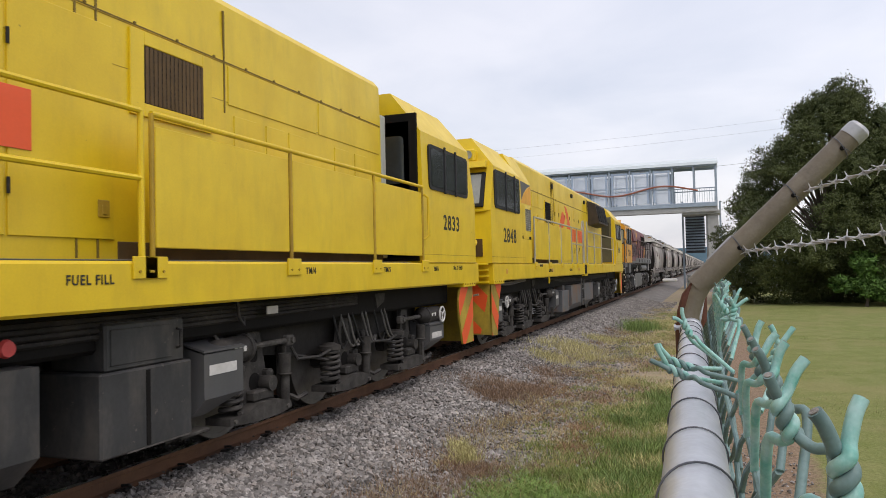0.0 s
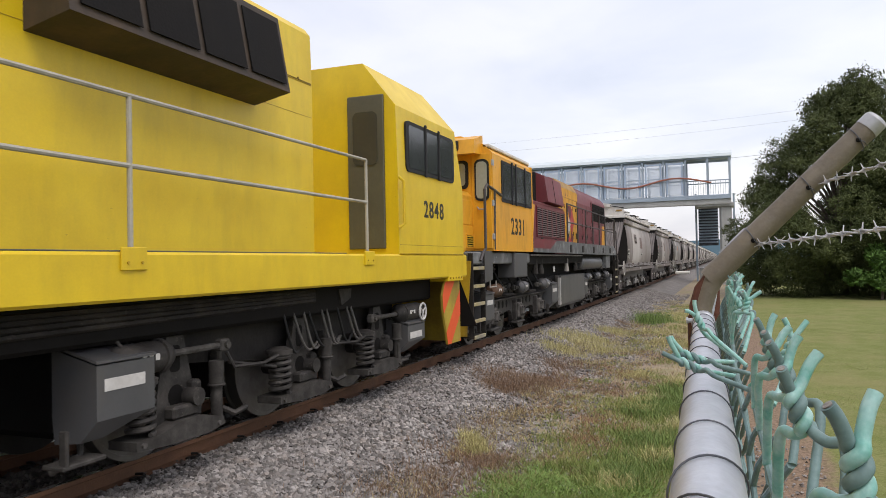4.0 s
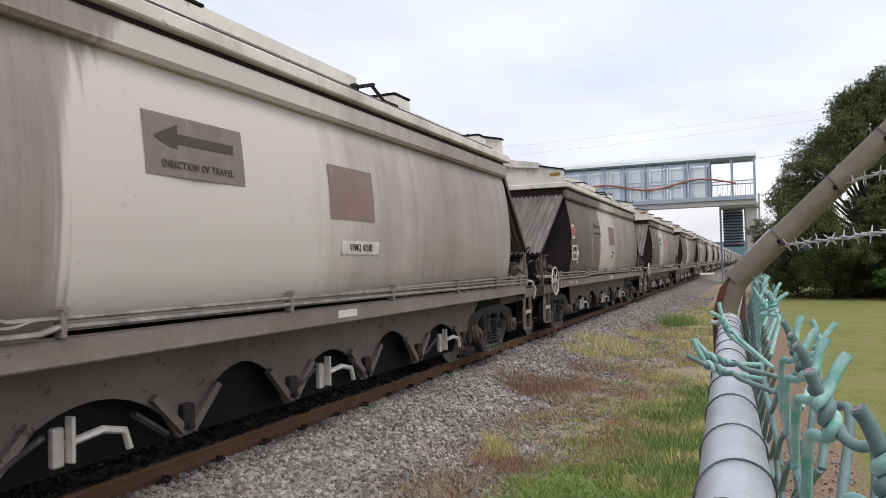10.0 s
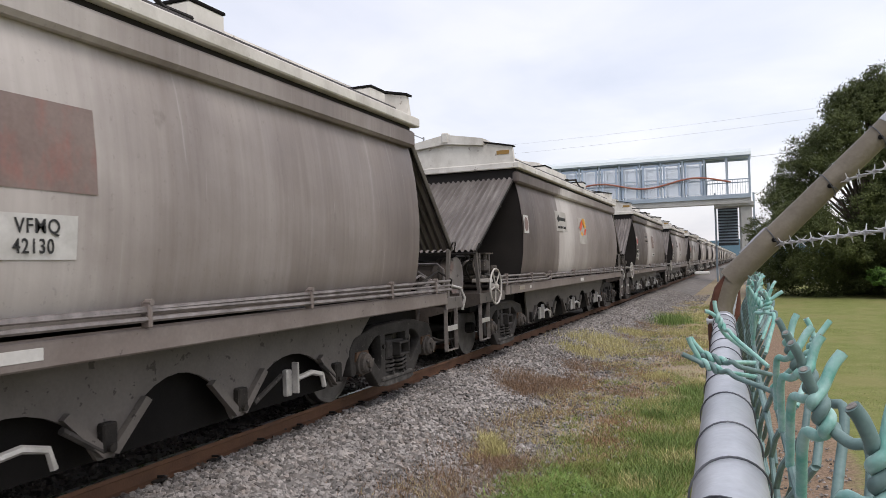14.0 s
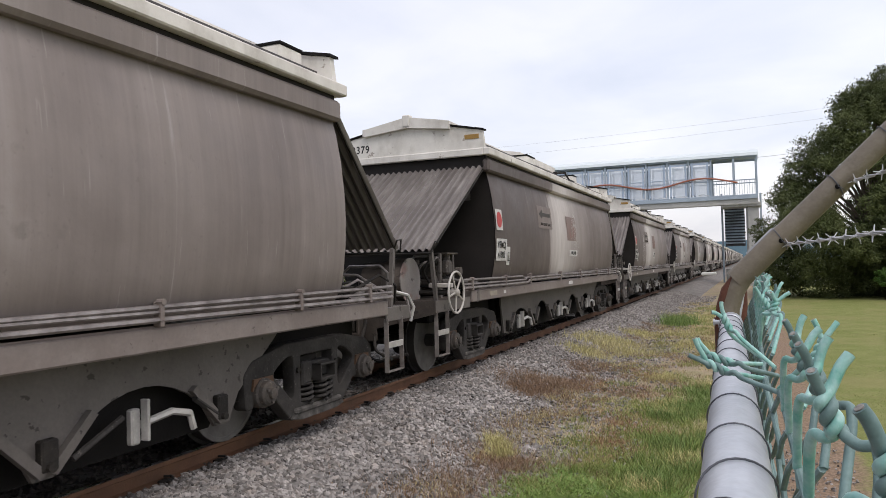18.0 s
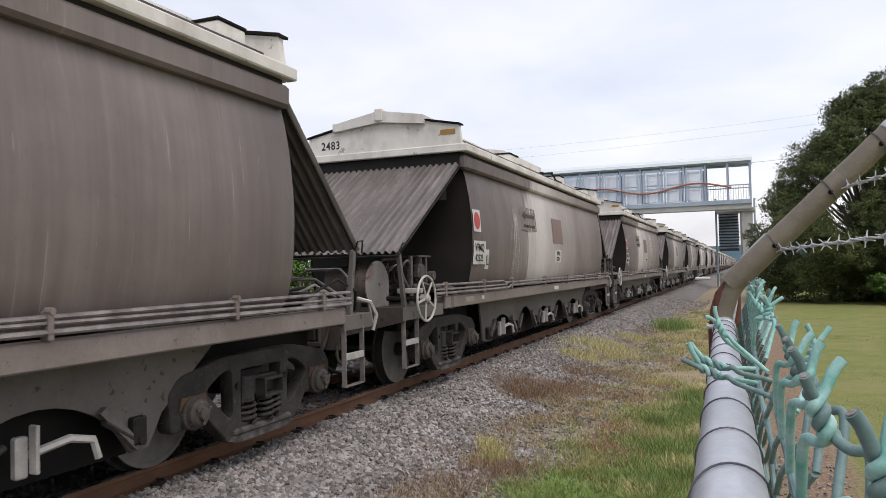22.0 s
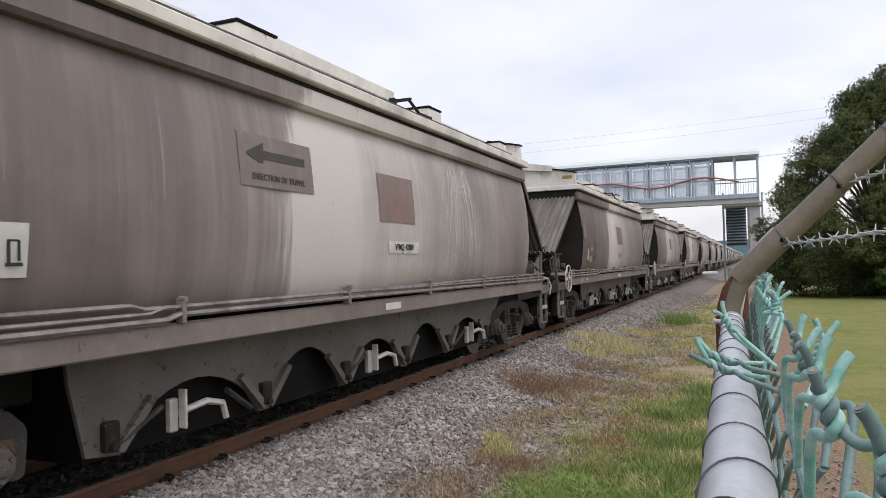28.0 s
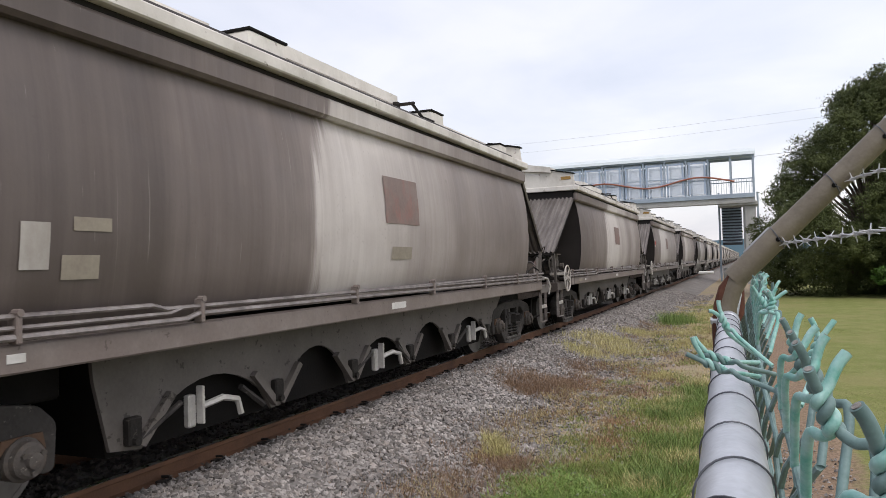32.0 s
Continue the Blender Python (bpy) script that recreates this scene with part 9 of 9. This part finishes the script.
for y in (1.80, 4.8):
    d = Vector((0, y - 1.80, 0))
    arm = part("barb_arm", S().tube([arm_a + d, arm_a + d + (arm_b - arm_a) * 0.5, arm_b + d], [0.0268, 0.0252, 0.0245], 28), fence_arm, fence, "aged brown-grey angled arm")
    u = (arm_b - arm_a).normalized()
    n1 = u.orthogonal().normalized()
    n2 = u.cross(n1)
    part("end_cap", S().tube([arm_b + d - u * 0.026, arm_b + d - u * 0.001, arm_b + d + u * 0.006, arm_b + d + u * 0.009], [0.0258, 0.0258, 0.021, 0.009], 24), galv, arm)
    up_ = Vector((-u.z, 0, u.x))
    part("seam_strip", S().tube([arm_a + d + u * 0.06 + up_ * 0.026, arm_a + d + u * 0.135 + up_ * 0.0266, arm_a + d + u * 0.143 + up_ * 0.025], [0.0035, 0.004, 0.001], 6), galv, arm)
    for q in (0.27, 0.60, 0.885):
        c = arm_a + d + (arm_b - arm_a) * q
        ring_ = [c + (n1 * math.cos(k_ * math.tau / 24) + n2 * math.sin(k_ * math.tau / 24)) * 0.0272 + u * 0.007 * math.sin(k_ * math.tau / 24 + 0.6) for k_ in range(24)]
        part("tie_loop", S().tube(ring_, 0.0012, 6, True), tie_wire, arm)
        e = c + Vector((0.002, -0.0262, -0.004))
        # black disc on the arm, for the dark inside a bolt hole
        part("bolt_hole", S().turned([(-0.0012, 0.0030), (-0.0006, 0.0052), (0.003, 0.0052)], 1, 14, tuple(e)), black, arm)
        part("tie_end", S().tube([e + Vector((0, 0.004, 0)), e + Vector((0.003, -0.004, -0.001)), e + Vector((0.010, -0.003, -0.005)), e + Vector((0.019, 0.012, -0.012))], 0.0010, 6), tie_wire, arm)

GAP, R = 0.070, 0.00195


def knot(base, axis, tall, turn, long_end, short_end, foot, wide, turns=1.30):
    """Two coated wires come up over rounded shoulders, wind round each other and part: one long end, one cut short.
    foot: where the two legs cross the mesh below; long_end and short_end run from the top of the winding."""
    base, axis = Vector(base), Vector(axis).normalized()
    a = axis.orthogonal().normalized()
    b = axis.cross(a)
    made = []
    for s, end in ((1, long_end), (-1, short_end)):
        f = Vector(foot) + Vector((-s * 0.0055, s * GAP * 0.5, 0))
        sh = base - axis * 0.0035 + Vector((-s * wide, s * 0.009, 0))
        pts = [f, f.lerp(sh, 0.45), f.lerp(sh, 0.85), sh + Vector((s * wide * 0.12, -s * 0.001, 0.0025)), base - axis * 0.001 + Vector((-s * wide * 0.5, s * 0.004, 0))]
        n = 10
        for k in range(n):
            an = turn + (0 if s > 0 else math.pi) + k / (n - 1) * math.tau * turns
            pts.append(base + axis * (0.001 + tall * k / (n - 1)) + (a * math.cos(an) + b * math.sin(an)) * R * 1.02)
        e = Vector(end)
        top = base + axis * tall
        last = pts[-1]
        pts += [last.lerp(top + e * 0.34, 0.75), top + e * 0.66 + axis * 0.001, top + e]
        path = smooth_path(pts, 4)
        made.append((S().tube(path, R, 12), path[-1], (path[-1] - path[-3]).normalized()))
    return made


def strand(y, s, foot):
    """One zigzag wire of the mesh from the crossing down to the ground."""
    pts, z = [], foot[2]
    for k in range(34):
        near = rail_at(y).x + RR + 0.0055
        xl = near + (foot[0] - near) * max(0.0, 1 - k / 3)
        pts.append((xl - s * 0.005, y + s * GAP * 0.5, z))
        s, z = -s, z - 0.051
    return S().tube(smooth_path(pts, 3), R, 8)


# knots pushed over by hand: base, axis, length, long end, short end
BENT = {4: ((0.0375, 0.007, 1.8570), (0.42, 0.1, 0.9), 0.015, (0.010, 0.004, 0.014), (-0.005, 0.0, 0.016)),
        5: ((-0.020, -0.010, 1.8415), (-0.88, -0.3, 0.46), 0.015, (-0.009, -0.004, 0.020), (-0.014, -0.005, 0.007)),
        6: ((-0.017, -0.062, 1.8460), (-0.90, -0.2, 0.36), 0.016, (-0.010, 0.0, 0.014), (-0.010, 0.0, -0.003)),
        7: ((-0.0195, -0.008, 1.8610), (-0.40, -0.15, 0.9), 0.015, (-0.001, 0.0, 0.014), (-0.010, -0.004, 0.004))}
ys_k = [0.2716 - GAP + GAP * k for k in range(19)] + [1.62 + GAP * k for k in range(12)] + [0.2716 - 2 * GAP - GAP * k for k in range(10)]
for i, y in enumerate(ys_k):
    near = i < 5
    j = 0.35 if near else 1.0
    w = lambda q: rs_f.uniform(-q, q) * j
    foot = (0.0225 if i < 6 else 0.0125, y, 1.832 + w(0.002))
    if i - 1 in BENT:
        (bx, dy, bz), ax_, tall, lo_, sh_ = BENT[i - 1]
        base = (bx, y + dy, bz)
    else:
        base = (0.0258 + w(0.004) + (0.0035 if i == 0 else 0.0 if near else -0.002), y + w(0.004), 1.8690 + w(0.004))
        ax_, tall = (-0.22 + w(0.5), -0.12 + w(0.4), 1.0), 0.0135 + w(0.003)
        lo_ = (0.0075 + w(0.007), 0.003 + w(0.006), 0.0140 + w(0.004))
        sh_ = (-0.0050 + w(0.005), -0.0045 + w(0.005), 0.0115 + w(0.004))
    for k, (sh, tip, way) in enumerate(knot(base, ax_, tall, 2.4 + w(2.5), lo_, sh_, foot, 0.0095 if i - 1 not in BENT else 0.004)):
        # short ends take the shaded coating colour, long ends the lit green
        wire = part("wire", sh, pvc_green if k == 0 or (not near and rs_f.random() < 0.35) else pvc_shade_grey, fence)
        if y > 0.1:
            part("cut_end", S().cyl(tip - way * 0.001, tip + way * 0.0003, 0.00125, 10), cut_steel, wire, "bare grey wire core")
    for s in (1, -1):
        # mesh strands also get the shaded coating colour
        part("wire", strand(y, s, foot), pvc_shade_grey, fence)

# barbed wires from the arm back past the camera
for x, z, sag in ((0.074, 1.9576, 0.0144), (0.2065, 2.0884, 0.012)):
    bw = thing("barbed_wire", "galvanised barbed wire strung from the fence arm", "barbed wire", group="barbed wires")
    line = []
    for k in range(181):
        t = k / 180
        line.append(Vector((x + 0.70 * t, 1.8 - 2.7 * t, z + 0.091 * t - sag * 4 * t * (1 - t))))
    for ph in (0, math.pi):
        part("strand", S().tube([p + Vector((0.0019 * math.cos(k * 0.8 + ph), 0, 0.0019 * math.sin(k * 0.8 + ph))) for k, p in enumerate(line)], 0.0017, 7), barb_wire, bw)
    for j in range(44):
        u = (j + 0.45 + rs_f.uniform(-0.12, 0.12)) / 46
        q = line[0].lerp(line[-1], u)
        q.z -= sag * 4 * u * (1 - u)
        a = rs_f.uniform(0, 6.28)
        for s in (0, 1):
            d = Vector((math.cos(a + s * 1.5), rs_f.uniform(-0.45, 0.45), math.sin(a + s * 1.5)))
            y_ = Vector((0, 0.0025 * (s - 0.5) * 2, 0))
            sh = S().tube([q + y_ - d * 0.0150, q + y_ - d * 0.004 + Vector((0, 0.002, 0)), q + y_ + d * 0.004 - Vector((0, 0.002, 0)), q + y_ + d * 0.0150], [0.0007, 0.0015, 0.0015, 0.0007], 6)
            sh.ring(tuple(q + y_), 1, 0.0036, 0.0013, 12, 6)
            part("barb", sh, barb_wire, bw)

# ---- motion ----
def gone(t):
    i = min(int(t), 31)
    a, b = WAY[max(i - 1, 0)], WAY[i]
    c, d = WAY[i + 1], WAY[min(i + 2, 32)]
    if i == 0:
        a = 2 * b - c
    if i == 31:
        d = 2 * c - b
    u = t - i
    return 0.5 * (2 * b + (c - a) * u + (2 * a - 5 * b + 4 * c - d) * u * u + (3 * b - a - 3 * c + d) * u ** 3)


def motions():
    ride = [(loco_a, LOCO_A0), (loco_b, LOCO_B0), (loco_c, LOCO_C0)] + [(h, FIRST + PITCH * i) for i, h in enumerate(hoppers)]
    for ob, y in ride:
        walk(ob, [(t, pose(TRACK, y - WAY[t], RAIL)) for t in range(33)])
    # wheels roll without slip
    for ob, y in ride[:3 + NEAR]:
        for w in [c for c in ob.children if c.name.split(".")[0] == "wheelset"]:
            r, wy = w.location.z, w.location.y
            rows, t = [], 0.0
            while t < 32.0:
                rows.append((t, pose(0, wy, r, math.degrees(gone(t) / r) % 360)))
                t += 0.1 if t < 12 else 0.1333333
            rows.append((32.0, pose(0, wy, r, math.degrees(gone(32.0) / r) % 360)))
            walk(w, rows)


motions()
